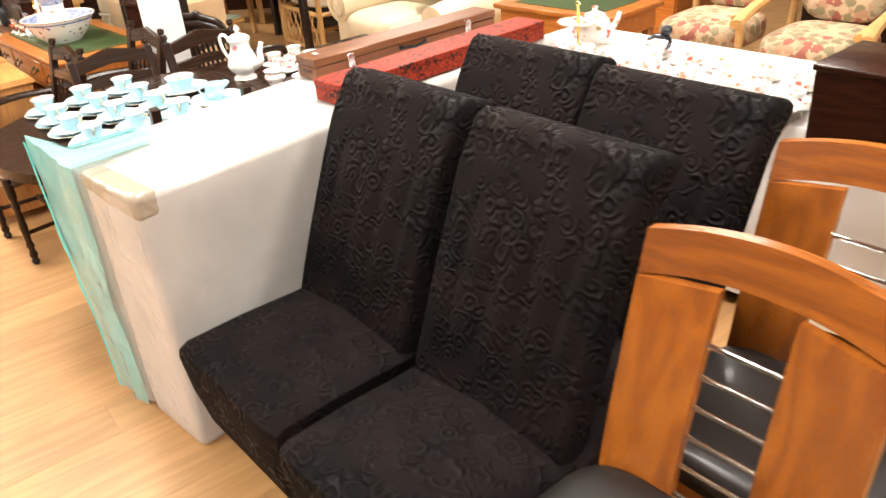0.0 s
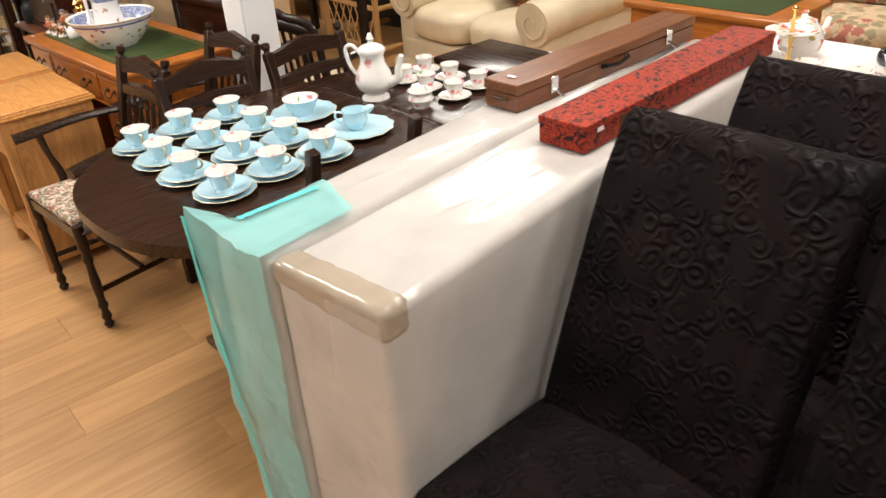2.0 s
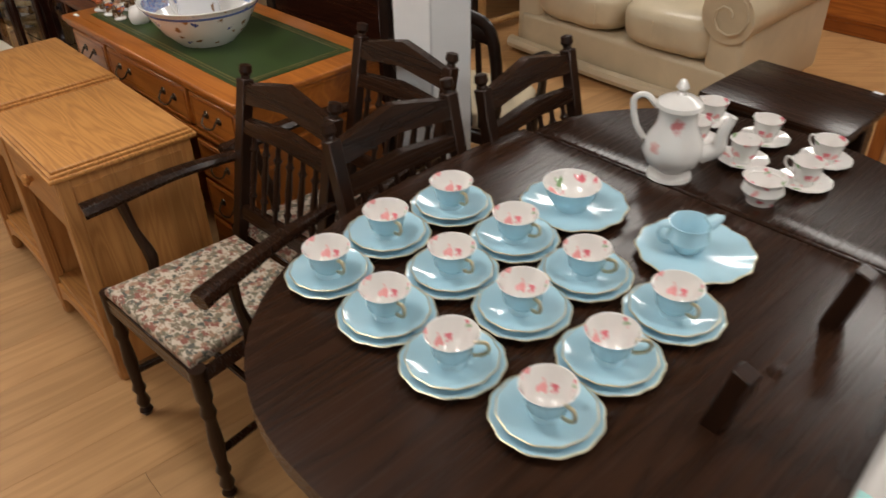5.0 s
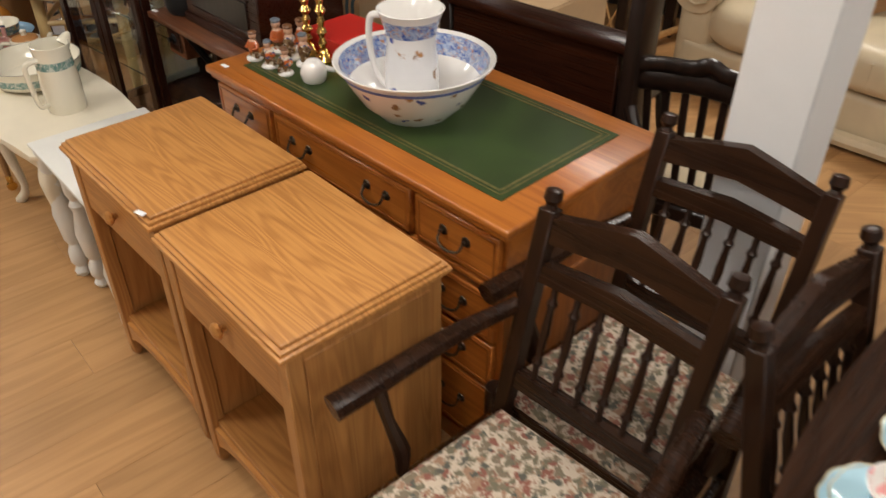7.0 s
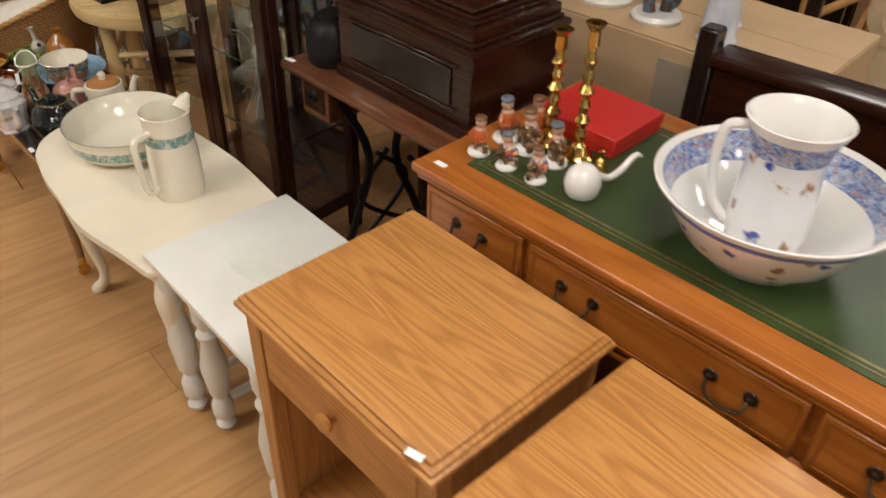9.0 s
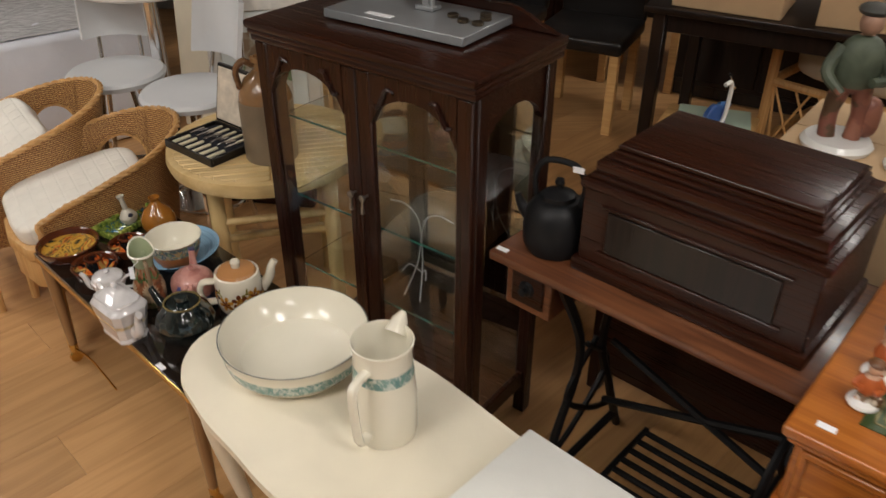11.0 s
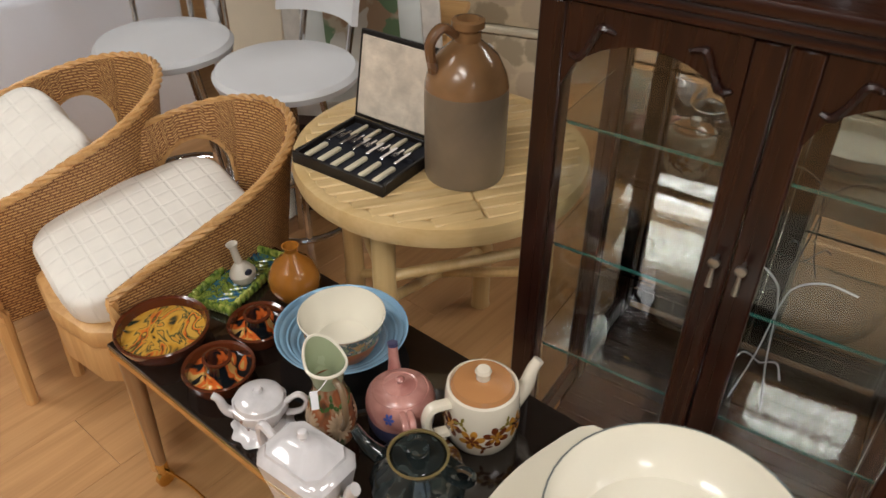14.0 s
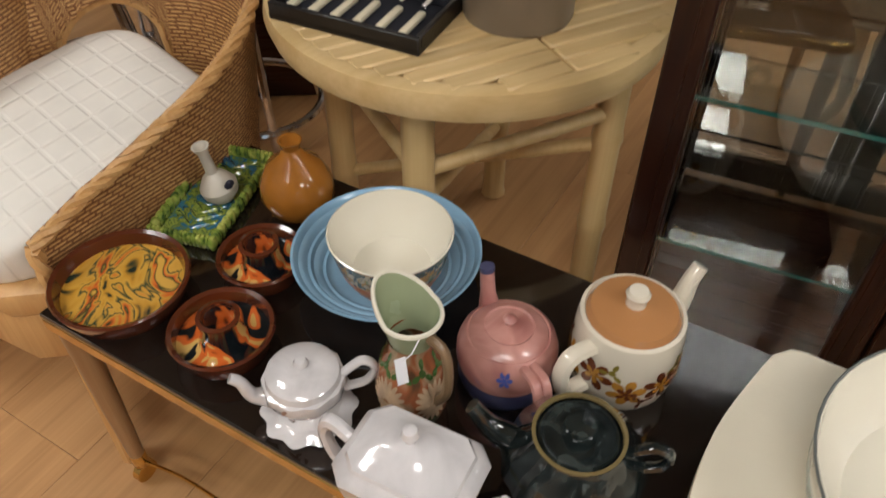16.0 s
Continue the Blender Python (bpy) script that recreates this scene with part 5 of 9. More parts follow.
# ---- glazed cabinet with scales ----
def arch_frame(x0, x1, z0, z1, y, st, mat_, parent, name):
    """A door: stiles, bottom rail, arched top rail, its pane, carved scrolls."""
    d = part(name, box(st, 0.02, z1 - z0, x0 + st / 2, y, z0, 0.003), mat_, parent)
    part("stile", box(st, 0.02, z1 - z0, x1 - st / 2, y, z0, 0.003), mat_, d)
    part("bottom_rail", box(x1 - x0 - 2 * st, 0.02, st * 1.3, (x0 + x1) / 2, y, z0, 0.002), mat_, d)
    w = x1 - x0 - 2 * st
    n = 14
    pts = [(x0 + st, z1)] + [(x0 + st + w * i / n, z1 - 0.115 + 0.075 * (math.sin(math.pi * i / n) ** 0.55)) for i in range(n + 1)] + [(x1 - st, z1)]
    part("top_rail", slab(pts, -0.01, 0.01, 0, None, Matrix.Translation((0, y, 0)) @ Matrix(((1, 0, 0, 0), (0, 0, -1, 0), (0, 1, 0, 0), (0, 0, 0, 1)))), mat_, d)
    pane = part("pane", box(w + 0.01, 0.003, z1 - z0 - st * 1.3 - 0.03, (x0 + x1) / 2, y, z0 + st * 1.3 - 0.005, 0), GLASS, d)
    pane.visible_shadow = False
    for s in (-1, 1):
        cx = (x0 + x1) / 2 + s * w * 0.33
        part("carved_scroll", tube([(cx - s * 0.03, y - 0.011, z1 - 0.03), (cx - s * 0.01, y - 0.013, z1 - 0.026), (cx, y - 0.013, z1 - 0.045), (cx + s * 0.015, y - 0.013, z1 - 0.07), (cx + s * 0.03, y - 0.012, z1 - 0.068)], [0.003, 0.006, 0.005, 0.006, 0.003], 6, None, 1, 4), mat_, d)
    return d


DULL_SILVER = mat("tarnished silver", (0.38, 0.36, 0.33), 0.3, metal=1, vary=0.3, scale=60)


def display_cabinet():
    W, D, H = 0.652, 0.335, 1.087
    c = root("display_cabinet", -3.607, 5.506, 0, -38.4, "dark mahogany glazed display cabinet with mirror back and glass shelves", "display cabinet")
    part("top", box(W, D + 0.022, 0.02, W / 2, D / 2 - 0.011, H - 0.02, 0.006, None, None, 2), MAHOGANY, c)
    part("cornice", box(W - 0.006, D + 0.014, 0.014, W / 2, D / 2 - 0.009, H - 0.034, 0.005, None, None, 2), MAHOGANY, c)
    part("cornice", box(W - 0.012, D + 0.006, 0.016, W / 2, D / 2 - 0.006, H - 0.05, 0.005, None, None, 2), MAHOGANY, c)
    x0, x1, y0, y1 = 0.008, W - 0.014, 0.018, D - 0.02
    gal = [(x0, 0)] + [(x0 + (x1 - x0) * i / 24, 0.045 + 0.03 * math.cos(math.pi * 2 * abs(i / 24 - 0.5)) + 0.012 * math.cos(6 * math.pi * (i / 24 - 0.5))) for i in range(25)] + [(x1, 0)]
    part("gallery", slab(gal[::-1], -0.008, 0.008, 0.002, None, Matrix.Translation((0, D - 0.02, H)) @ Matrix(((1, 0, 0, 0), (0, 0, 1, 0), (0, 1, 0, 0), (0, 0, 0, 1))), 1), MAHOGANY, c, "shaped back gallery")
    zb, zt = 0.1, H - 0.05
    for x in (x0 + 0.018, x1 - 0.018):
        for y in (y0 + 0.018, y1 - 0.018):
            part("post", box(0.036, 0.036, zt, x, y, 0, 0.003), MAHOGANY_Z, c)
        s = part("side_frame", box(0.018, y1 - y0 - 0.072, 0.05, x, (y0 + y1) / 2, zb, 0.002), MAHOGANY, c)
        w = y1 - y0 - 0.072
        pts = [(y0 + 0.036, zt)] + [(y0 + 0.036 + w * i / 12, zt - 0.13 + 0.07 * math.sin(math.pi * i / 12) ** 0.55) for i in range(13)] + [(y1 - 0.036, zt)]
        part("arch", slab(pts, -0.009, 0.009, 0, None, Matrix.Translation((x, 0, 0)) @ Matrix(((0, 0, 1, 0), (1, 0, 0, 0), (0, 1, 0, 0), (0, 0, 0, 1)))), MAHOGANY, s)
        p = part("pane", box(0.003, w + 0.006, zt - zb - 0.08, x, (y0 + y1) / 2, zb + 0.045, 0), GLASS, s)
        p.visible_shadow = False
    part("floor_board", box(x1 - x0 - 0.07, y1 - y0 - 0.03, 0.02, W / 2, (y0 + y1) / 2, zb, 0.001), MAHOGANY, c)
    part("plinth", box(x1 - x0 - 0.07, 0.02, 0.06, W / 2, y0 + 0.018, 0.03, 0.003), MAHOGANY, c)
    part("mirror_back", box(x1 - x0 - 0.07, 0.004, zt - zb - 0.02, W / 2, y1 - 0.014, zb + 0.02, 0), MIRROR, c, "silvered mirror back")
    part("back_board", box(x1 - x0 - 0.06, 0.006, zt - zb, W / 2, y1 - 0.004, zb, 0), MAHOGANY, c)
    for z in (0.4, 0.62, 0.84):
        sh = part("shelf", box(x1 - x0 - 0.045, y1 - y0 - 0.06, 0.005, W / 2, (y0 + y1) / 2, z, 0), GLASS, c, "clear glass shelf")
        sh.visible_shadow = False
        part("shelf_edge", box(x1 - x0 - 0.075, 0.0016, 0.0052, W / 2, y0 + 0.0285, z - 0.0001, 0), GLASS_EDGE, sh)
    xm = W / 2
    dl = arch_frame(x0 + 0.002, xm - 0.001, zb + 0.022, zt - 0.002, y0 - 0.0105, 0.04, MAHOGANY_Z, c, "door")
    dr = arch_frame(xm + 0.001, x1 - 0.002, zb + 0.022, zt - 0.002, y0 - 0.0105, 0.04, MAHOGANY_Z, c, "door")
    for d, x in ((dl, xm - 0.018), (dr, xm + 0.018)):
        part("handle", lathe([(0.003, 0), (0.003, 0.012), (0.008, 0.016), (0.008, 0.022), (0, 0.026)], 10, None, Matrix.Translation((x, y0 - 0.0205, 0.735)) @ Euler((radians(90), 0, 0)).to_matrix().to_4x4()), DULL_SILVER, d)
        part("drop", tube([(x, y0 - 0.038, 0.733), (x, y0 - 0.04, 0.71), (x, y0 - 0.039, 0.695)], [0.002, 0.004, 0.005], 8), DULL_SILVER, d)
    return c


display_cabinet()


def plate_stand(x, y, z, yaw):
    c = root("wire_stand", x, y, z, yaw, "thin grey wire plate stand on a glass shelf", "wire stand", "white wire stands")
    bm = bmesh.new()
    for s in (-1, 1):
        tube([(0, 0, 0.2), (s * 0.015, 0, 0.26), (s * 0.06, 0, 0.29), (s * 0.115, 0, 0.285)], 0.0018, 6, bm, 1, 5)
        tube([(0, 0, 0.2), (s * 0.01, -0.01, 0.1), (s * 0.03, -0.05, 0.003)], 0.0018, 6, bm, 1, 5)
        tube([(0, 0, 0.07), (s * 0.03, -0.02, 0.1), (s * 0.045, -0.04, 0.08)], 0.0018, 6, bm, 1, 5)
    part("wire", bm, STEEL, c)
    c.matrix_world = c.matrix_world @ Matrix.Scale(0.85, 4)
    return c


plate_stand(-3.215, 5.37, 0.405, -38)


def scales():
    c = root("weighing_scales", -3.22, 5.455, 1.088, -36, "old grey steel balance scales with hanging pans", "scales")
    part("base", box(0.38, 0.2, 0.02, 0, 0, 0.004, 0.002), STEEL, c)
    part("name_plate", box(0.07, 0.018, 0.001, -0.05, -0.07, 0.0245, 0), TAG, c)
    col = bmesh.new()
    box(0.05, 0.04, 0.012, 0.01, 0.03, 0.024, 0.003, col)
    box(0.022, 0.022, 0.36, 0.01, 0.03, 0.03, 0.003, col)
    tube([(0.0, 0.03, 0.05), (-0.06, 0.03, 0.12), (-0.1, 0.03, 0.13)], 0.01, 8, col)
    part("column", col, STEEL, c)
    part("screw", tube([(0.028, 0.02, 0.024), (0.028, 0.02, 0.05)], 0.006, 8), STEEL, c)
    part("beam", box(0.3, 0.012, 0.025, 0.01, 0.03, 0.37, 0.003), STEEL, c)
    for s in (-1, 1):
        x = 0.01 + s * 0.13
        p = part("pan", lathe([(0, 0.088), (0.05, 0.088), (0.062, 0.096), (0.064, 0.096), (0.052, 0.086), (0, 0.085)], 28, None, Matrix.Translation((x, 0.03, 0))), mat("dull tin", (0.4, 0.37, 0.3), 0.45, metal=0.6, vary=0.2), c)
        for a in (0.4, 2.5, 4.6):
            pts = [Vector((x + 0.06 * math.cos(a) * (1 - t), 0.03 + 0.06 * math.sin(a) * (1 - t), 0.096 + 0.27 * t)) for t in np.linspace(0, 1, 18)]
            ch = bmesh.new()
            for i, q in enumerate(pts[:-1]):
                tube([q, pts[i + 1] * 0.75 + q * 0.25], 0.0035 if i % 2 else 0.0022, 5, ch)
            part("chain", ch, CHROME, p)
    return c


scales()
for i, (wx, wy, wz) in enumerate([(-3.14, 5.41, 0), (-3.12, 5.37, 0), (-3.09, 5.35, 0), (-3.07, 5.385, 0), (-3.07, 5.387, 0.0075)]):
    solo("brass_weight", lathe([(0, 0), (0.0125, 0), (0.013, 0.001), (0.013, 0.006), (0.012, 0.007), (0, 0.0065)], 18), DARK_BRASS, pose(wx, wy, 1.113 + wz), "small round tarnished brass weight", "weight", "scale weights")


# ---- china on the dining table ----
def handle_bm(x, z0, z1, out, r=0.004, n=7):
    return tube([(x, 0, z1), (x + out * 0.8, 0, z1 + 0.004), (x + out, 0, (z0 + z1) / 2 + 0.004), (x + out * 0.6, 0, z0 + 0.006), (x - 0.002, 0, z0)], r, n, None, 1.0, 4)


def cup_shell(r, h, foot):
    return [(0, 0.004), (foot, 0.004), (foot + 0.001, 0), (foot + 0.004, 0), (foot + 0.003, 0.006), (r * 0.78, h * 0.35), (r * 0.86, h * 0.65), (r, h - 0.001), (r + 0.001, h), (r - 0.001, h), (r * 0.84, h * 0.64), (r * 0.72, h * 0.32), (foot * 0.8, h * 0.15), (0, h * 0.13)]


def trio(x, y, yaw):
    """Tea cup, saucer and plate stacked."""
    p = root("tea_plate", x, y, 0.7455, yaw, "pale blue scalloped china tea plate with gilt rim", "plate", "pale blue tea set")
    part("dish", lathe([(0, 0.003), (0.045, 0.003), (0.05, 0), (0.054, 0.002), (0.078, 0.013), (0.08, 0.014), (0.078, 0.0155), (0.052, 0.006), (0, 0.006)], 72, None, None, 0.014, 12), BLUE_CHINA, p)
    part("gilt_rim", lathe([(0.0785, 0.0158), (0.0805, 0.0152), (0.0805, 0.0142), (0.0785, 0.0158)], 72, None, None, 0.014, 12), GILT, p)
    s = root("saucer", x, y, 0.7515, yaw + 8, "pale blue scalloped china saucer", "saucer", "pale blue tea set")
    part("dish", lathe([(0, 0.004), (0.034, 0.004), (0.04, 0.001), (0.044, 0.003), (0.068, 0.017), (0.07, 0.018), (0.068, 0.0195), (0.04, 0.008), (0, 0.007)], 72, None, None, 0.014, 12), BLUE_CHINA, s)
    part("gilt_rim", lathe([(0.0685, 0.0198), (0.0705, 0.0192), (0.0705, 0.0182), (0.0685, 0.0198)], 72, None, None, 0.014, 12), GILT, s)
    c = root("tea_cup", x, y, 0.759, yaw, "pale blue china tea cup with a white rose-printed inside", "tea cup", "pale blue tea set")
    part("bowl", lathe([(0, 0.004), (0.018, 0.004), (0.02, 0), (0.026, 0), (0.022, 0.008), (0.034, 0.022), (0.038, 0.042), (0.0455, 0.059), (0.0465, 0.06)], 28), BLUE_CHINA, c)
    part("inside", lathe([(0.0465, 0.06), (0.0445, 0.0595), (0.037, 0.042), (0.032, 0.023), (0.015, 0.01), (0, 0.009)], 28), ROSE_CHINA, c, "white inside printed with roses")
    part("handle", handle_bm(0.038, 0.022, 0.05, 0.024, 0.0035), GILT, c)
    return p, s, c


CUPS = [(-1.435, 3.007), (-1.338, 3.143), (-1.21, 3.261), (-1.31, 2.886), (-1.198, 3.017), (-1.076, 3.135), (-1.187, 2.768), (-1.068, 2.909), (-0.945, 3.018), (-1.038, 2.656), (-0.927, 2.783), (-0.8, 2.906)]
first = trio(*CUPS[0], -50)
WIDER = Matrix.Diagonal((1.06, 1.06, 1, 1))
for ob in first[:2]:
    ob.matrix_world = ob.matrix_world @ WIDER
for i, (cx, cy) in enumerate(CUPS[1:]):
    for ob in first:
        copy_thing(ob, pose(cx, cy, ob.location.z, 0, 0, -50 + random.uniform(-35, 35)) @ (Matrix() if ob is first[2] else WIDER))


def blue_plate(x, y):
    p = root("cake_plate", x, y, 0.7455, 20, "large pale blue scalloped china cake plate", "plate", "pale blue tea set")
    part("dish", lathe([(0, 0.003), (0.07, 0.003), (0.074, 0), (0.08, 0.003), (0.112, 0.015), (0.114, 0.016), (0.112, 0.0175), (0.076, 0.007), (0, 0.006)], 96, None, None, 0.022, 12), BLUE_CHINA, p)
    part("gilt_rim", lathe([(0.1125, 0.018), (0.115, 0.0172), (0.115, 0.016), (0.1125, 0.018)], 96, None, None, 0.022, 12), GILT, p)


blue_plate(-0.945, 3.27)
blue_plate(-0.722, 3.1)
sb = root("sugar_bowl", -0.952, 3.275, 0.752, 0, "pale blue china sugar bowl with a rose inside", "sugar bowl", "pale blue tea set")
part("bowl", lathe([(0, 0.004), (0.03, 0.004), (0.036, 0), (0.036, 0.006), (0.052, 0.03), (0.062, 0.056), (0.063, 0.057)], 30), BLUE_CHINA, sb)
part("inside", lathe([(0.063, 0.057), (0.061, 0.0565), (0.05, 0.03), (0.02, 0.012), (0, 0.01)], 30), ROSE_CHINA, sb)
cr = root("cream_jug", -0.735, 3.115, 0.752, 10, "pale blue china cream jug on a plate", "jug", "pale blue tea set")
part("body", lathe([(0, 0.004), (0.02, 0.004), (0.024, 0), (0.028, 0.004), (0.042, 0.028), (0.038, 0.05), (0.043, 0.064), (0.041, 0.064), (0.036, 0.05), (0.03, 0.02), (0, 0.012)], 26), BLUE_CHINA, cr)
part("lip", tube([(0.036, 0, 0.056), (0.055, 0, 0.066), (0.066, 0, 0.068)], [0.016, 0.012, 0.005], 8), BLUE_CHINA, cr)
part("handle", handle_bm(-0.038, 0.02, 0.056, -0.026, 0.004), BLUE_CHINA, cr)


POT_ROSE = pattern("white china with a rose spray", (0.8, 0.78, 0.75), [(0.6, 0.2, 0.2), (0.7, 0.4, 0.38), (0.4, 0.3, 0.25)], 15, 0.1, 0.6, 0.1, 0)


def coffee_pot(x, y):
    c = root("coffee_pot", x, y, 0.7455, -15, "tall white china coffee pot printed with roses", "coffee pot", "white rose coffee set")
    part("body", lathe([(0, 0.006), (0.04, 0.006), (0.052, 0), (0.05, 0.008), (0.036, 0.018), (0.06, 0.04), (0.07, 0.065), (0.062, 0.095), (0.045, 0.13), (0.043, 0.155), (0.05, 0.172), (0.048, 0.174), (0, 0.174)], 30), POT_ROSE, c)
    part("lid", lathe([(0.052, 0.173), (0.05, 0.182), (0.03, 0.195), (0.012, 0.2), (0.008, 0.208), (0.014, 0.216), (0.01, 0.226), (0.005, 0.234), (0, 0.236)], 24), POT_ROSE, c)
    part("spout", tube([(0.06, 0, 0.06), (0.095, 0, 0.08), (0.1, 0, 0.12), (0.115, 0, 0.16)], [0.022, 0.017, 0.013, 0.01], 10, None, 1, 5), CHINA, c)
    part("handle", tube([(-0.046, 0, 0.165), (-0.075, 0, 0.19), (-0.1, 0, 0.175), (-0.09, 0, 0.12), (-0.068, 0, 0.085)], 0.0075, 8, None, 1, 5), CHINA, c)


coffee_pot(-0.712, 3.43)


def rose_cup(x, y, yaw):
    s = root("saucer", x, y, 0.7455, yaw, "small white china saucer with rose sprigs", "saucer", "white rose coffee set")
    part("dish", lathe([(0, 0.003), (0.03, 0.003), (0.034, 0), (0.058, 0.013), (0.06, 0.0145), (0.032, 0.006), (0, 0.006)], 30, None, None, 0.02, 10), ROSE_CHINA, s)
    c = root("coffee_cup", x, y, 0.752, yaw, "small white china coffee cup with rose sprigs", "coffee cup", "white rose coffee set")
    part("bowl", lathe(cup_shell(0.036, 0.056, 0.017), 26), ROSE_CHINA, c)
    part("handle", handle_bm(0.03, 0.018, 0.046, 0.022, 0.003), CHINA, c)
    return s, c


RC = [(-0.555, 3.705), (-0.448, 3.6), (-0.338, 3.49), (-0.62, 3.59), (-0.53, 3.49), (-0.42, 3.385)]
rfirst = rose_cup(*RC[0], 120)
for cx, cy in RC[1:]:
    for ob in rfirst:
        copy_thing(ob, pose(cx, cy, ob.location.z, 0, 0, random.uniform(60, 150)))
rs = root("sugar_bowl", -0.535, 3.315, 0.7455, 0, "white china sugar bowl with rose sprigs", "sugar bowl", "white rose coffee set")
part("bowl", lathe([(0, 0.005), (0.025, 0.005), (0.03, 0), (0.03, 0.006), (0.046, 0.03), (0.04, 0.05), (0.047, 0.06), (0.045, 0.06), (0.03, 0.02), (0, 0.014)], 26), ROSE_CHINA, rs)


# ---- on the desk ----
wb = root("wash_bowl", -2.06, 4.275, 0.768, 0, "large white wash bowl with a blue floral border", "wash bowl")
part("body", lathe([(0, 0.008), (0.085, 0.008), (0.095, 0), (0.1, 0.006), (0.14, 0.045), (0.172, 0.1), (0.186, 0.13)], 56), SPARSE_FLORAL, wb)
part("rim", lathe([(0.186, 0.13), (0.196, 0.134), (0.197, 0.138), (0.193, 0.139), (0.182, 0.133)], 56), CHINA, wb)
part("border", lathe([(0.182, 0.133), (0.168, 0.098), (0.16, 0.083)], 56), BLUE_FLORAL, wb, "blue floral border inside the rim")
part("inside", lathe([(0.16, 0.083), (0.13, 0.045), (0.085, 0.018), (0, 0.014)], 56), CHINA, wb)
part("blue_line", lathe([(0.1795, 0.112), (0.1815, 0.1155), (0.1825, 0.1195), (0.1805, 0.1195)], 56), mat("cobalt line", (0.12, 0.17, 0.42), 0.2, coat=0.4), wb)
wj = root("wash_jug", -2.065, 4.262, 0.783, 168, "white wash jug with a blue floral collar standing in the bowl", "jug")
part("body", lathe([(0, 0.004), (0.05, 0.004), (0.056, 0), (0.058, 0.006), (0.066, 0.06), (0.064, 0.12), (0.058, 0.17), (0.06, 0.19)], 36), SPARSE_FLORAL, wj)
part("collar", lathe([(0.06, 0.19), (0.064, 0.205), (0.071, 0.228)], 36), BLUE_FLORAL, wj)
part("rim", lathe([(0.071, 0.228), (0.078, 0.243), (0.08, 0.247), (0.077, 0.248), (0.07, 0.235), (0.058, 0.19), (0.055, 0.1), (0, 0.02)], 36), CHINA, wj)
part("handle", tube([(0.07, 0, 0.225), (0.1, 0, 0.215), (0.105, 0, 0.15), (0.09, 0, 0.08), (0.066, 0, 0.05)], [0.009, 0.009, 0.008, 0.008, 0.009], 8, None, 1, 5), CHINA, wj)

ld = root("ladle", -2.345, 4.43, 0.768, 20, "white china ladle lying on the desk leather", "ladle")
part("cup", lathe([(0, 0.062), (0.016, 0.059), (0.03, 0.046), (0.036, 0.026), (0.033, 0.006), (0.029, 0), (0.026, 0), (0.032, 0.026), (0.026, 0.044), (0, 0.057)], 28), CHINA, ld)
part("handle", tube([(0.03, 0.005, 0.03), (0.06, 0.01, 0.018), (0.085, 0.012, 0.03), (0.11, 0.014, 0.056), (0.125, 0.016, 0.052)], [0.008, 0.007, 0.007, 0.006, 0.004], 8, None, 1, 4), CHINA, ld)

rb = root("red_box", -2.29, 4.69, 0.768, -42, "flat red card box on the desk", "box")
part("base", box(0.205, 0.175, 0.018, 0, 0, 0, 0.002), RED_CARD, rb)
part("lid", box(0.21, 0.18, 0.026, 0, 0, 0.0185, 0.002), RED_CARD, rb)


def candlestick(x, y):
    c = root("candlestick", x, y, 0.768, 0, "turned polished brass candlestick", "candlestick", "brass candlesticks")
    part("foot", lathe([(0, 0), (0.04, 0), (0.04, 0.006), (0.03, 0.012), (0.022, 0.022), (0.01, 0.03), (0, 0.03)], 8), BRASS, c)
    prof = [(0, 0.029)]
    z = 0.03
    st = 0.0118
    for r in (0.009, 0.016, 0.009, 0.019, 0.01, 0.014, 0.008, 0.02, 0.01, 0.015, 0.009, 0.017, 0.009):
        prof.append((r, z))
        z += st
    part("stem", lathe(prof + [(0.009, z), (0, z)], 18), BRASS, c)
    part("socket", lathe([(0.009, z - 0.002), (0.014, z), (0.013, z + 0.022), (0.022, z + 0.03), (0.024, z + 0.033), (0.011, z + 0.032), (0.01, z + 0.006), (0, z + 0.005)], 18), BRASS, c)
    return c


cs = candlestick(-2.395, 4.61)
cs.matrix_world = cs.matrix_world @ Matrix.Diagonal((0.9, 0.9, 1.14, 1))
copy_thing(cs, pose(-2.342, 4.558, 0.768) @ Matrix.Diagonal((0.9, 0.9, 1.14, 1)))
bl = root("brass_bell", -2.302, 4.515, 0.768, 0, "small brass hand bell on the desk", "bell")
part("bell", lathe([(0.016, 0), (0.013, 0.01), (0.008, 0.022), (0.003, 0.026), (0.003, 0.036), (0.006, 0.042), (0, 0.046)], 16), BRASS, bl)

FIG = pattern("painted pottery figure", (0.6, 0.5, 0.4), [(0.5, 0.12, 0.03), (0.05, 0.08, 0.2), (0.09, 0.045, 0.02), (0.62, 0.55, 0.45), (0.16, 0.09, 0.04)], 62, 0.25, 0.4, 0.6, 0)

FIG_COATS = [mat("orange coat glaze", (0.42, 0.1, 0.025), 0.3, coat=0.3, vary=0.2), FIG, FIG]
FIG_HEAD = mat("flesh glaze", (0.5, 0.3, 0.2), 0.35, coat=0.2, vary=0.1)
FIG_HATS = [mat("brown hair glaze", (0.14, 0.06, 0.025), 0.35), mat("blue grey hat glaze", (0.1, 0.12, 0.15), 0.35)]


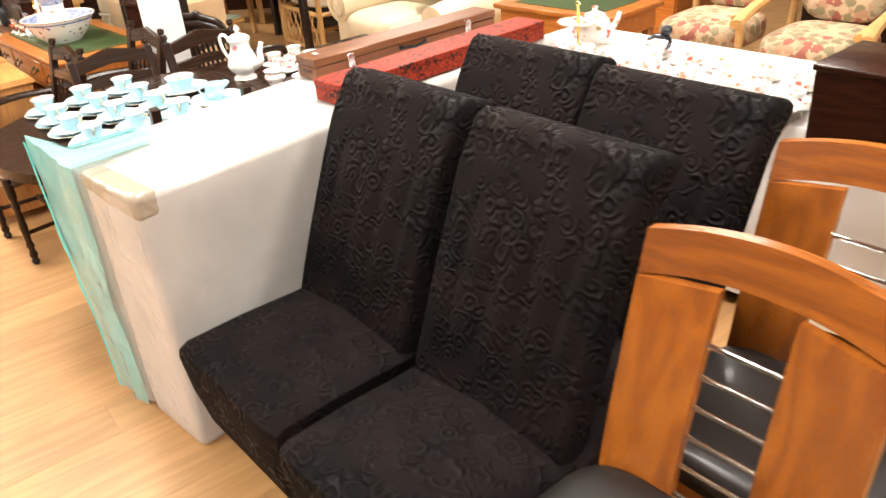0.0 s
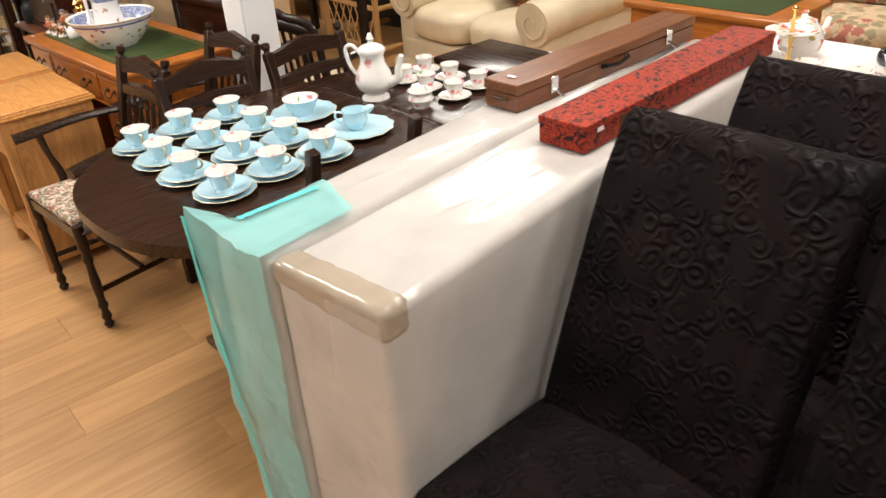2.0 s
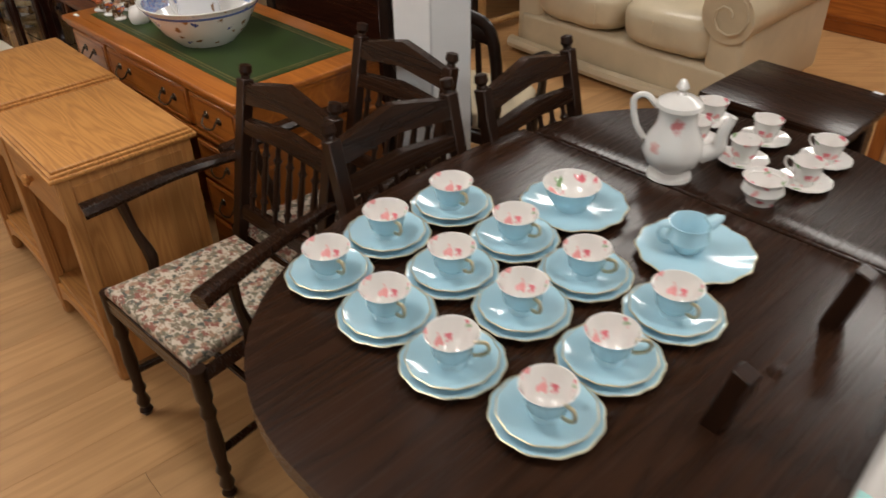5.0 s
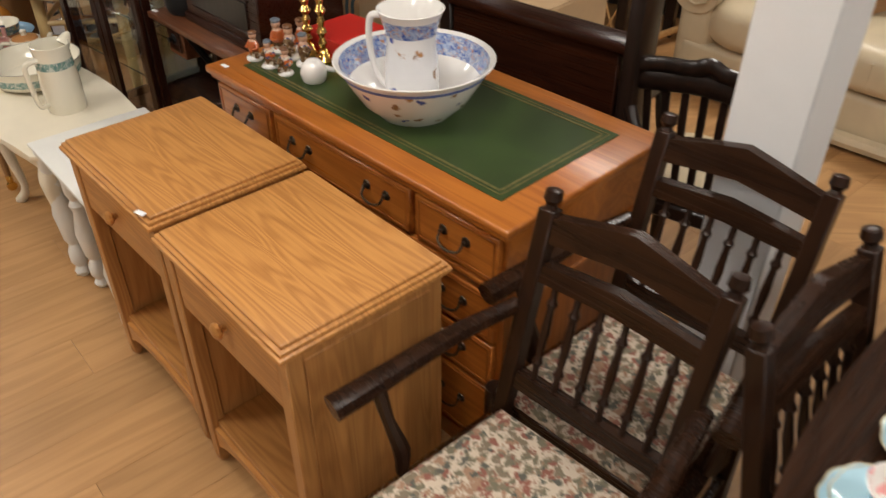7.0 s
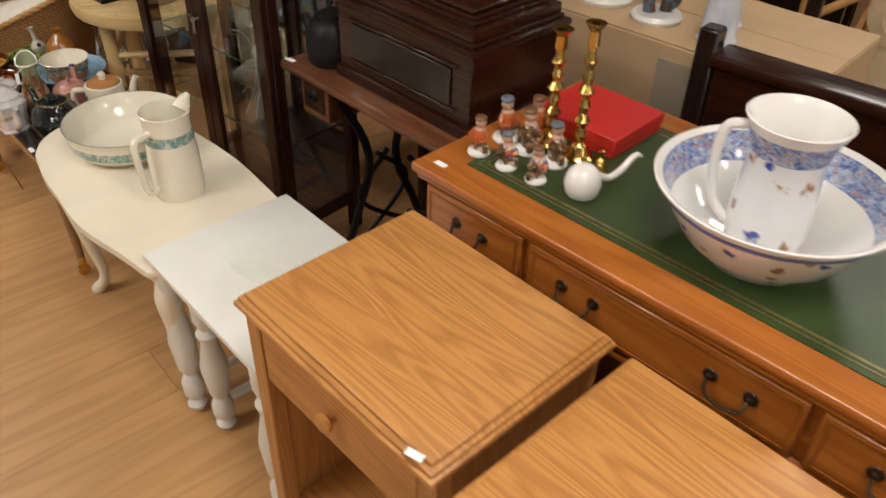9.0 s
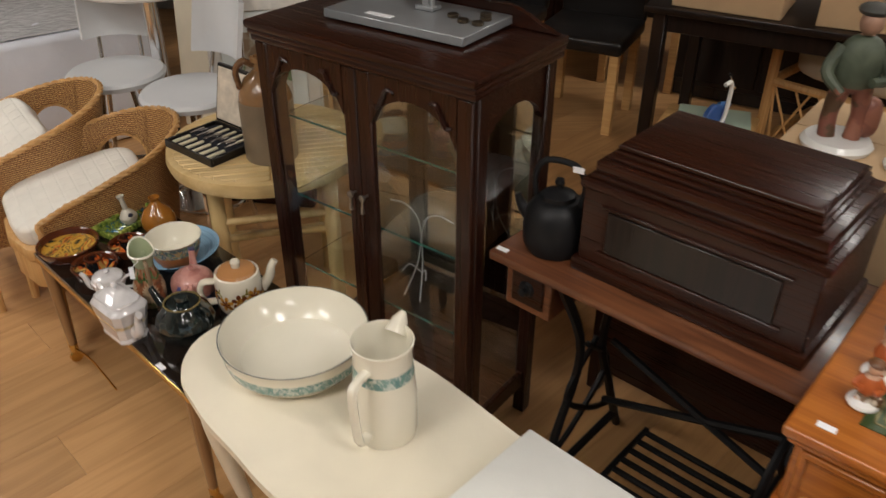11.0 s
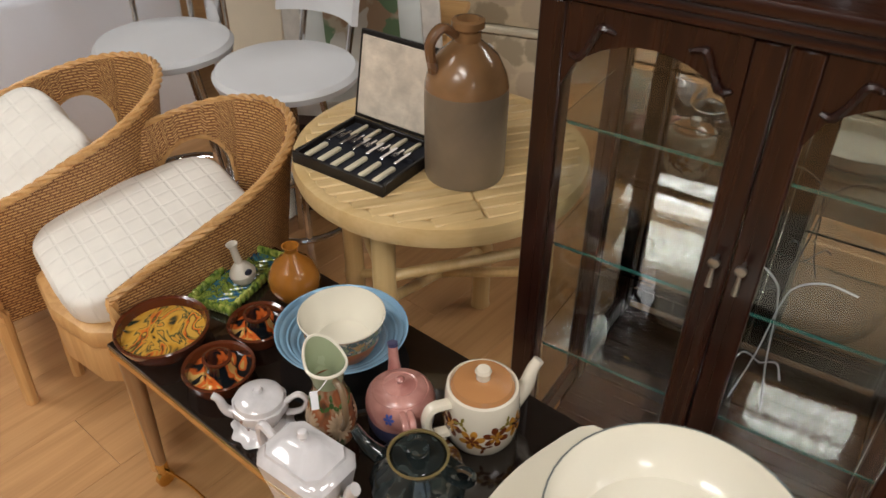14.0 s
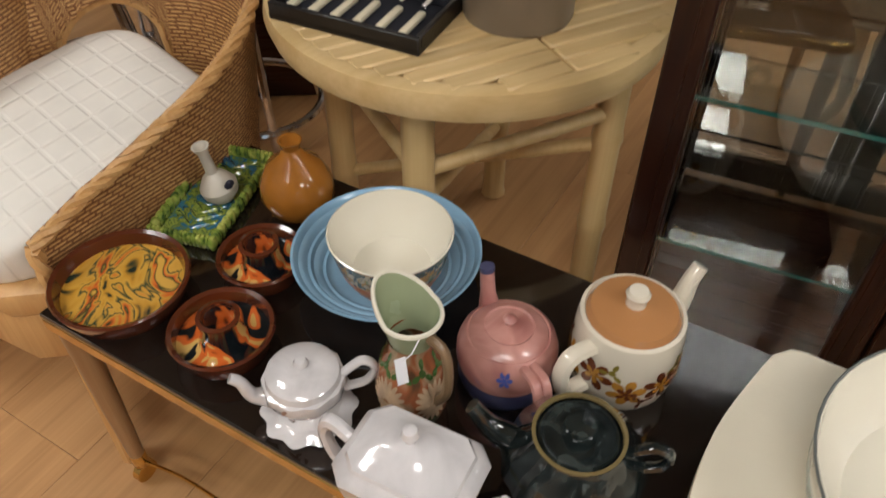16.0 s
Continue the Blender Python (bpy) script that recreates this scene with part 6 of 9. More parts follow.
def figurine(x, y, z, yaw, h, label, seed):
    """A pottery ornament as one plain shape on its base."""
    bm = bmesh.new()
    rnd = random.Random(seed)
    lathe([(0, 0), (0.024, 0), (0.026, 0.004), (0.024, 0.009), (0.012, 0.012), (0.015, 0.03), (0.018, 0.045), (0.012, 0.06), (0.008, 0.066), (0, 0.066)], 18, bm)
    blob(0.024, 0.024, 0.026, Matrix.Translation((rnd.uniform(-0.003, 0.003), 0, 0.076)), bm, 2, 14, 8)
    blob(0.027, 0.027, 0.013, Matrix.Translation((0, 0.002, 0.085)), bm, 2, 14, 6)
    for s in (-1, 1):
        tube([(s * 0.011, 0, 0.058), (s * 0.021, -0.006, 0.042), (s * 0.01, -0.018, 0.038 + rnd.uniform(-0.006, 0.01))], 0.005, 7, bm, 1, 3)
        tube([(s * 0.007, 0, 0.03), (s * 0.009, -0.004, 0.01)], 0.006, 7, bm)
    blob(0.02, 0.016, 0.024, Matrix.Translation((rnd.choice((-1, 1)) * 0.018, -0.008, 0.02)), bm, 2.4, 10, 7)
    ob = solo("figurine", bm, FIG, pose(x, y, z, 0, 0, yaw) @ Matrix.Scale(h / 0.092, 4), label, "figurine", "painted pottery figurines")
    for m in (CHINA, FIG_COATS[seed % 3], FIG_HEAD, FIG_HATS[seed % 2]):
        ob.data.materials.append(m)
    for f in ob.data.polygons:
        q = f.center.z
        f.material_index = 1 if q < 0.0105 else 0 if q < 0.034 else 2 if q < 0.062 else 3 if q < 0.08 else 4
    return ob


for i, (fx, fy, fh) in enumerate([(-2.54, 4.56, 0.085), (-2.485, 4.51, 0.08), (-2.43, 4.465, 0.078), (-2.485, 4.62, 0.1), (-2.44, 4.575, 0.1), (-2.39, 4.53, 0.095), (-2.42, 4.64, 0.095)]):
    figurine(fx, fy, 0.768, -30 + 25 * i, fh, "small painted pottery figurine on the desk leather", i)

# ---- on the cream table ----
SAGE = pattern("sage leaf border", (0.5, 0.55, 0.5), [(0.12, 0.24, 0.23), (0.2, 0.33, 0.3), (0.16, 0.28, 0.25)], 90, 0.2, 0.4, 0.5, 0)
cb = root("wash_bowl", -3.49, 5.025, 0.4705, 0, "cream china wash bowl with a sage green border", "wash bowl")
cb.matrix_world = cb.matrix_world @ Matrix.Diagonal((1, 1, 0.86, 1))
part("body", lathe([(0, 0.006), (0.1, 0.006), (0.11, 0), (0.115, 0.005), (0.14, 0.018), (0.151, 0.036)], 48), CREAM_CHINA, cb)
part("border", lathe([(0.151, 0.036), (0.1545, 0.05), (0.156, 0.066)], 48), SAGE, cb, "sage green leaf border")
part("inside", lathe([(0.156, 0.066), (0.159, 0.094), (0.161, 0.097), (0.158, 0.098), (0.15, 0.06), (0.12, 0.026), (0, 0.014)], 48), CREAM_CHINA, cb)
part("rim_line", lathe([(0.1605, 0.0965), (0.1618, 0.0975), (0.1605, 0.0985), (0.159, 0.098)], 48), mat("grey rim line", (0.12, 0.13, 0.12), 0.3), cb)
cj = root("wash_jug", -3.285, 4.815, 0.4705, -120, "tall cream china jug with a sage green border", "jug")
cj.matrix_world = cj.matrix_world @ Matrix.Diagonal((1.04, 1.04, 1.12, 1))
part("body", lathe([(0, 0.005), (0.05, 0.005), (0.058, 0), (0.06, 0.01), (0.06, 0.09), (0.056, 0.135)], 36), CREAM_CHINA, cj)
part("border", lathe([(0.0565, 0.135), (0.0555, 0.148), (0.0548, 0.158)], 36), SAGE, cj)
part("neck", lathe([(0.0546, 0.158), (0.054, 0.18), (0.058, 0.2), (0.056, 0.201), (0.051, 0.18), (0.052, 0.1), (0, 0.02)], 36), CREAM_CHINA, cj)
part("lip", tube([(-0.045, 0, 0.185), (-0.062, 0, 0.203), (-0.074, 0, 0.212)], [0.022, 0.015, 0.006], 10), CREAM_CHINA, cj)
part("handle", tube([(0.052, 0, 0.165), (0.085, 0, 0.165), (0.098, 0, 0.15), (0.094, 0, 0.08), (0.085, 0, 0.035), (0.058, 0, 0.03)], 0.0075, 8, None, 1.3, 4), CREAM_CHINA, cj)

# ---- on the glass trolley ----
TZ = 0.4005
SLIP_A = swirl("marbled slip glaze", [(0.33, (0.012, 0.03, 0.02)), (0.39, (0.5, 0.26, 0.03)), (0.47, (0.58, 0.33, 0.05)), (0.5, (0.02, 0.05, 0.03)), (0.525, (0.55, 0.3, 0.045)), (0.58, (0.6, 0.13, 0.02)), (0.62, (0.03, 0.05, 0.02)), (0.68, (0.58, 0.34, 0.06))], 12, 0.1, 0.7, 2.6)
SLIP_B = swirl("black orange slip glaze", [(0.46, (0.007, 0.01, 0.012)), (0.49, (0.62, 0.13, 0.02)), (0.535, (0.62, 0.15, 0.03)), (0.55, (0.64, 0.4, 0.11)), (0.62, (0.62, 0.4, 0.13)), (0.64, (0.007, 0.01, 0.012))], 15, 0.1, 0.7, 1.2)
TERRA = mat("dark treacle glaze", (0.09, 0.022, 0.008), 0.15, coat=0.5, vary=0.3)


def slip_dish(x, y, r, h, glaze, hole, label):
    c = root("slipware_dish", x, y, TZ, 30, label, "dish", "slipware dishes")
    part("wall", lathe([(0, 0.003), (r * 0.8, 0.003), (r * 0.84, 0), (r * 0.96, h * 0.6), (r, h - 0.003), (r - 0.002, h), (r - 0.007, h - 0.003), (r * 0.86, h * 0.4)], 40), TERRA, c)
    part("inside", lathe([(r * 0.93, h - 0.004), (r * 0.86, h * 0.42), (r * 0.5, h * 0.28), (0, h * 0.25)], 40), glaze, c, "marbled inside")
    if hole:
        part("candle_holder", lathe([(0.03, h * 0.25), (0.024, h * 0.7), (0.022, h + 0.012), (0.024, h + 0.016), (0.019, h + 0.016), (0.018, h * 0.5), (0, h * 0.45)], 22), glaze, c)
        part("holder_rim", lathe([(0.0245, h + 0.013), (0.025, h + 0.017), (0.02, h + 0.0185), (0.0185, h + 0.013)], 22), TERRA, c)


slip_dish(-4.217, 5.584, 0.084, 0.034, SLIP_A, False, "round marbled yellow slipware dish with a dark rim")
slip_dish(-4.049, 5.585, 0.056, 0.03, SLIP_B, True, "round slipware candle dish in black and orange")
slip_dish(-4.104, 5.476, 0.062, 0.032, SLIP_B, True, "round slipware candle dish in black and orange")

REEF = swirl("green blue pressed glaze", [(0.3, (0.02, 0.06, 0.12)), (0.42, (0.03, 0.14, 0.22)), (0.5, (0.1, 0.16, 0.03)), (0.6, (0.25, 0.32, 0.05)), (0.7, (0.02, 0.06, 0.03))], 60, 0.15, 0.5, 1.0, 0.8)
REEF_RIM = swirl("yellow green pressed glaze", [(0.3, (0.03, 0.07, 0.02)), (0.5, (0.2, 0.27, 0.04)), (0.68, (0.4, 0.42, 0.1))], 70, 0.15, 0.5, 0.6, 0.8)
ty = root("ceramic_tray", -4.101, 5.739, TZ, 60, "oblong ceramic tray pressed with green and blue glaze", "tray")
part("base", box(0.185, 0.08, 0.007, 0, 0, 0, 0.003, None, None, 2), REEF, ty)
e = bmesh.new()
for i in range(56):
    q = i / 56 * 4
    k, f = int(q), q - int(q)
    a = [(-0.092, -0.045), (0.092, -0.045), (0.092, 0.045), (-0.092, 0.045)]
    (ax, ay), (bx_, by_) = a[k], a[(k + 1) % 4]
    blob(0.016 if k % 2 == 0 else 0.012, 0.012 if k % 2 == 0 else 0.008, 0.022, Matrix.Translation((ax + (bx_ - ax) * f, ay + (by_ - ay) * f, 0.0112)), e, 2.6, 12, 6)
part("rim", e, REEF_RIM, ty, "scalloped yellow-green rim")
lf = bmesh.new()
for i in range(9):
    for sd in (-1, 1):
        tube([(-0.07 + i * 0.0165, 0, 0.0075), (-0.062 + i * 0.0165, sd * 0.014, 0.0095), (-0.05 + i * 0.0165, sd * 0.028, 0.0078)], [0.002, 0.004, 0.0015], 6, lf, 1.5)
part("leaf_relief", lf, REEF, ty, "raised leaf pattern")
bv = root("bud_vase", -4.088, 5.727, TZ + 0.0095, 0, "small off-white pottery bud vase", "vase")
part("body", lathe([(0, 0), (0.014, 0), (0.024, 0.012), (0.026, 0.024), (0.018, 0.038), (0.008, 0.048), (0.007, 0.08), (0.012, 0.092), (0.01, 0.092), (0.005, 0.075), (0, 0.05)], 20, None, pose(0, 0, 0, 0, -9, 0)), mat("oatmeal glaze", (0.5, 0.46, 0.38), 0.4, vary=0.1), bv)
fb = bmesh.new()
for a in range(5):
    blob(0.016, 0.005, 0.008, pose(0.012, -0.02, 0.037, 20, a * 72 + 20, 30), fb, 2, 10, 6)
part("flower", fb, mat("black blue petals", (0.012, 0.014, 0.03), 0.3), bv, "small black moulded flower")
vs = root("pottery_vase", -3.989, 5.688, TZ, 0, "round ochre glazed pottery vase with a narrow neck", "vase")
part("body", lathe([(0, 0), (0.03, 0), (0.042, 0.012), (0.05, 0.034), (0.048, 0.054), (0.036, 0.078), (0.016, 0.096), (0.012, 0.106), (0.016, 0.118), (0.013, 0.118), (0.01, 0.104), (0, 0.09)], 32), mat("ochre honey glaze", (0.34, 0.13, 0.018), 0.16, coat=0.5, vary=0.25, scale=12), vs)

bb = root("fruit_bowl", -3.898, 5.538, TZ, 0, "wide pale blue ribbed pottery bowl", "bowl")
bb.matrix_world = bb.matrix_world @ Matrix.Diagonal((0.97, 0.97, 0.95, 1))
bp = [(0, 0.005), (0.06, 0.005), (0.066, 0), (0.072, 0.006)] + [(0.072 + 0.048 * t + 0.001 * math.sin(t * 40), 0.008 + 0.038 * t) for t in np.linspace(0.1, 1, 10)]
part("body", lathe([(float(a), float(b)) for a, b in bp] + [(0.121, 0.048), (0.118, 0.048)] + [(float(0.118 - 0.05 * t), float(0.046 - 0.035 * t + 0.0015 * math.sin(t * 34))) for t in np.linspace(0.05, 1, 14)] + [(0, 0.01)], 48), mat("pale blue glaze", (0.23, 0.4, 0.55), 0.2, coat=0.4, vary=0.12, scale=10), bb)
ib = root("mixing_bowl", -3.895, 5.522, TZ + 0.0108, 0, "white bowl with a flowered blue band and terracotta foot", "bowl")
ib.matrix_world = ib.matrix_world @ Matrix.Diagonal((0.95, 0.95, 1.16, 1))
part("foot", lathe([(0, 0.004), (0.046, 0.004), (0.05, 0), (0.058, 0.01), (0.067, 0.026), (0.0695, 0.034)], 40), mat("orange terracotta glaze", (0.42, 0.13, 0.03), 0.3, vary=0.15), ib)
part("band", lathe([(0.0698, 0.034), (0.074, 0.048), (0.077, 0.064)], 48), pattern("flower band", (0.1, 0.13, 0.15), [(0.5, 0.42, 0.3), (0.25, 0.28, 0.16), (0.42, 0.25, 0.1), (0.1, 0.12, 0.1)], 95, 0.25, 0.3, 0.55, 0), ib)
part("rim_line", lathe([(0.0768, 0.063), (0.0785, 0.0655), (0.0793, 0.067), (0.0775, 0.066)], 48), mat("tan rim glaze", (0.36, 0.2, 0.08), 0.3), ib)
part("inside", lathe([(0.077, 0.064), (0.0795, 0.067), (0.0775, 0.068), (0.07, 0.045), (0.05, 0.018), (0, 0.012)], 40), CREAM_CHINA, ib)


def teapot(name, x, y, yaw, prof, lid, knob, spout, handle, material, lid_mat, label, n=32, hr=0.006, lobes=0, ripple=0.0):
    c = root(name, x, y, TZ, yaw, label, "teapot", "teapots on the glass table")
    part("body", lathe(prof, n, None, None, ripple, lobes), material, c)
    l = part("lid", lathe(lid, n), lid_mat, c)
    part("knob", lathe(knob, 16), POT_CREAM if lid_mat is TAN_LID else lid_mat, l)
    side = POT_CREAM if lid_mat is TAN_LID else material
    part("spout", tube(spout[0], spout[1], 10, None, 1, 5), side, c)
    part("handle", tube(handle, hr, 8, None, 1.3, 5), side, c)
    return c


POT_CREAM = mat("cream pottery glaze", (0.68, 0.62, 0.5), 0.14, coat=0.5, vary=0.04, bump=0)
TAN_LID = mat("caramel glaze", (0.42, 0.2, 0.075), 0.15, coat=0.5, vary=0.08, bump=0)
bt = teapot("teapot", -3.68, 5.322, 20, [(0, 0.004), (0.045, 0.004), (0.05, 0), (0.056, 0.012), (0.06, 0.04), (0.058, 0.075)], [(0.05, 0.103), (0.045, 0.112), (0.02, 0.119), (0, 0.12)],
            [(0.011, 0.117), (0.011, 0.127), (0.013, 0.133), (0.01, 0.138), (0, 0.139)], ([(0.055, 0, 0.045), (0.078, 0, 0.07), (0.087, 0, 0.1), (0.098, 0, 0.116)], [0.017, 0.013, 0.01, 0.009]),
            [(-0.056, 0, 0.088), (-0.085, 0, 0.09), (-0.094, 0, 0.065), (-0.085, 0, 0.035), (-0.058, 0, 0.028)], POT_CREAM, TAN_LID, "cream pottery teapot with brown flowers and a caramel lid", 32, 0.008)
part("shoulder", lathe([(0.058, 0.075), (0.057, 0.096), (0.055, 0.105), (0.051, 0.107), (0.049, 0.104)], 32), POT_CREAM, bt)


def petals(name, profile, a0, z0, size, n, material, parent, stretch=1.0, turn=0.0):
    """A printed flower on a turned body: thin petals that follow its curve, with a centre."""
    zs, rs = [z for r, z in profile], [r for r, z in profile]
    bm = bmesh.new()
    for k in range(n + 1):
        q = 2 * math.pi * k / n + turn
        off, la, lb = (0, size * 0.28, size * 0.28) if k == n else (size * 0.62, size * 0.38, size * 0.26 * stretch)
        vs = []
        for j in range(10):
            t = 2 * math.pi * j / 10
            du, dv = off + la * math.cos(t), lb * math.sin(t)
            x, z = du * math.cos(q) - dv * math.sin(q), z0 + du * math.sin(q) + dv * math.cos(q)
            r = float(np.interp(z, zs, rs)) + 0.0006
            a = a0 + x / r
            vs.append(bm.verts.new((r * math.cos(a), r * math.sin(a), z)))
        bm.faces.new(vs)
    return part(name, bm, material, parent)


POT_WALL = [(0.056, 0.012), (0.06, 0.04), (0.058, 0.075), (0.057, 0.096)]
BROWN_PRINT = mat("brown print", (0.13, 0.035, 0.012), 0.2, coat=0.4, vary=0.2, scale=40)
OCHRE_PRINT = mat("ochre print", (0.42, 0.2, 0.03), 0.2, coat=0.4, vary=0.2, scale=40)
OLIVE_PRINT = mat("olive print", (0.2, 0.16, 0.03), 0.2, coat=0.4, vary=0.2, scale=40)
for i in range(10):
    a = radians(36 * i + 12)
    petals("flower", POT_WALL, a, 0.05 + 0.007 * (i % 3 - 1), 0.022, 6, BROWN_PRINT if i % 2 else OCHRE_PRINT, bt, 1.0, i * 0.4)
    petals("flower_centre", [(r + 0.0005, z) for r, z in POT_WALL], a, 0.05 + 0.007 * (i % 3 - 1), 0.012, 5, OCHRE_PRINT if i % 2 else BROWN_PRINT, bt)
    petals("leaf", POT_WALL, a + radians(18), 0.028 + 0.042 * (i % 2), 0.015, 3, OLIVE_PRINT if i % 3 else BROWN_PRINT, bt, 0.7, i * 1.1)
PINK = swirl("pink blue studio glaze", [(0.3, (0.33, 0.13, 0.11)), (0.5, (0.5, 0.25, 0.21)), (0.66, (0.4, 0.16, 0.14)), (0.78, (0.14, 0.13, 0.24))], 16, 0.28, 0.25, 1.0)
pk = teapot("teapot", -3.804, 5.352, 98, [(0.0535, 0.026), (0.057, 0.038), (0.0565, 0.05), (0.053, 0.06), (0.046, 0.067), (0.044, 0.067)], [(0.045, 0.066), (0.04, 0.071), (0.028, 0.0755), (0.026, 0.0745), (0.018, 0.077), (0, 0.079)],
            [(0.005, 0.078), (0.005, 0.081), (0.008, 0.085), (0.005, 0.088), (0, 0.089)], ([(0.046, 0, 0.052), (0.054, 0, 0.075), (0.06, 0, 0.104)], [0.014, 0.009, 0.008]),
            [(-0.048, 0.006, 0.062), (-0.074, 0.006, 0.066), (-0.083, 0.006, 0.045), (-0.07, 0.006, 0.012)], PINK, PINK, "pink and blue studio pottery teapot", 32, 0.0045)
part("handle", tube([(-0.048, -0.005, 0.062), (-0.074, -0.005, 0.066), (-0.083, -0.005, 0.045), (-0.07, -0.005, 0.012)], 0.0045, 8, None, 1.3, 5), PINK, pk)
pk.matrix_world = pk.matrix_world @ Matrix.Diagonal((0.97, 0.97, 1.14, 1))
SLATE = mat("slate blue glaze", (0.05, 0.055, 0.12), 0.3, vary=0.2)
part("foot", lathe([(0, 0.003), (0.046, 0.003), (0.05, 0), (0.0545, 0.012), (0.0537, 0.026)], 32), SLATE, pk, "slate blue foot")
petals("blue_spot", [(0.0575, 0.038), (0.057, 0.05), (0.0535, 0.06), (0.0465, 0.067)], radians(150), 0.054, 0.009, 6, mat("cobalt spot", (0.06, 0.09, 0.32), 0.3), pk)
part("spout_rim", tube([(0.0592, 0, 0.1), (0.0602, 0, 0.1055)], [0.0086, 0.0086], 12), SLATE, pk)
DARKGREEN = swirl("dark green drip glaze", [(0.3, (0.004, 0.006, 0.006)), (0.5, (0.011, 0.016, 0.016)), (0.64, (0.035, 0.045, 0.042)), (0.8, (0.008, 0.012, 0.012))], 34, 0.07, 0.9, 1.5, 0.35)
gp_ = teapot("teapot", -3.786, 5.205, 150, [(0, 0.004), (0.05, 0.004), (0.054, 0), (0.063, 0.012), (0.074, 0.034), (0.066, 0.054), (0.05, 0.066), (0.046, 0.072), (0.042, 0.072)], [(0.043, 0.069), (0.038, 0.073), (0.034, 0.0725), (0.012, 0.075), (0, 0.075)],
       [(0.013, 0.074), (0.018, 0.079), (0.016, 0.085), (0.006, 0.087), (0, 0.0865)], ([(0.06, 0, 0.045), (0.088, 0, 0.056), (0.108, 0, 0.076)], [0.014, 0.011, 0.008]),
       [(-0.052, 0, 0.064), (-0.072, 0, 0.075), (-0.088, 0, 0.07), (-0.084, 0, 0.056), (-0.066, 0, 0.048)], DARKGREEN, DARKGREEN, "dark green drip-glazed studio teapot", 56, 0.0045, 14, 0.02)
gp_.matrix_world = gp_.matrix_world @ Matrix.Diagonal((0.94, 0.94, 1.36, 1))
part("rim_line", lathe([(0.0462, 0.071), (0.0468, 0.0735), (0.043, 0.0738), (0.042, 0.0715)], 40), mat("rust rim glaze", (0.16, 0.12, 0.05), 0.25, coat=0.4), gp_)
LUSTRE = mat("pearl lustre china", (0.62, 0.6, 0.6), 0.1, coat=0.9, vary=0.16, scale=22, bump=0.2, bscale=45, dist=0.003)


def eight_sided(rings, bm=None):
    """A long body with cut corners from rings of half length, half width, cut and height."""
    bm = bm or bmesh.new()
    rows = []
    for a, b, c, z in rings:
        rows.append([bm.verts.new((x, y, z)) for x, y in ((a, b - c), (a - c, b), (c - a, b), (-a, b - c), (-a, c - b), (c - a, -b), (a - c, -b), (a, c - b))])
    for p, q in zip(rows, rows[1:]):
        for k in range(8):
            bm.faces.new((p[k], p[(k + 1) % 8], q[(k + 1) % 8], q[k]))
    bm.faces.new(rows[0][::-1])
    bm.faces.new(rows[-1])
    return bm


hx = root("teapot", -3.941, 5.217, TZ, -42, "eight-sided pearl lustre china teapot with a gilt band", "teapot", "teapots on the glass table")
hx.matrix_world = hx.matrix_world @ Matrix.Diagonal((0.92, 0.92, 1.48, 1))
wall = [(0.056, 0.04, 0.014, 0.0), (0.057, 0.041, 0.014, 0.004), (0.054, 0.039, 0.013, 0.008), (0.062, 0.045, 0.015, 0.034), (0.069, 0.051, 0.017, 0.058)]
part("body", eight_sided(wall + [(0.07, 0.052, 0.018, 0.061), (0.066, 0.048, 0.017, 0.066), (0.055, 0.039, 0.015, 0.07)]), LUSTRE, hx)
hl = part("lid", eight_sided([(0.056, 0.04, 0.015, 0.0695), (0.058, 0.042, 0.015, 0.071), (0.056, 0.04, 0.015, 0.074), (0.05, 0.035, 0.013, 0.0745), (0.026, 0.017, 0.007, 0.087), (0.01, 0.008, 0.003, 0.0885)]), LUSTRE, hx)
part("knob", lathe([(0.005, 0.088), (0.005, 0.091), (0.009, 0.095), (0.007, 0.1), (0, 0.102)], 14), LUSTRE, hl)
part("gilt_band", eight_sided([(0.0615, 0.0447, 0.015, 0.032), (0.0635, 0.0466, 0.0154, 0.0385)]), GILT, hx, "worn gilt band")
part("spout", tube([(0.056, 0, 0.018), (0.082, 0, 0.03), (0.088, 0, 0.052), (0.1, 0, 0.066)], [0.015, 0.013, 0.01, 0.0085], 10, None, 1, 5), LUSTRE, hx)
part("handle", tube([(-0.064, 0, 0.058), (-0.092, 0, 0.068), (-0.102, 0, 0.052), (-0.09, 0, 0.028), (-0.06, 0, 0.022)], 0.0065, 8, None, 1.2, 5), LUSTRE, hx)
wp = teapot("teapot", -4.022, 5.362, 172, [(0.04, 0.011), (0.03, 0.018), (0.038, 0.03), (0.0475, 0.048), (0.046, 0.058), (0.041, 0.06)], [(0.043, 0.059), (0.041, 0.067), (0.034, 0.072), (0.012, 0.077), (0, 0.077)],
       [(0.004, 0.076), (0.009, 0.08), (0.006, 0.085), (0, 0.086)], ([(0.038, 0, 0.028), (0.06, 0, 0.035), (0.07, 0, 0.058), (0.08, 0, 0.066)], [0.012, 0.009, 0.007, 0.006]),
       [(-0.042, 0, 0.056), (-0.066, 0, 0.075), (-0.08, 0, 0.064), (-0.07, 0, 0.042), (-0.044, 0, 0.034)], LUSTRE, LUSTRE, "small white china teapot on a scalloped foot", 40, 0.0045, 10, 0.03)
wp.matrix_world = wp.matrix_world @ Matrix.Diagonal((0.92, 0.92, 1.02, 1))
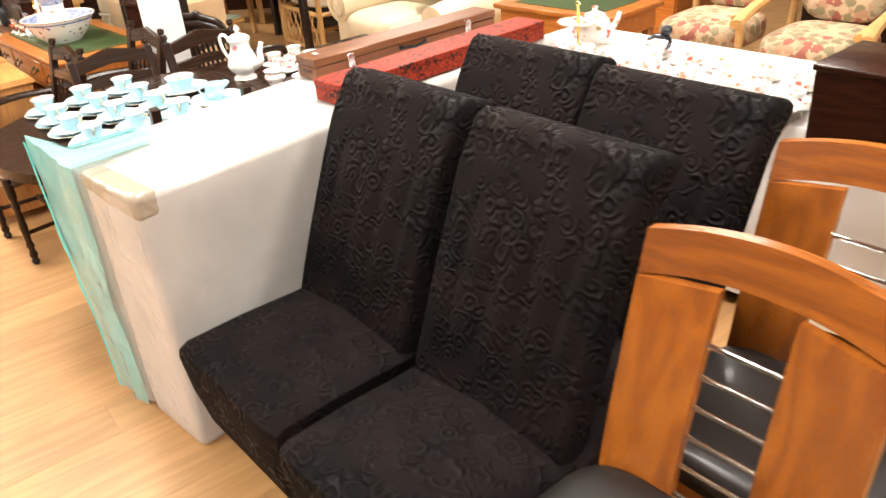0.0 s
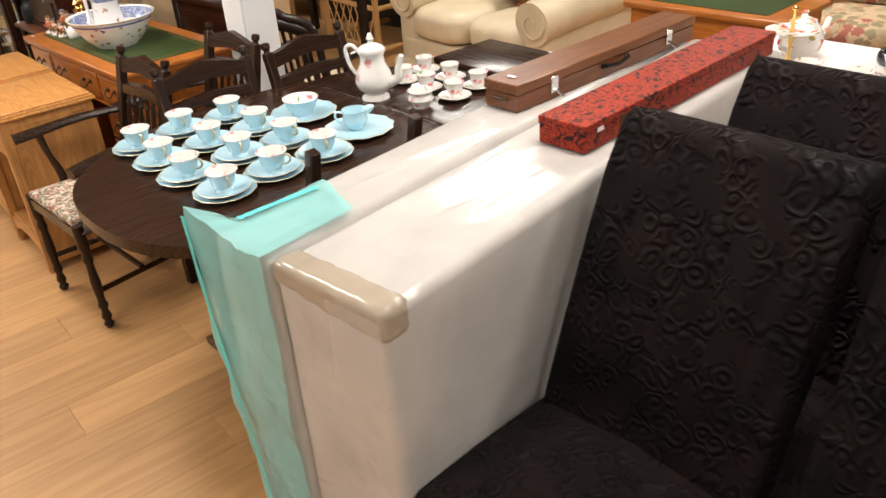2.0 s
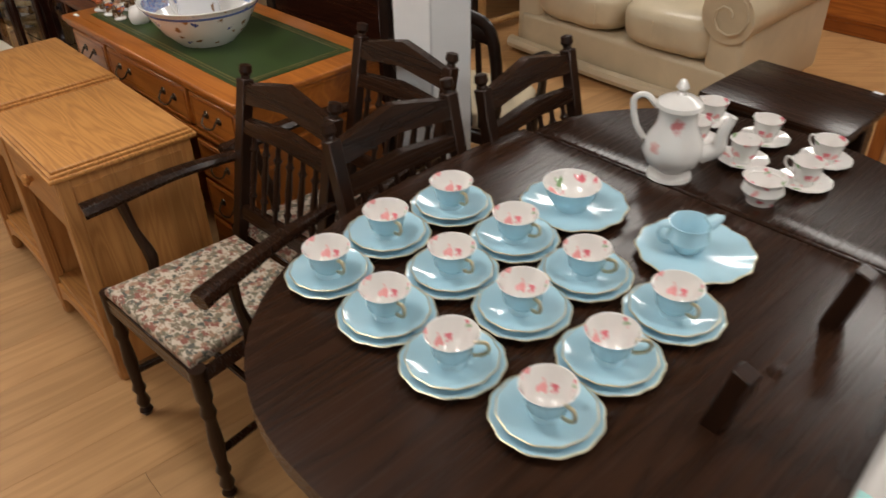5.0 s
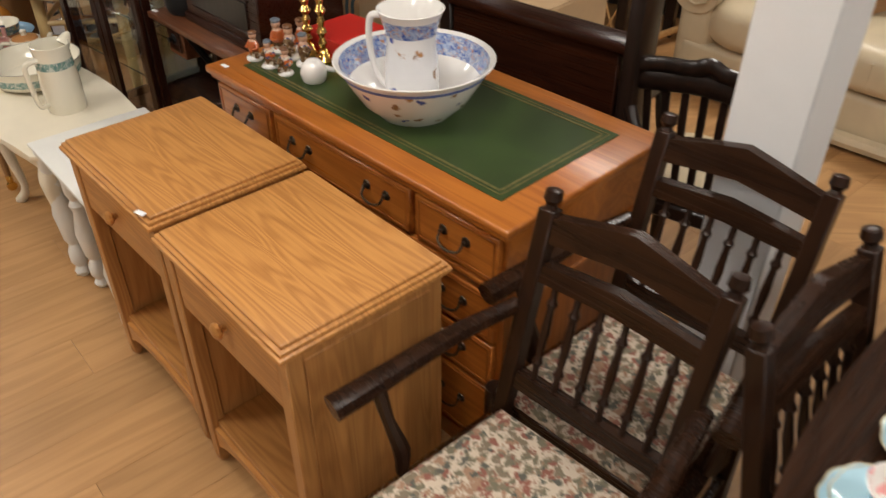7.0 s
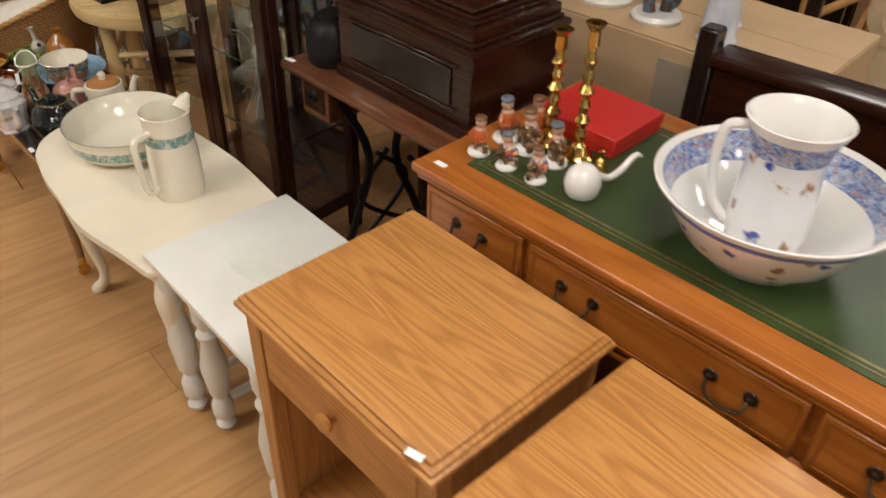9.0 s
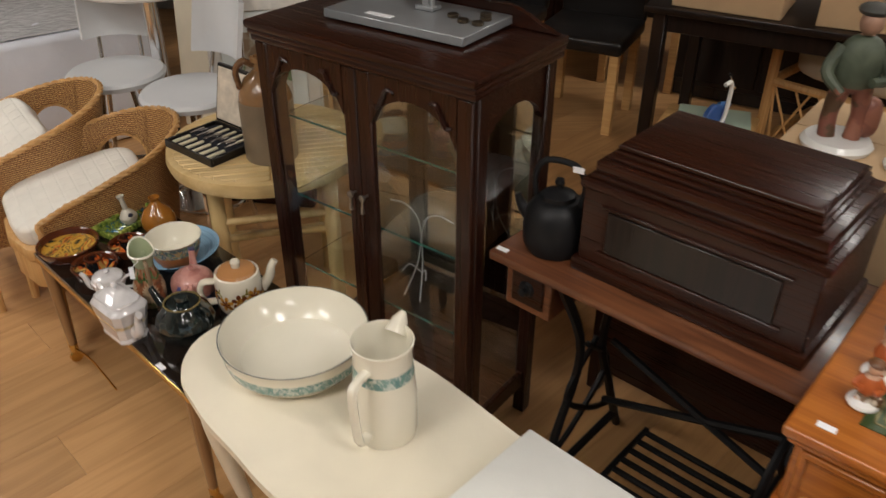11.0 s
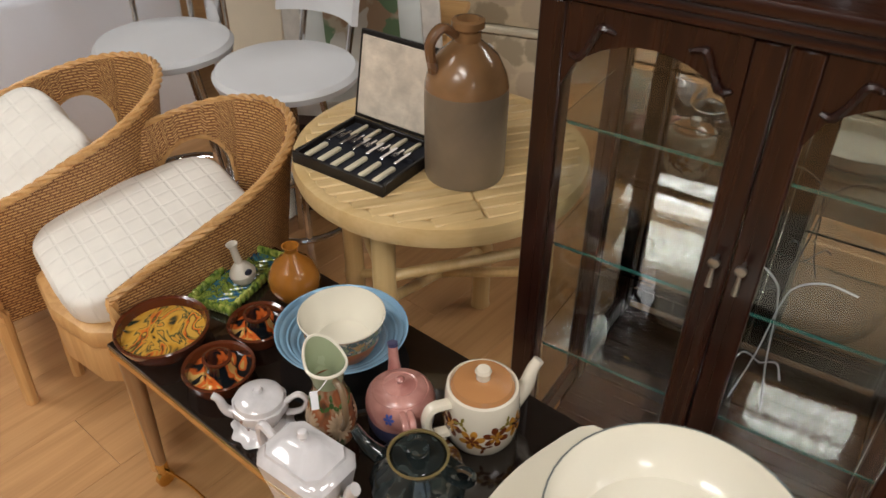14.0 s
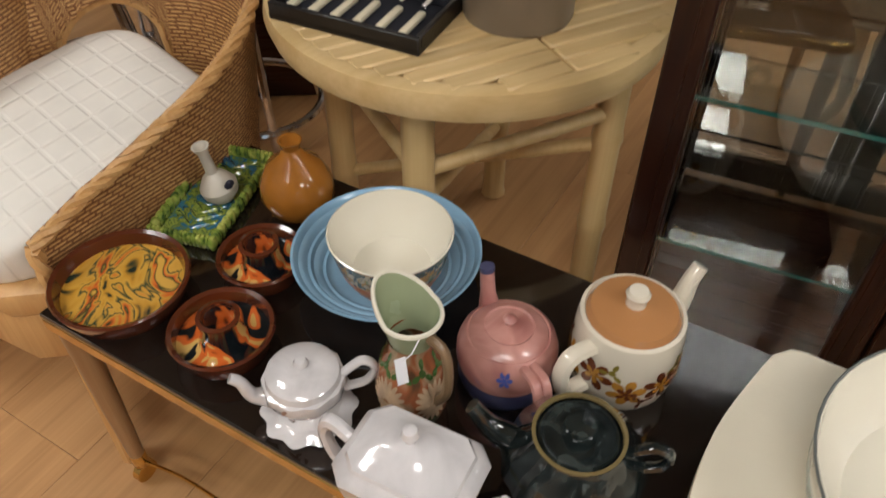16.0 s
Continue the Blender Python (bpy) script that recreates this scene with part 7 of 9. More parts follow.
part("foot", lathe([(0, 0.003), (0.042, 0.003), (0.052, 0), (0.055, 0.004), (0.046, 0.009), (0.04, 0.012), (0, 0.012)], 60, None, None, 0.06, 10), LUSTRE, wp, "scalloped china foot")
petals("print", [(0.038, 0.03), (0.0475, 0.048), (0.046, 0.058)], radians(60), 0.04, 0.016, 5, mat("faded brown print", (0.22, 0.14, 0.12), 0.2, coat=0.5, vary=0.4, scale=60), wp)
aj = root("pottery_jug", -3.912, 5.34, TZ, 118, "leaf-moulded pottery jug with a green inside", "jug")
aj.matrix_world = aj.matrix_world @ Matrix.Diagonal((0.86, 0.86, 1.16, 1))
part("body", lathe([(0, 0.004), (0.034, 0.004), (0.038, 0), (0.044, 0.016), (0.046, 0.04), (0.038, 0.07), (0.027, 0.09), (0.027, 0.1)], 28), swirl("moulded leaf glaze", [(0.3, (0.1, 0.05, 0.025)), (0.45, (0.3, 0.1, 0.04)), (0.55, (0.36, 0.26, 0.16)), (0.66, (0.06, 0.08, 0.03)), (0.8, (0.12, 0.14, 0.06))], 18, 0.25, 0.3, 1.2, 0.5), aj)
nk = bmesh.new()
rings = []
for k, (sc_, z) in enumerate(((1.0, 0.1), (1.15, 0.115), (1.35, 0.13), (1.27, 0.131), (1.05, 0.115), (0.85, 0.09))):
    rings.append([nk.verts.new((0.027 * sc_ * (math.cos(a) + (0.35 * max(0, math.cos(a)) ** 2 if k in (1, 2, 3, 4) else 0)), 0.026 * sc_ * math.sin(a), z + (0.018 * max(0, math.cos(a)) if k in (2, 3) else 0))) for a in np.linspace(0, 2 * math.pi, 24, endpoint=False)])
for a, b in zip(rings, rings[1:]):
    for j in range(24):
        nk.faces.new((a[j], a[(j + 1) % 24], b[(j + 1) % 24], b[j]))
part("neck", nk, mat("pale green glaze", (0.32, 0.36, 0.22), 0.25, coat=0.3, vary=0.15), aj)
part("handle", tube([(-0.03, 0, 0.12), (-0.058, 0, 0.115), (-0.062, 0, 0.07), (-0.044, 0, 0.04)], 0.006, 8, None, 1, 5), mat("brown jug handle glaze", (0.2, 0.13, 0.07), 0.3), aj)
JUG_WALL = [(0.044, 0.016), (0.046, 0.04), (0.038, 0.07), (0.027, 0.09), (0.027, 0.1)]
for a_ in (95, 175, 255):
    petals("moulded_flower", JUG_WALL, radians(a_), 0.042, 0.026, 18, mat("cream brown slip", (0.45, 0.32, 0.2), 0.3, vary=0.3, scale=60), aj, 0.45)
for a_ in range(0, 360, 40):
    petals("leaf", JUG_WALL, radians(a_), 0.078, 0.015, 3, mat("leaf green glaze", (0.05, 0.1, 0.025), 0.25, vary=0.3, scale=50), aj, 0.7, 3.6)
rimline = [(0.027 * 1.36 * (math.cos(a) + 0.35 * max(0, math.cos(a)) ** 2), 0.026 * 1.36 * math.sin(a), 0.131 + 0.018 * max(0, math.cos(a))) for a in np.linspace(0, 2 * math.pi, 33)]
part("rim", tube(rimline, 0.0028, 6), CREAM_CHINA, aj, "pale rim")
part("string", tube([(-0.03, 0.01, 0.128), (-0.036, 0.03, 0.12), (-0.03, 0.038, 0.112)], 0.0008, 5), TAG, aj)
part("paper_tag", box(0.013, 0.001, 0.028, 0, 0, -0.014, 0, None, pose(-0.03, 0.04, 0.1, 18, 0, 70)), TAG, aj)
tag_on(-3.82, 5.085, 0.401, -45)

# ---- bamboo table and what stands on it ----
BAMBOO = wood("bamboo pole", (0.52, 0.34, 0.13), (0.68, 0.5, 0.24), "z", 0.4, 0.1, 0.6, 0.3)
BAMBOO_TOP = wood("split bamboo", (0.52, 0.35, 0.14), (0.7, 0.52, 0.26), "x", 0.4, 0.1, 0.6, 0.3)


def pole(p0, p1, r, n=4):
    p0, p1 = Vector(p0), Vector(p1)
    ts, rs = [], []
    for k in range(n):
        a, b = k / n, (k + 1) / n
        ts += [a + 0.004, a + 0.03, b - 0.03, b - 0.004]
        rs += [r * 1.1, r * 0.98, r * 0.98, r * 1.1]
    return tube([p0 + (p1 - p0) * t for t in ts], rs, 10)


def bamboo_table():
    c = root("bamboo_table", -3.69, 5.9, 0, 12, "round bamboo table with a split cane top", "side table")
    R, H = 0.302, 0.6
    part("edge", lathe([(R - 0.03, H - 0.05), (R - 0.006, H - 0.045), (R, H - 0.025), (R - 0.004, H - 0.004), (R - 0.02, H), (R - 0.03, H - 0.004)], 64), BAMBOO_TOP, c)
    part("top_board", lathe([(0, H - 0.03), (R - 0.025, H - 0.03), (R - 0.025, H - 0.008), (0, H - 0.008)], 48), BAMBOO_TOP, c)
    for q in (0, 1):
        for i in range(18):
            off = -R + 0.024 + (2 * R - 0.048) * (i + 0.5) / 18
            half = math.sqrt(max(0, (R - 0.022) ** 2 - off ** 2))
            x0, x1 = (-half, -0.002) if q == 0 else (0.002, half)
            part("slat", box(x1 - x0, (2 * R - 0.048) / 18 - 0.002, 0.008, (x0 + x1) / 2, off, H - 0.008, 0.0025), BAMBOO_TOP, c)
    for i in range(4):
        a = math.pi / 4 + i * math.pi / 2
        x, y = 0.235 * math.cos(a), 0.235 * math.sin(a)
        part("leg", pole((x, y, 0), (x, y, H - 0.04), 0.024, 3), BAMBOO, c)
        b = a + math.pi / 2
        part("rail", pole((x, y, 0.42), (0.235 * math.cos(b), 0.235 * math.sin(b), 0.42), 0.012, 3), BAMBOO, c)
        if i < 2:
            part("brace", pole((x, y, 0.18), (-x, -y, 0.36), 0.012, 4), BAMBOO, c)
    return c


bamboo_table()


def cutlery_case():
    c = root("cutlery_case", -3.838, 5.852, 0.6, -40.5, "open black case of bone-handled knives lined with cream satin", "cutlery case")
    W, D = 0.225, 0.19
    navy = mat("navy velvet", (0.008, 0.009, 0.016), 0.9, vary=0.3)
    t = bmesh.new()
    box(W, D, 0.01, 0, 0, 0, 0.001, t)
    for s in (-1, 1):
        box(W, 0.008, 0.022, 0, s * (D / 2 - 0.004), 0.003, 0.002, t)
        box(0.008, D - 0.017, 0.022, s * (W / 2 - 0.004), 0, 0.003, 0.002, t)
    part("tray", t, BLACK_LEATHER, c)
    part("lining", box(W - 0.018, D - 0.018, 0.004, 0, 0, 0.0105, 0.001), navy, c)
    part("divider", box(W - 0.018, 0.006, 0.012, 0, 0.012, 0.0145, 0.002), navy, c)
    m = Matrix.Translation((0, D / 2 - 0.002, 0.025)) @ Euler((radians(-12), 0, 0)).to_matrix().to_4x4()
    lid = part("lid", box(W, 0.012, 0.18, 0, 0.006, 0, 0.002, None, m), BLACK_LEATHER, c)
    part("satin", box(W - 0.018, 0.004, 0.162, 0, -0.0025, 0.009, 0.0015, None, m), mat("ruched cream satin", (0.62, 0.55, 0.45), 0.3, vary=0.2, scale=25, bump=0.6, bscale=40, dist=0.006), lid, "ruched cream satin lining")
    bone = mat("bone handle", (0.66, 0.6, 0.44), 0.3, vary=0.1)
    for i in range(6):
        x = -0.084 + i * 0.0335
        k = part("knife_handle", box(0.011, 0.062, 0.008, x, -0.055, 0.0155, 0.003, None, None, 2), bone, c)
        part("blade", box(0.007, 0.052, 0.0015, x, 0.003, 0.0275, 0.0005), CHROME, k)
    for i in range(5):
        x = -0.067 + i * 0.0335
        k = part("fork_handle", box(0.009, 0.052, 0.007, x, 0.056, 0.0155, 0.003, None, None, 2), bone, c)
        f = bmesh.new()
        box(0.005, 0.02, 0.0015, x, 0.02, 0.0285, 0.0005, f)
        for q in (-0.004, 0, 0.004):
            box(0.0015, 0.016, 0.0012, x + q, 0.003, 0.0305, 0.0003, f)
        part("tines", f, CHROME, k)
    return c


cutlery_case()
sj = root("stoneware_jug", -3.655, 5.79, 0.6, 200, "tall brown and grey stoneware flagon with a loop handle", "stoneware jug")
part("body", lathe([(0, 0.004), (0.07, 0.004), (0.074, 0), (0.076, 0.006), (0.077, 0.16), (0.076, 0.18)], 36), mat("grey salt glaze", (0.2, 0.155, 0.105), 0.35, coat=0.15, vary=0.2, scale=9, bump=0.3), sj)
part("shoulder", lathe([(0.076, 0.18), (0.072, 0.2), (0.055, 0.235), (0.032, 0.255), (0.024, 0.262), (0.023, 0.28), (0.029, 0.286), (0.029, 0.298), (0.02, 0.3), (0.017, 0.28), (0, 0.27)], 36), mat("tan salt glaze", (0.24, 0.13, 0.055), 0.22, coat=0.3, vary=0.2, scale=10), sj)
part("handle", tube([(0.024, 0, 0.275), (0.05, 0, 0.29), (0.072, 0, 0.265), (0.066, 0, 0.215)], 0.009, 8, None, 1.3, 5), mat("brown jug glaze", (0.16, 0.08, 0.035), 0.25, coat=0.3, vary=0.2), sj)
part("paper_tag", box(0.001, 0.02, 0.012, -0.063, -0.03, 0.22, 0), TAG, sj)


# ---- wicker chairs, bar set and the far corner ----
def wicker_mat():
    m, nt, b = nodes_of("woven wicker")
    tc = nt.nodes.new("ShaderNodeTexCoord")
    br = nt.nodes.new("ShaderNodeTexBrick")
    br.offset = 0.5
    br.inputs["Scale"].default_value = 1
    br.inputs["Brick Width"].default_value = 0.024
    br.inputs["Row Height"].default_value = 0.0066
    br.inputs["Mortar Size"].default_value = 0.0019
    br.inputs["Color1"].default_value = (0.56, 0.31, 0.11, 1)
    br.inputs["Color2"].default_value = (0.7, 0.43, 0.17, 1)
    br.inputs["Mortar"].default_value = (0.21, 0.085, 0.027, 1)
    nt.links.new(tc.outputs["UV"], br.inputs[0])
    st = tex_noise(nt, 7, 4)
    hs = nt.nodes.new("ShaderNodeHueSaturation")
    mr = nt.nodes.new("ShaderNodeMapRange")
    mr.inputs[3].default_value, mr.inputs[4].default_value = 0.75, 1.2
    nt.links.new(st.outputs[0], mr.inputs[0])
    nt.links.new(mr.outputs[0], hs.inputs["Value"])
    nt.links.new(br.outputs[0], hs.inputs["Color"])
    nt.links.new(hs.outputs[0], b.inputs["Base Color"])
    b.inputs["Roughness"].default_value = 0.5
    inv = nt.nodes.new("ShaderNodeMath")
    inv.operation = "SUBTRACT"
    inv.inputs[0].default_value = 1
    nt.links.new(br.outputs["Fac"], inv.inputs[1])
    add_bump(nt, b, inv.outputs[0], 0.8, 0.004)
    return m


WICKER = wicker_mat()
CANE = wood("cane", (0.46, 0.24, 0.08), (0.66, 0.4, 0.16), "z", 0.45, 0, 1, 0.4)


def wicker_chair():
    """Tub chair: one woven wall sweeping from arm over the back to arm, a hole at the lower back."""
    c = root("wicker_chair", 0, 0, 0, 0, "honey-coloured wicker tub chair with a woven back", "wicker chair", "wicker tub chairs")
    n, m = 121, 37
    rows = []
    top_line = []

    def crest(q):
        """Height of the woven wall's top, from the middle of the back to the arm's end."""
        return 0.475 + 0.105 * max(0.0, math.cos(min(1.0, q / 0.85) * math.pi / 2)) ** 1.2 - 0.03 * max(0, q - 0.85) / 0.15

    def plan(s, t):
        """A tub in plan: a round back running into straight arms."""
        flare = 1 + 0.14 * t
        q = abs(s)
        if q < 0.6:
            a = s / 0.6 * math.pi / 2
            return 0.185 * flare * math.sin(a), 0.225 * flare * math.cos(a) + 0.03 * t * math.cos(a)
        k = (q - 0.6) / 0.4
        return math.copysign(0.185 * flare - 0.012 * k, s), -0.23 * k

    for k in range(m):
        t = k / (m - 1)
        row = []
        for i in range(n):
            s = i / (n - 1) * 2 - 1
            q = abs(s)
            hb = crest(q)
            z = 0.2 + (hb - 0.2) * t
            x, y = plan(s, t)
            p = (x, y, z)
            u = (q - 0.36) / 0.15
            if s < 0 and abs(u) < 1 and 0.36 < z < 0.38 + 0.11 * (1 - u * u) ** 0.5:
                p = None
            row.append(p)
            if k == m - 1:
                top_line.append((x, y, z))
        rows.append(row)
    grid_part("woven_wall", rows, WICKER, c, 0.014)
    rim = bmesh.new()
    for ph in (0, math.pi * 2 / 3, math.pi * 4 / 3):
        pts = []
        fine = curve_points(top_line[::3], 4)
        for i, p in enumerate(fine):
            q = i * 0.62 + ph
            d = Vector((p.x, p.y, 0)).normalized()
            pts.append(p + d * 0.006 * math.cos(q) + Vector((0, 0, 0.005 * math.sin(q))))
        tube(pts, 0.0055, 6, rim)
    part("braided_rim", rim, CANE, c, "braided cane rim")
    for s in (-1, 1):
        ex, ey, ez = top_line[0] if s < 0 else top_line[-1]
        fr = bmesh.new()
        for ph in (0, math.pi):
            pts = [Vector((ex + 0.005 * math.cos(q * 0.9 + ph), ey + 0.005 * math.sin(q * 0.9 + ph), ez - (ez - 0.22) * q / 24)) for q in range(25)]
            tube(pts, 0.007, 6, fr)
        part("arm_front", fr, CANE, c, "twisted cane arm front")
        part("leg", tube([(ex * 0.96, ey, 0.24), (ex * 0.98, ey - 0.01, 0)], [0.018, 0.014], 8), CANE, c)
        part("leg", tube([(s * 0.13, 0.16, 0.24), (s * 0.14, 0.19, 0)], [0.018, 0.014], 8), CANE, c)
    edge = [plan(q / 20, 0) for q in range(-20, 21)]
    edge = [(x * 0.97, y * 0.97) for x, y in edge] + [(0.12, -0.27), (0.0, -0.29), (-0.12, -0.27)]
    part("seat", slab(edge[::-1], 0.3, 0.345, 0.012), CANE, c)
    part("apron", slab([(x * 0.98, y * 0.98) for x, y in edge[::-1]], 0.21, 0.299, 0.006), CANE, c)
    arch = []
    for q in range(15):
        u = -1 + 2 * q / 14
        z = 0.36 + (0.02 + 0.11 * (1 - u * u) ** 0.5)
        x, y = plan(-0.36 - 0.15 * u, (z - 0.2) / (crest(0.36 + 0.15 * u) - 0.2))
        arch.append((x, y, z))
    part("arch_trim", tube(arch, 0.009, 6, None, 1.0, 2), CANE, c, "bound cane edge of the opening")
    return c


wk = wicker_chair()
wk.matrix_world = pose(-4.255, 5.925, 0, 0, 0, -51) @ Matrix.Diagonal((1, 1, 1.04, 1))
copy_thing(wk, pose(-4.57, 6.14, 0, 0, 0, -53) @ Matrix.Diagonal((1, 1, 1.04, 1)))
QUILT = mat("white quilted cotton", (0.74, 0.71, 0.64), 0.85, vary=0.05, scale=14, bump=0.9, bscale=28, dist=0.006)
qt = QUILT.node_tree
qc = qt.nodes.new("ShaderNodeTexCoord")
qk = qt.nodes.new("ShaderNodeTexBrick")
qk.offset = 0.0
for key, val in (("Scale", 1.0), ("Brick Width", 0.042), ("Row Height", 0.042), ("Mortar Size", 0.005), ("Mortar Smooth", 0.8)):
    qk.inputs[key].default_value = val
qt.links.new(qc.outputs["Object"], qk.inputs[0])
add_bump(qt, qt.nodes["Principled BSDF"], qk.outputs["Fac"], 0.5, -0.0025)


def cushion(x, y, z, rx, ry, rz, s):
    solo("cushion", blob(0.36 * s, 0.42 * s, 0.1, None, None, 4.2, 64, 24, 0.06, x), QUILT, pose(x, y, z, rx, ry, rz), "plump white quilted cotton cushion on a wicker chair", "cushion", "white cushions")


cushion(-4.305, 5.9, 0.415, 8, 2, -58, 1.0)
cushion(-4.65, 6.08, 0.47, 30, 12, -50, 0.92)
STOOL_SEAT = mat("pale grey stool vinyl", (0.6, 0.61, 0.62), 0.4, vary=0.04)


def bar_stool():
    c = root("bar_stool", 0, 0, 0, 0, "pale grey bar stool with chrome legs and a small backrest", "bar stool", "pale grey bar stools")
    h = 0.595
    part("seat", lathe([(0, h - 0.035), (0.16, h - 0.035), (0.175, h - 0.028), (0.18, h - 0.012), (0.17, h), (0, h + 0.003)], 40), STOOL_SEAT, c)
    bk = []
    for k in range(5):
        row = []
        for i in range(9):
            a = radians(-42 + 84 * i / 8)
            row.append((0.19 * math.sin(a), 0.19 * math.cos(a) + 0.012 * k - 0.01, h + 0.08 + 0.2 * k / 4))
        bk.append(row)
    grid_part("backrest", bk, STOOL_SEAT, c, 0.016)
    for s in (-1, 1):
        part("back_post", tube([(s * 0.075, 0.15, h - 0.03), (s * 0.075, 0.185, h + 0.08), (s * 0.075, 0.2, h + 0.24)], 0.008, 8), CHROME, c)
    for i in range(4):
        a = math.pi / 4 + i * math.pi / 2
        part("leg", tube([(0.07 * math.cos(a), 0.07 * math.sin(a), h - 0.035), (0.17 * math.cos(a), 0.17 * math.sin(a), 0)], 0.01, 8), CHROME, c)
    ring = [(0.145 * math.cos(a), 0.145 * math.sin(a), 0.17) for a in np.linspace(0, 2 * math.pi, 33)]
    part("foot_ring", tube(ring, 0.009, 8), CHROME, c)
    return c


bs = bar_stool()
bs.matrix_world = pose(-4.03, 6.335, 0, 0, 0, -35)
copy_thing(bs, pose(-4.36, 6.535, 0, 0, 0, 10))
bt_ = root("bar_table", -4.24, 6.68, 0, 0, "round white-topped bar table on a chrome column", "bar table")
part("top", lathe([(0, 0.87), (0.26, 0.87), (0.27, 0.878), (0.27, 0.892), (0.262, 0.9), (0, 0.9)], 56), mat("white laminate", (0.76, 0.74, 0.72), 0.3, vary=0.05), bt_)
part("column", lathe([(0.0, 0.02), (0.04, 0.02), (0.03, 0.05), (0.028, 0.86), (0.06, 0.87), (0, 0.87)], 24), CHROME, bt_)
part("foot", lathe([(0, 0), (0.2, 0), (0.2, 0.008), (0.06, 0.022), (0, 0.022)], 40), CHROME, bt_)
bx = root("black_ornament", -4.22, 6.68, 0.9, 25, "black plastic desk ornament on the bar table", "ornament")
part("base", box(0.13, 0.09, 0.02, 0, 0, 0, 0.004), IRON, bx)
part("top", blob(0.09, 0.07, 0.06, Matrix.Translation((0, 0, 0.045)), None, 2.5), IRON, bx)


def white_block(name, x, y, yaw, sx, sy, sz, label, category):
    c = root(name, x, y, 0, yaw, label, category)
    bm = box(sx, sy, sz, 0, 0, 0, 0.03, None, None, 3)
    part("body", bm, mat("white sheeting", (0.72, 0.74, 0.8), 0.5, coat=0.2, vary=0.05, scale=3, bump=0.5, bscale=25, dist=0.006), c)
    wr = []
    for k in range(9):
        wr.append([(-sx / 2 + 0.03 + (sx - 0.06) * i / 14, -sy / 2 + 0.03 + (sy - 0.06) * k / 8, sz + 0.01 + 0.018 * noise.noise(Vector((i * 0.9, k * 0.9, x)))) for i in range(15)])
    grid_part("plastic_wrap", wr, mat("crumpled clear wrap", (0.78, 0.78, 0.78), 0.15, coat=0.8, vary=0.1, scale=20, bump=0.9, bscale=30, dist=0.01), c, 0.003, "crumpled plastic wrap")
    return c


white_block("wrapped_mattress", -5.35, 7.25, 38, 1.5, 0.9, 0.55, "white wrapped mattress pile under crumpled plastic", "mattress")
pb = root("white_board", -4.28, 7.35, 0, -25, "tall off-white board leaning upright", "board")
part("panel", box(0.3, 0.03, 0.78, 0, 0, 0, 0.003, None, Euler((radians(-6), 0, 0)).to_matrix().to_4x4()), CREAM_PAINT, pb)
pt = root("pine_stool", -3.7, 6.92, 0, -20, "small orange pine stool table", "side table")
part("top", box(0.34, 0.3, 0.025, 0, 0, 0.49, 0.004), PINE, pt)
part("apron", box(0.28, 0.24, 0.06, 0, 0, 0.43, 0.003), PINE, pt)
for sx in (-1, 1):
    for sy in (-1, 1):
        part("leg", box(0.035, 0.035, 0.43, sx * 0.13, sy * 0.11, 0, 0.003), PINE, pt)
pf = root("framed_picture", -3.83, 6.63, 0.3, -10, "framed landscape print with a wide white mount leaning back", "picture")
pm = Euler((radians(-16), radians(-6), 0)).to_matrix().to_4x4()
fr = bmesh.new()
for s in (-1, 1):
    box(0.46, 0.022, 0.055, 0, 0, 0.26 + s * 0.235 - 0.0275, 0.004, fr, pm)
    box(0.055, 0.022, 0.415, s * 0.2025, 0, 0.0525, 0.004, fr, pm)
part("frame", fr, mat("limed frame", (0.58, 0.54, 0.48), 0.5, vary=0.12, scale=30), pf)
part("mount", box(0.36, 0.006, 0.42, 0, 0.004, 0.05, 0, None, pm), mat("picture mount", (0.7, 0.74, 0.72), 0.6), pf)
part("print", box(0.22, 0.004, 0.26, 0, -0.001, 0.13, 0, None, pm), pattern("landscape print", (0.42, 0.36, 0.26), [(0.12, 0.2, 0.1), (0.3, 0.2, 0.12), (0.5, 0.48, 0.42)], 14, 0.4, 0, 0.6, 0), pf)
st_ = root("picture_support", -3.83, 6.78, 0, -10, "low dark wooden box behind a leaning picture", "box")
part("body", box(0.4, 0.2, 0.3, 0, -0.12, 0, 0.006), MAHOGANY, st_)
for i, (qx, qy, qz) in enumerate([(-3.3, 7.55, 0), (-3.3, 7.55, 0.3)]):
    cr_ = root("storage_crate", qx, qy, qz, -25, "cream printed storage crate stacked with another", "crate", "stacked storage crates")
    part("body", box(0.6, 0.4, 0.27, 0, 0, 0, 0.02, None, None, 2), pattern("printed crate", (0.6, 0.52, 0.36), [(0.36, 0.3, 0.2), (0.5, 0.42, 0.3)], 9, 0.5, 0.1, 0.5, 0), cr_)
    part("lid", box(0.62, 0.42, 0.028, 0, 0, 0.271, 0.01, None, None, 2), mat("cream plastic lid", (0.62, 0.56, 0.42), 0.4), cr_)

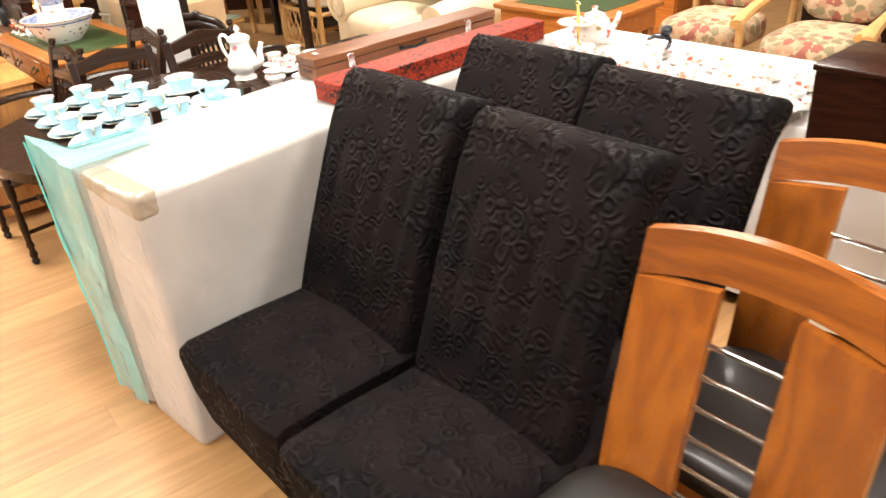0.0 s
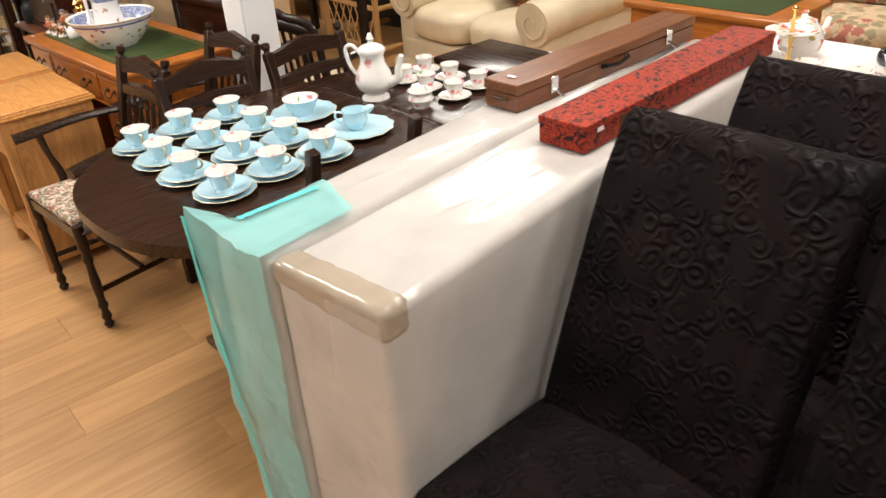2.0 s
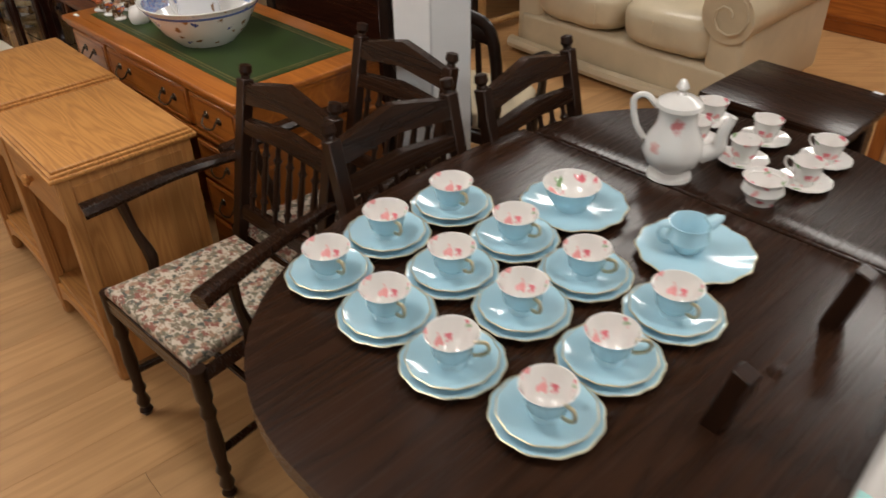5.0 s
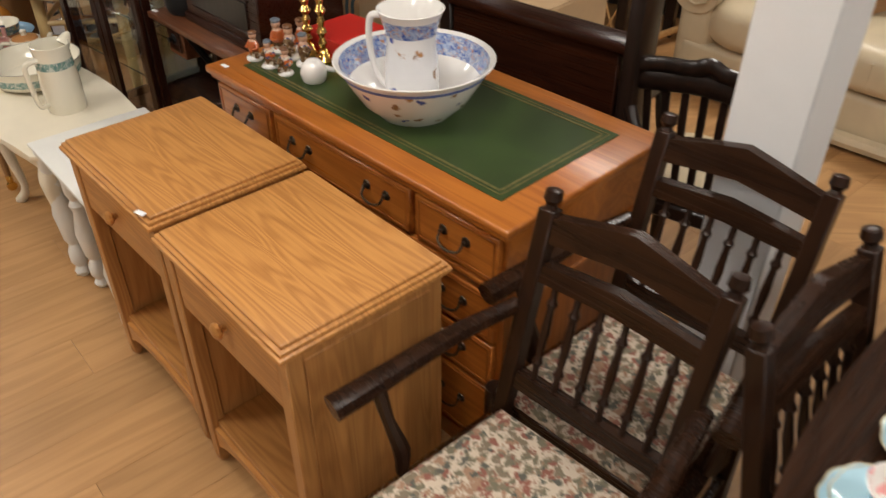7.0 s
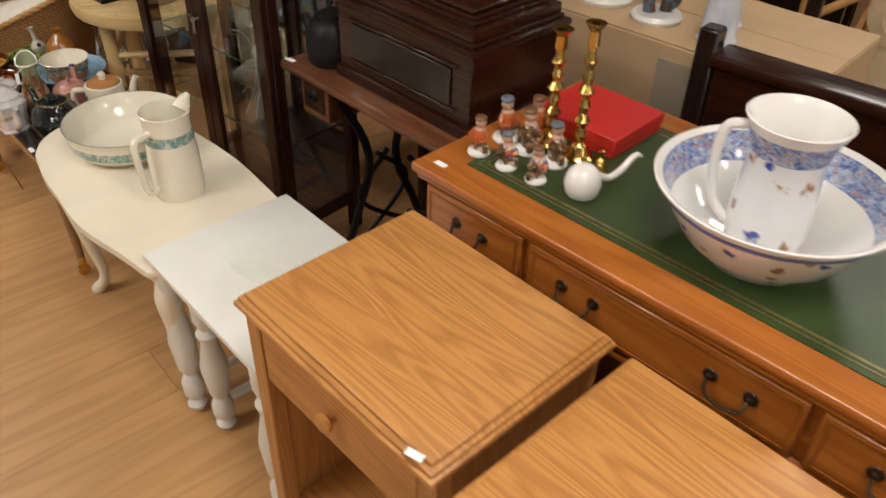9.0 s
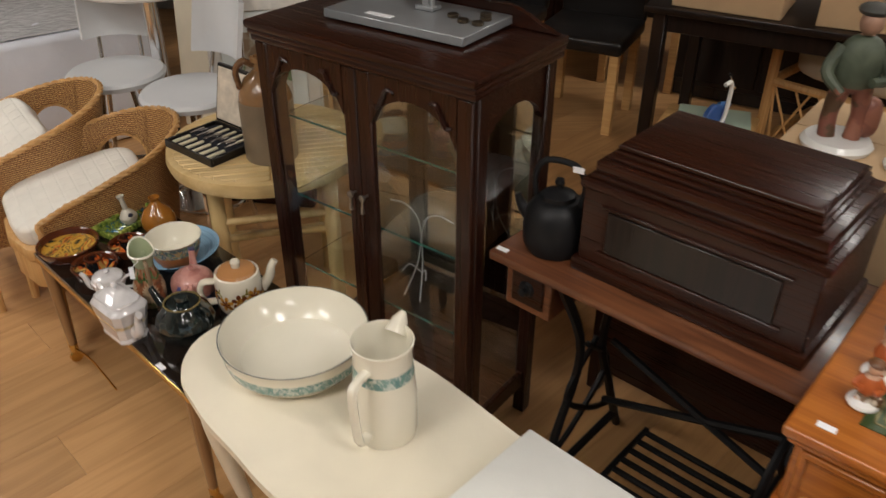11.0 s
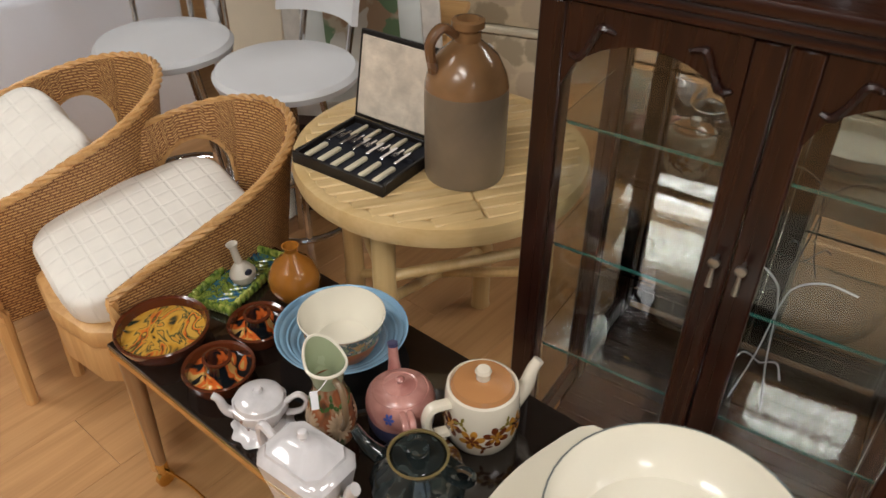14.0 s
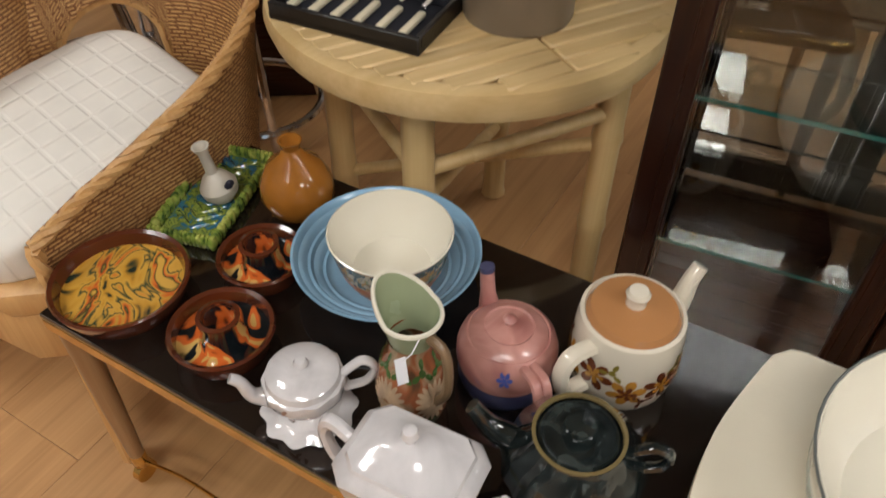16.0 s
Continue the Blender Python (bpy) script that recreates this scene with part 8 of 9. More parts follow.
# dark chairs with pine legs
def pine_leg_chair():
    c = root("dining_chair", 0, 0, 0, 0, "black leather dining chair on square pine legs", "dining chair", "black chairs with pine legs")
    part("seat", box(0.45, 0.44, 0.07, 0, 0, 0.4, 0.02, None, None, 3), BLACK_LEATHER, c)
    part("backrest", box(0.44, 0.06, 0.5, 0, 0.2, 0.46, 0.02, None, Euler((radians(-4), 0, 0)).to_matrix().to_4x4(), 3), BLACK_LEATHER, c)
    for sx in (-1, 1):
        for sy in (-1, 1):
            part("leg", box(0.045, 0.045, 0.4, sx * 0.19, sy * 0.18, 0, 0.003), PINE, c)
    return c


pc = pine_leg_chair()
pc.matrix_world = pose(-2.4, 7.5, 0, 0, 0, -28)
copy_thing(pc, pose(-2.86, 7.75, 0, 0, 0, -28))
copy_thing(pc, pose(-1.95, 8.05, 0, 0, 0, -28))


def table_block(name, x, y, yaw, W, D, H, top_m, leg_m, label):
    c = root(name, x, y, 0, yaw, label, "table")
    part("top", box(W, D, 0.03, 0, 0, H - 0.03, 0.006, None, None, 2), top_m, c)
    part("apron", box(W - 0.1, D - 0.1, 0.08, 0, 0, H - 0.11, 0.003), leg_m, c)
    for sx in (-1, 1):
        for sy in (-1, 1):
            part("leg", box(0.055, 0.055, H - 0.03, sx * (W / 2 - 0.06), sy * (D / 2 - 0.06), 0, 0.005), leg_m, c)
    return c


table_block("dark_table", -1.557, 6.864, -32, 1.3, 0.8, 0.74, BLACK_WOOD, BLACK_WOOD, "black-stained dining table piled with cardboard boxes")


def carton(x, y, z, yaw, W, D, H, label):
    c = root("cardboard_box", x, y, z, yaw, label, "cardboard box", "cardboard boxes")
    part("body", box(W, D, H, 0, 0, 0, 0.004), CARDBOARD, c)
    part("flap", box(W - 0.004, D / 2 - 0.004, 0.005, 0, -D / 4, H + 0.0005, 0.001), CARDBOARD, c)
    part("flap", box(W - 0.004, D / 2 - 0.004, 0.005, 0, D / 4, H + 0.0005, 0.001), CARDBOARD, c)
    part("tape", box(W * 0.2, 0.004, H * 0.5, 0.1 * W, -D / 2 - 0.0025, H * 0.45, 0.001), CARD_TAPE, c, "strip of brown tape")
    return c


carton(-1.95, 6.88, 0.7405, -32, 0.42, 0.34, 0.26, "closed brown cardboard box on a dark table")
carton(-1.5, 6.62, 0.7405, -28, 0.4, 0.34, 0.22, "closed brown cardboard box on a dark table")
carton(-1.926, 5.329, 0, -40, 0.8, 0.46, 0.775, "tall brown cardboard carton with ornaments standing on it")
table_block("pine_bench", -2.13, 6.48, -28, 0.36, 0.46, 0.36, PINE, PINE, "low pine bench holding a green board")
gb = root("green_board", -2.07, 6.55, 0.3605, -20, "pale green square board on a pine bench", "board")
part("board", box(0.28, 0.24, 0.02, 0, 0, 0, 0.004), mat("pale green lino", (0.42, 0.52, 0.42), 0.45, vary=0.1), gb)
wd = root("blue_wheel_tool", -2.13, 6.4, 0.3605, 40, "small blue wheel with a bent white tube handle", "tool")
part("wheel", lathe([(0, -0.014), (0.06, -0.014), (0.068, -0.008), (0.068, 0.008), (0.06, 0.014), (0, 0.014)], 32, None, Matrix.Translation((0, 0, 0.069)) @ Euler((radians(82), 0, 0)).to_matrix().to_4x4()), mat("blue plastic", (0.02, 0.07, 0.24), 0.35, vary=0.1), wd)
part("tube_handle", tube([(-0.01, -0.02, 0.06), (0.03, -0.022, 0.08), (0.05, -0.02, 0.17), (0.04, -0.02, 0.22), (0.0, -0.02, 0.22)], 0.008, 8, None, 1, 5), WHITE_PAINT, wd)
part("crossbar", tube([(0.05, -0.03, 0.2), (0.1, 0.02, 0.22), (0.13, 0.04, 0.215)], 0.006, 8), CHROME, wd)
part("strap", tube([(0.05, 0.0, 0.1), (0.12, 0.05, 0.09), (0.2, 0.06, 0.07)], 0.013, 8), mat("blue strap", (0.04, 0.12, 0.32), 0.6), wd)
cd = root("wooden_crate", -2.43, 5.88, 0, -38, "rough brown wooden crate under a striped bolster", "crate")
part("body", box(0.36, 0.24, 0.4, 0, 0, 0, 0.004), MAHOGANY, cd)
sb_ = root("striped_bolster", -2.43, 5.88, 0.4005, -38, "tan bolster with dark teal stripes", "bolster")
part("body", blob(0.36, 0.22, 0.15, Matrix.Translation((0, 0, 0.075)), None, 3.5), mat("tan canvas", (0.3, 0.17, 0.075), 0.8, vary=0.15), sb_)
teal = mat("dark teal stripe", (0.02, 0.045, 0.055), 0.8, vary=0.2)
for sx in (-0.12, -0.085, 0.0, 0.035, 0.12):
    part("stripe", slab(oval(0.076 * (1 - 6 * sx * sx * abs(sx) * 10), 0.1115 * (1 - 6 * sx * sx * abs(sx) * 10), 3.5, 40), -0.009, 0.009, 0, None, Matrix.Translation((sx, 0, 0.075)) @ Euler((0, radians(90), 0)).to_matrix().to_4x4()), teal, sb_)

# large pottery ornaments on the carton
def big_figure(x, y, yaw, h, material, label, seed):
    bm = bmesh.new()
    lathe([(0, 0), (0.085, 0), (0.09, 0.012), (0.08, 0.026), (0, 0.028)], 28, bm)
    rnd = random.Random(seed)
    for s in (-1, 1):
        tube([(s * 0.03, 0, 0.024), (s * 0.034, 0.01, 0.09), (s * 0.022, 0, 0.17)], [0.022, 0.02, 0.027], 10, bm, 1, 4)
        tube([(s * 0.045, 0, 0.26), (s * 0.07, -0.02, 0.2), (s * 0.03, -0.055, 0.17 + rnd.uniform(-0.02, 0.03))], [0.018, 0.016, 0.012], 9, bm, 1, 4)
    blob(0.11, 0.075, 0.15, Matrix.Translation((0, 0, 0.22)), bm, 2.4, 20, 12)
    blob(0.055, 0.058, 0.065, Matrix.Translation((0, -0.01, 0.325)), bm, 2, 18, 10)
    blob(0.075, 0.075, 0.032, Matrix.Translation((0, -0.005, 0.355)), bm, 2.2, 18, 8)
    blob(0.07, 0.05, 0.11, Matrix.Translation((0.055, 0.02, 0.08)), bm, 2.6, 14, 10)
    ob = solo("pottery_ornament", bm, material[0], pose(x, y, 0.7815, 0, 0, yaw) @ Matrix.Scale(h / 0.37, 4), label, "ornament", "large pottery ornaments")
    for m in material[1:]:
        ob.data.materials.append(m)
    for f in ob.data.polygons:
        z = f.center.z
        f.material_index = 0 if z < 0.03 else 1 if z < 0.165 else 2 if z < 0.29 else 3 if z < 0.34 else 4
    return ob


FIG_BASE = mat("white glazed base", (0.7, 0.69, 0.66), 0.3, coat=0.3, vary=0.05)
FLESH = mat("flesh tinted pottery", (0.36, 0.2, 0.13), 0.5, vary=0.15, scale=30)
big_figure(-2.19, 5.445, -20, 0.35, (FIG_BASE, pattern("russet brown breeches", (0.2, 0.07, 0.045), [(0.09, 0.05, 0.025), (0.26, 0.1, 0.06)], 18, 0.5, 0.1, 0.5, 0.2), mat("grey green jacket", (0.07, 0.085, 0.055), 0.55, vary=0.35, scale=20), FLESH, mat("dark felt hat", (0.05, 0.05, 0.045), 0.6, vary=0.3)), "large painted pottery ornament on a round white base", 1)
big_figure(-2.065, 5.305, 10, 0.29, (FIG_BASE, pattern("blue and brown trousers", (0.1, 0.13, 0.2), [(0.16, 0.06, 0.035), (0.05, 0.04, 0.03)], 20, 0.5, 0.1, 0.5, 0.2), mat("olive brown coat", (0.12, 0.075, 0.028), 0.5, vary=0.4, scale=20), FLESH, mat("grey felt hat", (0.1, 0.1, 0.11), 0.6, vary=0.3)), "large painted pottery ornament on a round white base", 2)
PALE = mat("pale blue-grey porcelain", (0.55, 0.58, 0.64), 0.2, coat=0.4, vary=0.15, scale=18)


def tall_figure(x, y):
    bm = bmesh.new()
    lathe([(0, 0), (0.05, 0), (0.052, 0.01), (0.045, 0.02), (0.042, 0.09), (0.032, 0.17), (0.024, 0.22), (0.03, 0.25), (0.014, 0.28), (0, 0.285)], 22, bm, None, 0.05, 7)
    blob(0.036, 0.036, 0.045, Matrix.Translation((0, 0, 0.3)), bm, 2, 14, 8)
    tube([(0.028, 0, 0.255), (0.05, -0.02, 0.21), (0.03, -0.04, 0.18)], 0.008, 8, bm, 1, 3)
    solo("porcelain_ornament", bm, PALE, pose(x, y, 0.7815, 0, 0, 30), "tall slender pale porcelain ornament on cardboard", "ornament", "pale porcelain ornaments")


tall_figure(-1.895, 5.275)
tall_figure(-1.935, 5.16)


# dark bed end behind the desk
def bed_end():
    c = root("wooden_bed_end", -2.005, 4.912, 0, -38, "dark mahogany bed end with a flat ledge and square posts", "bed end")
    part("panel", box(0.6, 0.04, 0.82, 0.3, 0.03, 0, 0.004), MAHOGANY, c)
    part("ledge", box(0.64, 0.1, 0.03, 0.31, 0.04, 0.82, 0.008, None, None, 2), MAHOGANY, c)
    part("post", box(0.045, 0.11, 1.06, 0.645, 0.04, 0, 0.008, None, None, 2), BLACK_WOOD, c)
    part("post", box(0.05, 0.05, 0.9, -0.03, 0.03, 0, 0.006), BLACK_WOOD, c)
    part("scroll_arm", tube([(0.66, 0.0, 0.68), (0.7, -0.02, 0.62), (0.75, -0.04, 0.6), (0.79, -0.04, 0.62)], 0.02, 10, None, 1, 5), BLACK_WOOD, c)
    return c


bed_end()


# ---- behind the dining set: sofa, cane chair, low tables ----
def sofa():
    W, D = 1.4, 0.85
    c = root("sofa", -0.5, 5.74, 0, -45, "cream leather two-seater sofa with rolled scroll arms", "sofa")
    part("base", box(W - 0.1, D, 0.2, 0, D / 2, 0.04, 0.03, None, None, 3), CREAM_LEATHER, c)
    part("valance", tube([(-W / 2, -0.02, 0.06), (0, -0.035, 0.05), (W / 2, -0.02, 0.06)], 0.035, 8, None, 1, 6), CREAM_LEATHER, c)
    for s in (-1, 1):
        part("seat_cushion", blob(0.56, 0.66, 0.24, Matrix.Translation((s * 0.285, 0.28, 0.35)), None, 3.6, 40, 22, 0.03, s), CREAM_LEATHER, c)
        part("back_cushion", blob(0.57, 0.3, 0.56, Matrix.Translation((s * 0.285, 0.66, 0.66)), None, 3.0, 36, 20, 0.03, s + 3), CREAM_LEATHER, c)
        a = part("arm", box(0.19, D - 0.02, 0.42, s * (W / 2 - 0.1), D / 2, 0.05, 0.04, None, None, 3), CREAM_LEATHER, c)
        roll = tube([(s * (W / 2 - 0.09), -0.02, 0.5), (s * (W / 2 - 0.09), 0.3, 0.53), (s * (W / 2 - 0.09), D, 0.55)], [0.13, 0.135, 0.13], 20, None, 1, 4)
        part("arm_roll", roll, CREAM_LEATHER, a)
        sp = [(s * (W / 2 - 0.09) + (0.02 + 0.009 * q) * math.cos(q * 0.7), -0.026, 0.5 + (0.02 + 0.009 * q) * math.sin(q * 0.7)) for q in range(12)]
        part("scroll_piping", tube(sp, 0.006, 6), CREAM_LEATHER, a)
    for k, x in enumerate((-0.1, 0.25)):
        part("seam", tube([(x, -0.045, 0.3), (x, -0.05, 0.4)], 0.004, 6), CREAM_LEATHER, c)
    return c


sofa()
for i, (qx, qy) in enumerate([(-0.16, 6.06), (0.06, 5.84)]):
    cu = root("scatter_cushion", qx, qy, 0.55, -42 + 8 * i, "beige cushion with black scroll embroidery", "cushion", "embroidered cushions")
    cm = pose(0, 0, 0.14, 62, 0, 0)
    part("pad", blob(0.36, 0.36, 0.13, cm, None, 2.7, 32, 16), pattern("black scroll embroidery", (0.5, 0.42, 0.3), [(0.02, 0.016, 0.012), (0.03, 0.02, 0.016)], 13, 0.7, 0, 0.3, 0.3), cu)


def cane_armchair():
    c = root("cane_armchair", -1.42, 6.75, 0, -48, "bentwood cane armchair with a cream seat cushion", "armchair")
    W, D = 0.72, 0.7
    part("seat_cushion", blob(W - 0.06, D, 0.16, Matrix.Translation((0, D / 2, 0.46)), None, 4), mat("cream cotton", (0.68, 0.6, 0.48), 0.8, vary=0.08), c)
    part("back_cushion", blob(W - 0.08, 0.2, 0.5, Matrix.Translation((0, D - 0.06, 0.76)), None, 3), mat("cream cotton back", (0.68, 0.6, 0.48), 0.8, vary=0.08), c)
    for z in (0.06, 0.36):
        part("rail", tube([(-W / 2, 0, z), (W / 2, 0, z)], 0.02, 8), CANE, c)
        for s in (-1, 1):
            part("side_rail", tube([(s * W / 2, 0, z), (s * W / 2, D, z)], 0.02, 8), CANE, c)
    for s in (-1, 1):
        for y in (0, D):
            part("leg", tube([(s * W / 2, y, 0), (s * W / 2, y, 0.62)], 0.024, 8), CANE, c)
        part("arm", tube([(s * W / 2, -0.03, 0.6), (s * W / 2, 0.3, 0.65), (s * W / 2, D, 0.7)], 0.026, 8, None, 1, 4), CANE, c)
    for i in range(7):
        for q in (-1, 1):
            x0 = -W / 2 + 0.05 + i * (W - 0.1) / 6
            x1 = min(W / 2 - 0.02, max(-W / 2 + 0.02, x0 + q * 0.14))
            part("lattice", tube([(x0, 0, 0.07), (x1, 0, 0.35)], 0.006, 6), CANE, c)
    return c


cane_armchair()
table_block("side_table", -0.27, 3.9, -44, 0.42, 0.34, 0.742, OAK_DARK, OAK_DARK_Z, "dark oak occasional table beyond the dining table")
tag_on(-0.05, 3.905, 0.743, -44)
yt = root("writing_table", 0.82, 4.62, 0, -42, "orange yew writing table with a green top", "table")
part("top", box(0.82, 0.5, 0.03, 0, 0, 0.72, 0.008, None, None, 2), YEW, yt)
part("frieze", box(0.76, 0.44, 0.11, 0, 0, 0.61, 0.004), YEW, yt)
part("green_inset", box(0.6, 0.36, 0.004, 0, 0, 0.749, 0), GREEN_LEATHER, yt)
for sx in (-1, 1):
    for sy in (-1, 1):
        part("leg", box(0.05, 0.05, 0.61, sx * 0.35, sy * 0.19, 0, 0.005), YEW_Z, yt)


def tapestry_chair():
    c = root("armchair", 0, 0, 0, 0, "pale oak showwood armchair in fawn floral tapestry", "armchair", "tapestry armchairs")
    W, D = 0.66, 0.62
    part("seat_cushion", blob(W - 0.12, D, 0.2, Matrix.Translation((0, 0.3, 0.42)), None, 3.6), TAPESTRY, c)
    part("back_cushion", blob(W - 0.12, 0.2, 0.66, pose(0, 0.64, 0.82, -12, 0, 0), None, 3.4), TAPESTRY, c)
    part("front_rail", box(W, 0.04, 0.09, 0, 0, 0.26, 0.006), PINE, c)
    for s in (-1, 1):
        part("leg", tube([(s * W / 2, 0, 0), (s * W / 2, 0.0, 0.6)], 0.024, 8), PINE, c)
        part("leg", tube([(s * W / 2, 0.62, 0), (s * W / 2, 0.74, 1.1)], 0.024, 8), PINE, c)
        part("arm", tube([(s * W / 2, -0.05, 0.58), (s * W / 2 + s * 0.02, 0.2, 0.63), (s * W / 2, 0.68, 0.7)], [0.03, 0.026, 0.024], 8, None, 1.3, 5), PINE, c)
        part("side_rail", box(0.03, 0.62, 0.07, s * W / 2, 0.32, 0.27, 0.004), PINE, c)
    part("top_rail", tube([(-W / 2, 0.74, 1.1), (0, 0.77, 1.14), (W / 2, 0.74, 1.1)], 0.024, 8, None, 1, 5), PINE, c)
    return c


tch = tapestry_chair()
tch.matrix_world = pose(1.5, 4.95, 0, 0, 0, -40)
copy_thing(tch, pose(1.98, 4.42, 0, 0, 0, -40))
copy_thing(tch, pose(2.5, 3.95, 0, 0, 0, -40))


# cloth-covered table with a tea service
def cloth_table():
    c = root("trestle_table", 1.3, 3.15, 0, -43, "long table under a white cloth set with china", "table")
    W, D, H = 2.0, 0.7, 0.75
    part("board", box(W, D, 0.03, 0, 0, H - 0.035, 0.004), PINE, c)
    for sx in (-1, 1):
        for sy in (-1, 1):
            part("leg", box(0.05, 0.05, H - 0.035, sx * (W / 2 - 0.1), sy * (D / 2 - 0.08), 0, 0.004), PINE, c)
    cl = root("tablecloth", 1.3, 3.15, 0, -43, "plain white cotton tablecloth hanging in soft folds", "tablecloth")
    per = []
    n = 90
    for i in range(n):
        t = i / n * 4
        k, f = int(t), t - int(t)
        cs_ = [(-W / 2, -D / 2), (W / 2, -D / 2), (W / 2, D / 2), (-W / 2, D / 2)]
        a, b = cs_[k], cs_[(k + 1) % 4]
        per.append((a[0] + (b[0] - a[0]) * f, a[1] + (b[1] - a[1]) * f))
    rows = []
    rows.append([(x * 0.2, y * 0.2, H) for x, y in per + per[:1]])
    rows.append([(x, y, H) for x, y in per + per[:1]])
    for z in (0.72, 0.5, 0.25, 0.06):
        rows.append([(x * (1.008 + 0.01 * math.sin(i * 1.1) * (H - z)), y * (1.02 + 0.04 * math.sin(i * 1.1) * (H - z)), z) for i, (x, y) in enumerate(per + per[:1])])
    grid_part("cloth", rows, LINEN, cl, 0.003)
    part("cloth_top", box(W * 0.3, D * 0.3, 0.002, 0, 0, H - 0.001, 0), LINEN, cl)


cloth_table()
rose2 = pattern("white china with red roses", (0.8, 0.78, 0.74), [(0.6, 0.1, 0.07), (0.7, 0.3, 0.2), (0.4, 0.3, 0.1)], 26, 0.1, 0.5, 0.26, 0)


def plain_cup(x, y):
    s = root("saucer", x, y, 0.7525, 0, "white china saucer with red roses", "saucer", "red rose tea service")
    part("dish", lathe([(0, 0.003), (0.034, 0.003), (0.04, 0), (0.07, 0.014), (0.072, 0.0155), (0.04, 0.006), (0, 0.006)], 26, None, None, 0.02, 10), rose2, s)
    c = root("tea_cup", x, y, 0.759, 0, "white china tea cup with red roses", "tea cup", "red rose tea service")
    part("bowl", lathe(cup_shell(0.045, 0.058, 0.02), 24), rose2, c)
    part("handle", handle_bm(0.038, 0.018, 0.046, 0.024, 0.0035), CHINA, c)
    return s, c


pc0 = plain_cup(0.92, 3.3)
spots2 = [(0.8, 3.42), (1.05, 3.2), (1.16, 3.05), (1.28, 2.96), (1.36, 2.82), (1.45, 2.72), (1.2, 3.3), (1.32, 3.18), (1.44, 3.05), (1.54, 2.92), (1.62, 2.8), (1.1, 3.42)]
for qx, qy in spots2:
    for ob in pc0:
        copy_thing(ob, pose(qx, qy, ob.location.z, 0, 0, random.uniform(0, 360)))
ck = root("cake_stand", 0.78, 3.56, 0.7525, 0, "two-tier white china cake stand with red roses", "cake stand")
part("lower_plate", lathe([(0, 0.004), (0.09, 0.004), (0.1, 0), (0.125, 0.014), (0.127, 0.016), (0.098, 0.007), (0, 0.007)], 36, None, None, 0.02, 10), rose2, ck)
part("upper_plate", lathe([(0, 0.124), (0.06, 0.124), (0.09, 0.134), (0.092, 0.136), (0.06, 0.128), (0, 0.128)], 36, None, None, 0.02, 10), rose2, ck)
part("stem", lathe([(0.006, 0.006), (0.01, 0.03), (0.005, 0.06), (0.009, 0.1), (0.005, 0.2), (0.012, 0.21), (0, 0.222)], 14), BRASS, ck)
tp = root("teapot", 0.86, 3.68, 0.7525, 30, "white china teapot with red roses", "teapot", "red rose tea service")
part("body", lathe([(0, 0.004), (0.045, 0.004), (0.05, 0), (0.07, 0.03), (0.08, 0.07), (0.062, 0.115), (0.05, 0.125), (0, 0.125)], 30), rose2, tp)
part("lid", lathe([(0.052, 0.124), (0.045, 0.138), (0.015, 0.15), (0.009, 0.158), (0.014, 0.168), (0, 0.176)], 24), rose2, tp)
part("spout", tube([(0.07, 0, 0.05), (0.11, 0, 0.075), (0.135, 0, 0.125)], [0.02, 0.014, 0.01], 10, None, 1, 4), rose2, tp)
part("handle", tube([(-0.06, 0, 0.11), (-0.1, 0, 0.11), (-0.11, 0, 0.06), (-0.075, 0, 0.04)], 0.008, 8, None, 1, 4), rose2, tp)
for i in range(6):
    pl = solo("dinner_plate", lathe([(0, 0.003), (0.06, 0.003), (0.066, 0), (0.098, 0.011), (0.1, 0.0125), (0.064, 0.006), (0, 0.006)], 36), rose2, pose(1.36, 2.64, 0.7525 + 0.0068 * i, 0, 0, 17 * i), "white china plate with red roses in a stack", "plate", "stacked rose plates")
hat = root("black_ornament", 1.12, 3.5, 0.7525, 0, "black glazed bird-shaped pot on the cloth", "ornament")
part("body", blob(0.11, 0.08, 0.08, Matrix.Translation((0, 0, 0.04)), None, 2.2), mat("black glaze", (0.012, 0.014, 0.02), 0.15, coat=0.5), hat)
part("top", blob(0.05, 0.05, 0.05, Matrix.Translation((0.03, 0, 0.09)), None, 2), mat("black glaze top", (0.012, 0.014, 0.02), 0.15, coat=0.5), hat)
dbx = root("mahogany_box", 1.62, 2.42, 0.7525, -43, "dark mahogany table cabinet on the white cloth", "cabinet")
part("body", box(0.3, 0.3, 0.225, 0, 0, 0, 0.004), MAHOGANY, dbx)
part("top", box(0.315, 0.315, 0.02, 0, 0, 0.2255, 0.005, None, None, 2), MAHOGANY, dbx)


def sideboard(name, x, y, yaw, W, D, H, label, m1):
    c = root(name, x, y, 0, yaw, label, "sideboard")
    part("body", box(W, D, H - 0.1, 0, 0, 0.07, 0.004), m1, c)
    part("top", box(W + 0.04, D + 0.03, 0.03, 0, 0, H - 0.03, 0.006, None, None, 2), m1, c)
    for i in range(3):
        x0 = -W / 2 + W / 3 * (i + 0.5)
        d = part("door", box(W / 3 - 0.02, 0.016, H - 0.2, x0, -D / 2 - 0.008, 0.1, 0.004), m1, c)
        part("knob", blob(0.024, 0.02, 0.024, Matrix.Translation((x0 + W / 6 - 0.04, -D / 2 - 0.024, H * 0.55)), None, 2, 10, 6), BRASS, d)
    part("plinth", box(W - 0.03, D - 0.03, 0.07, 0, 0, 0, 0.004), m1, c)


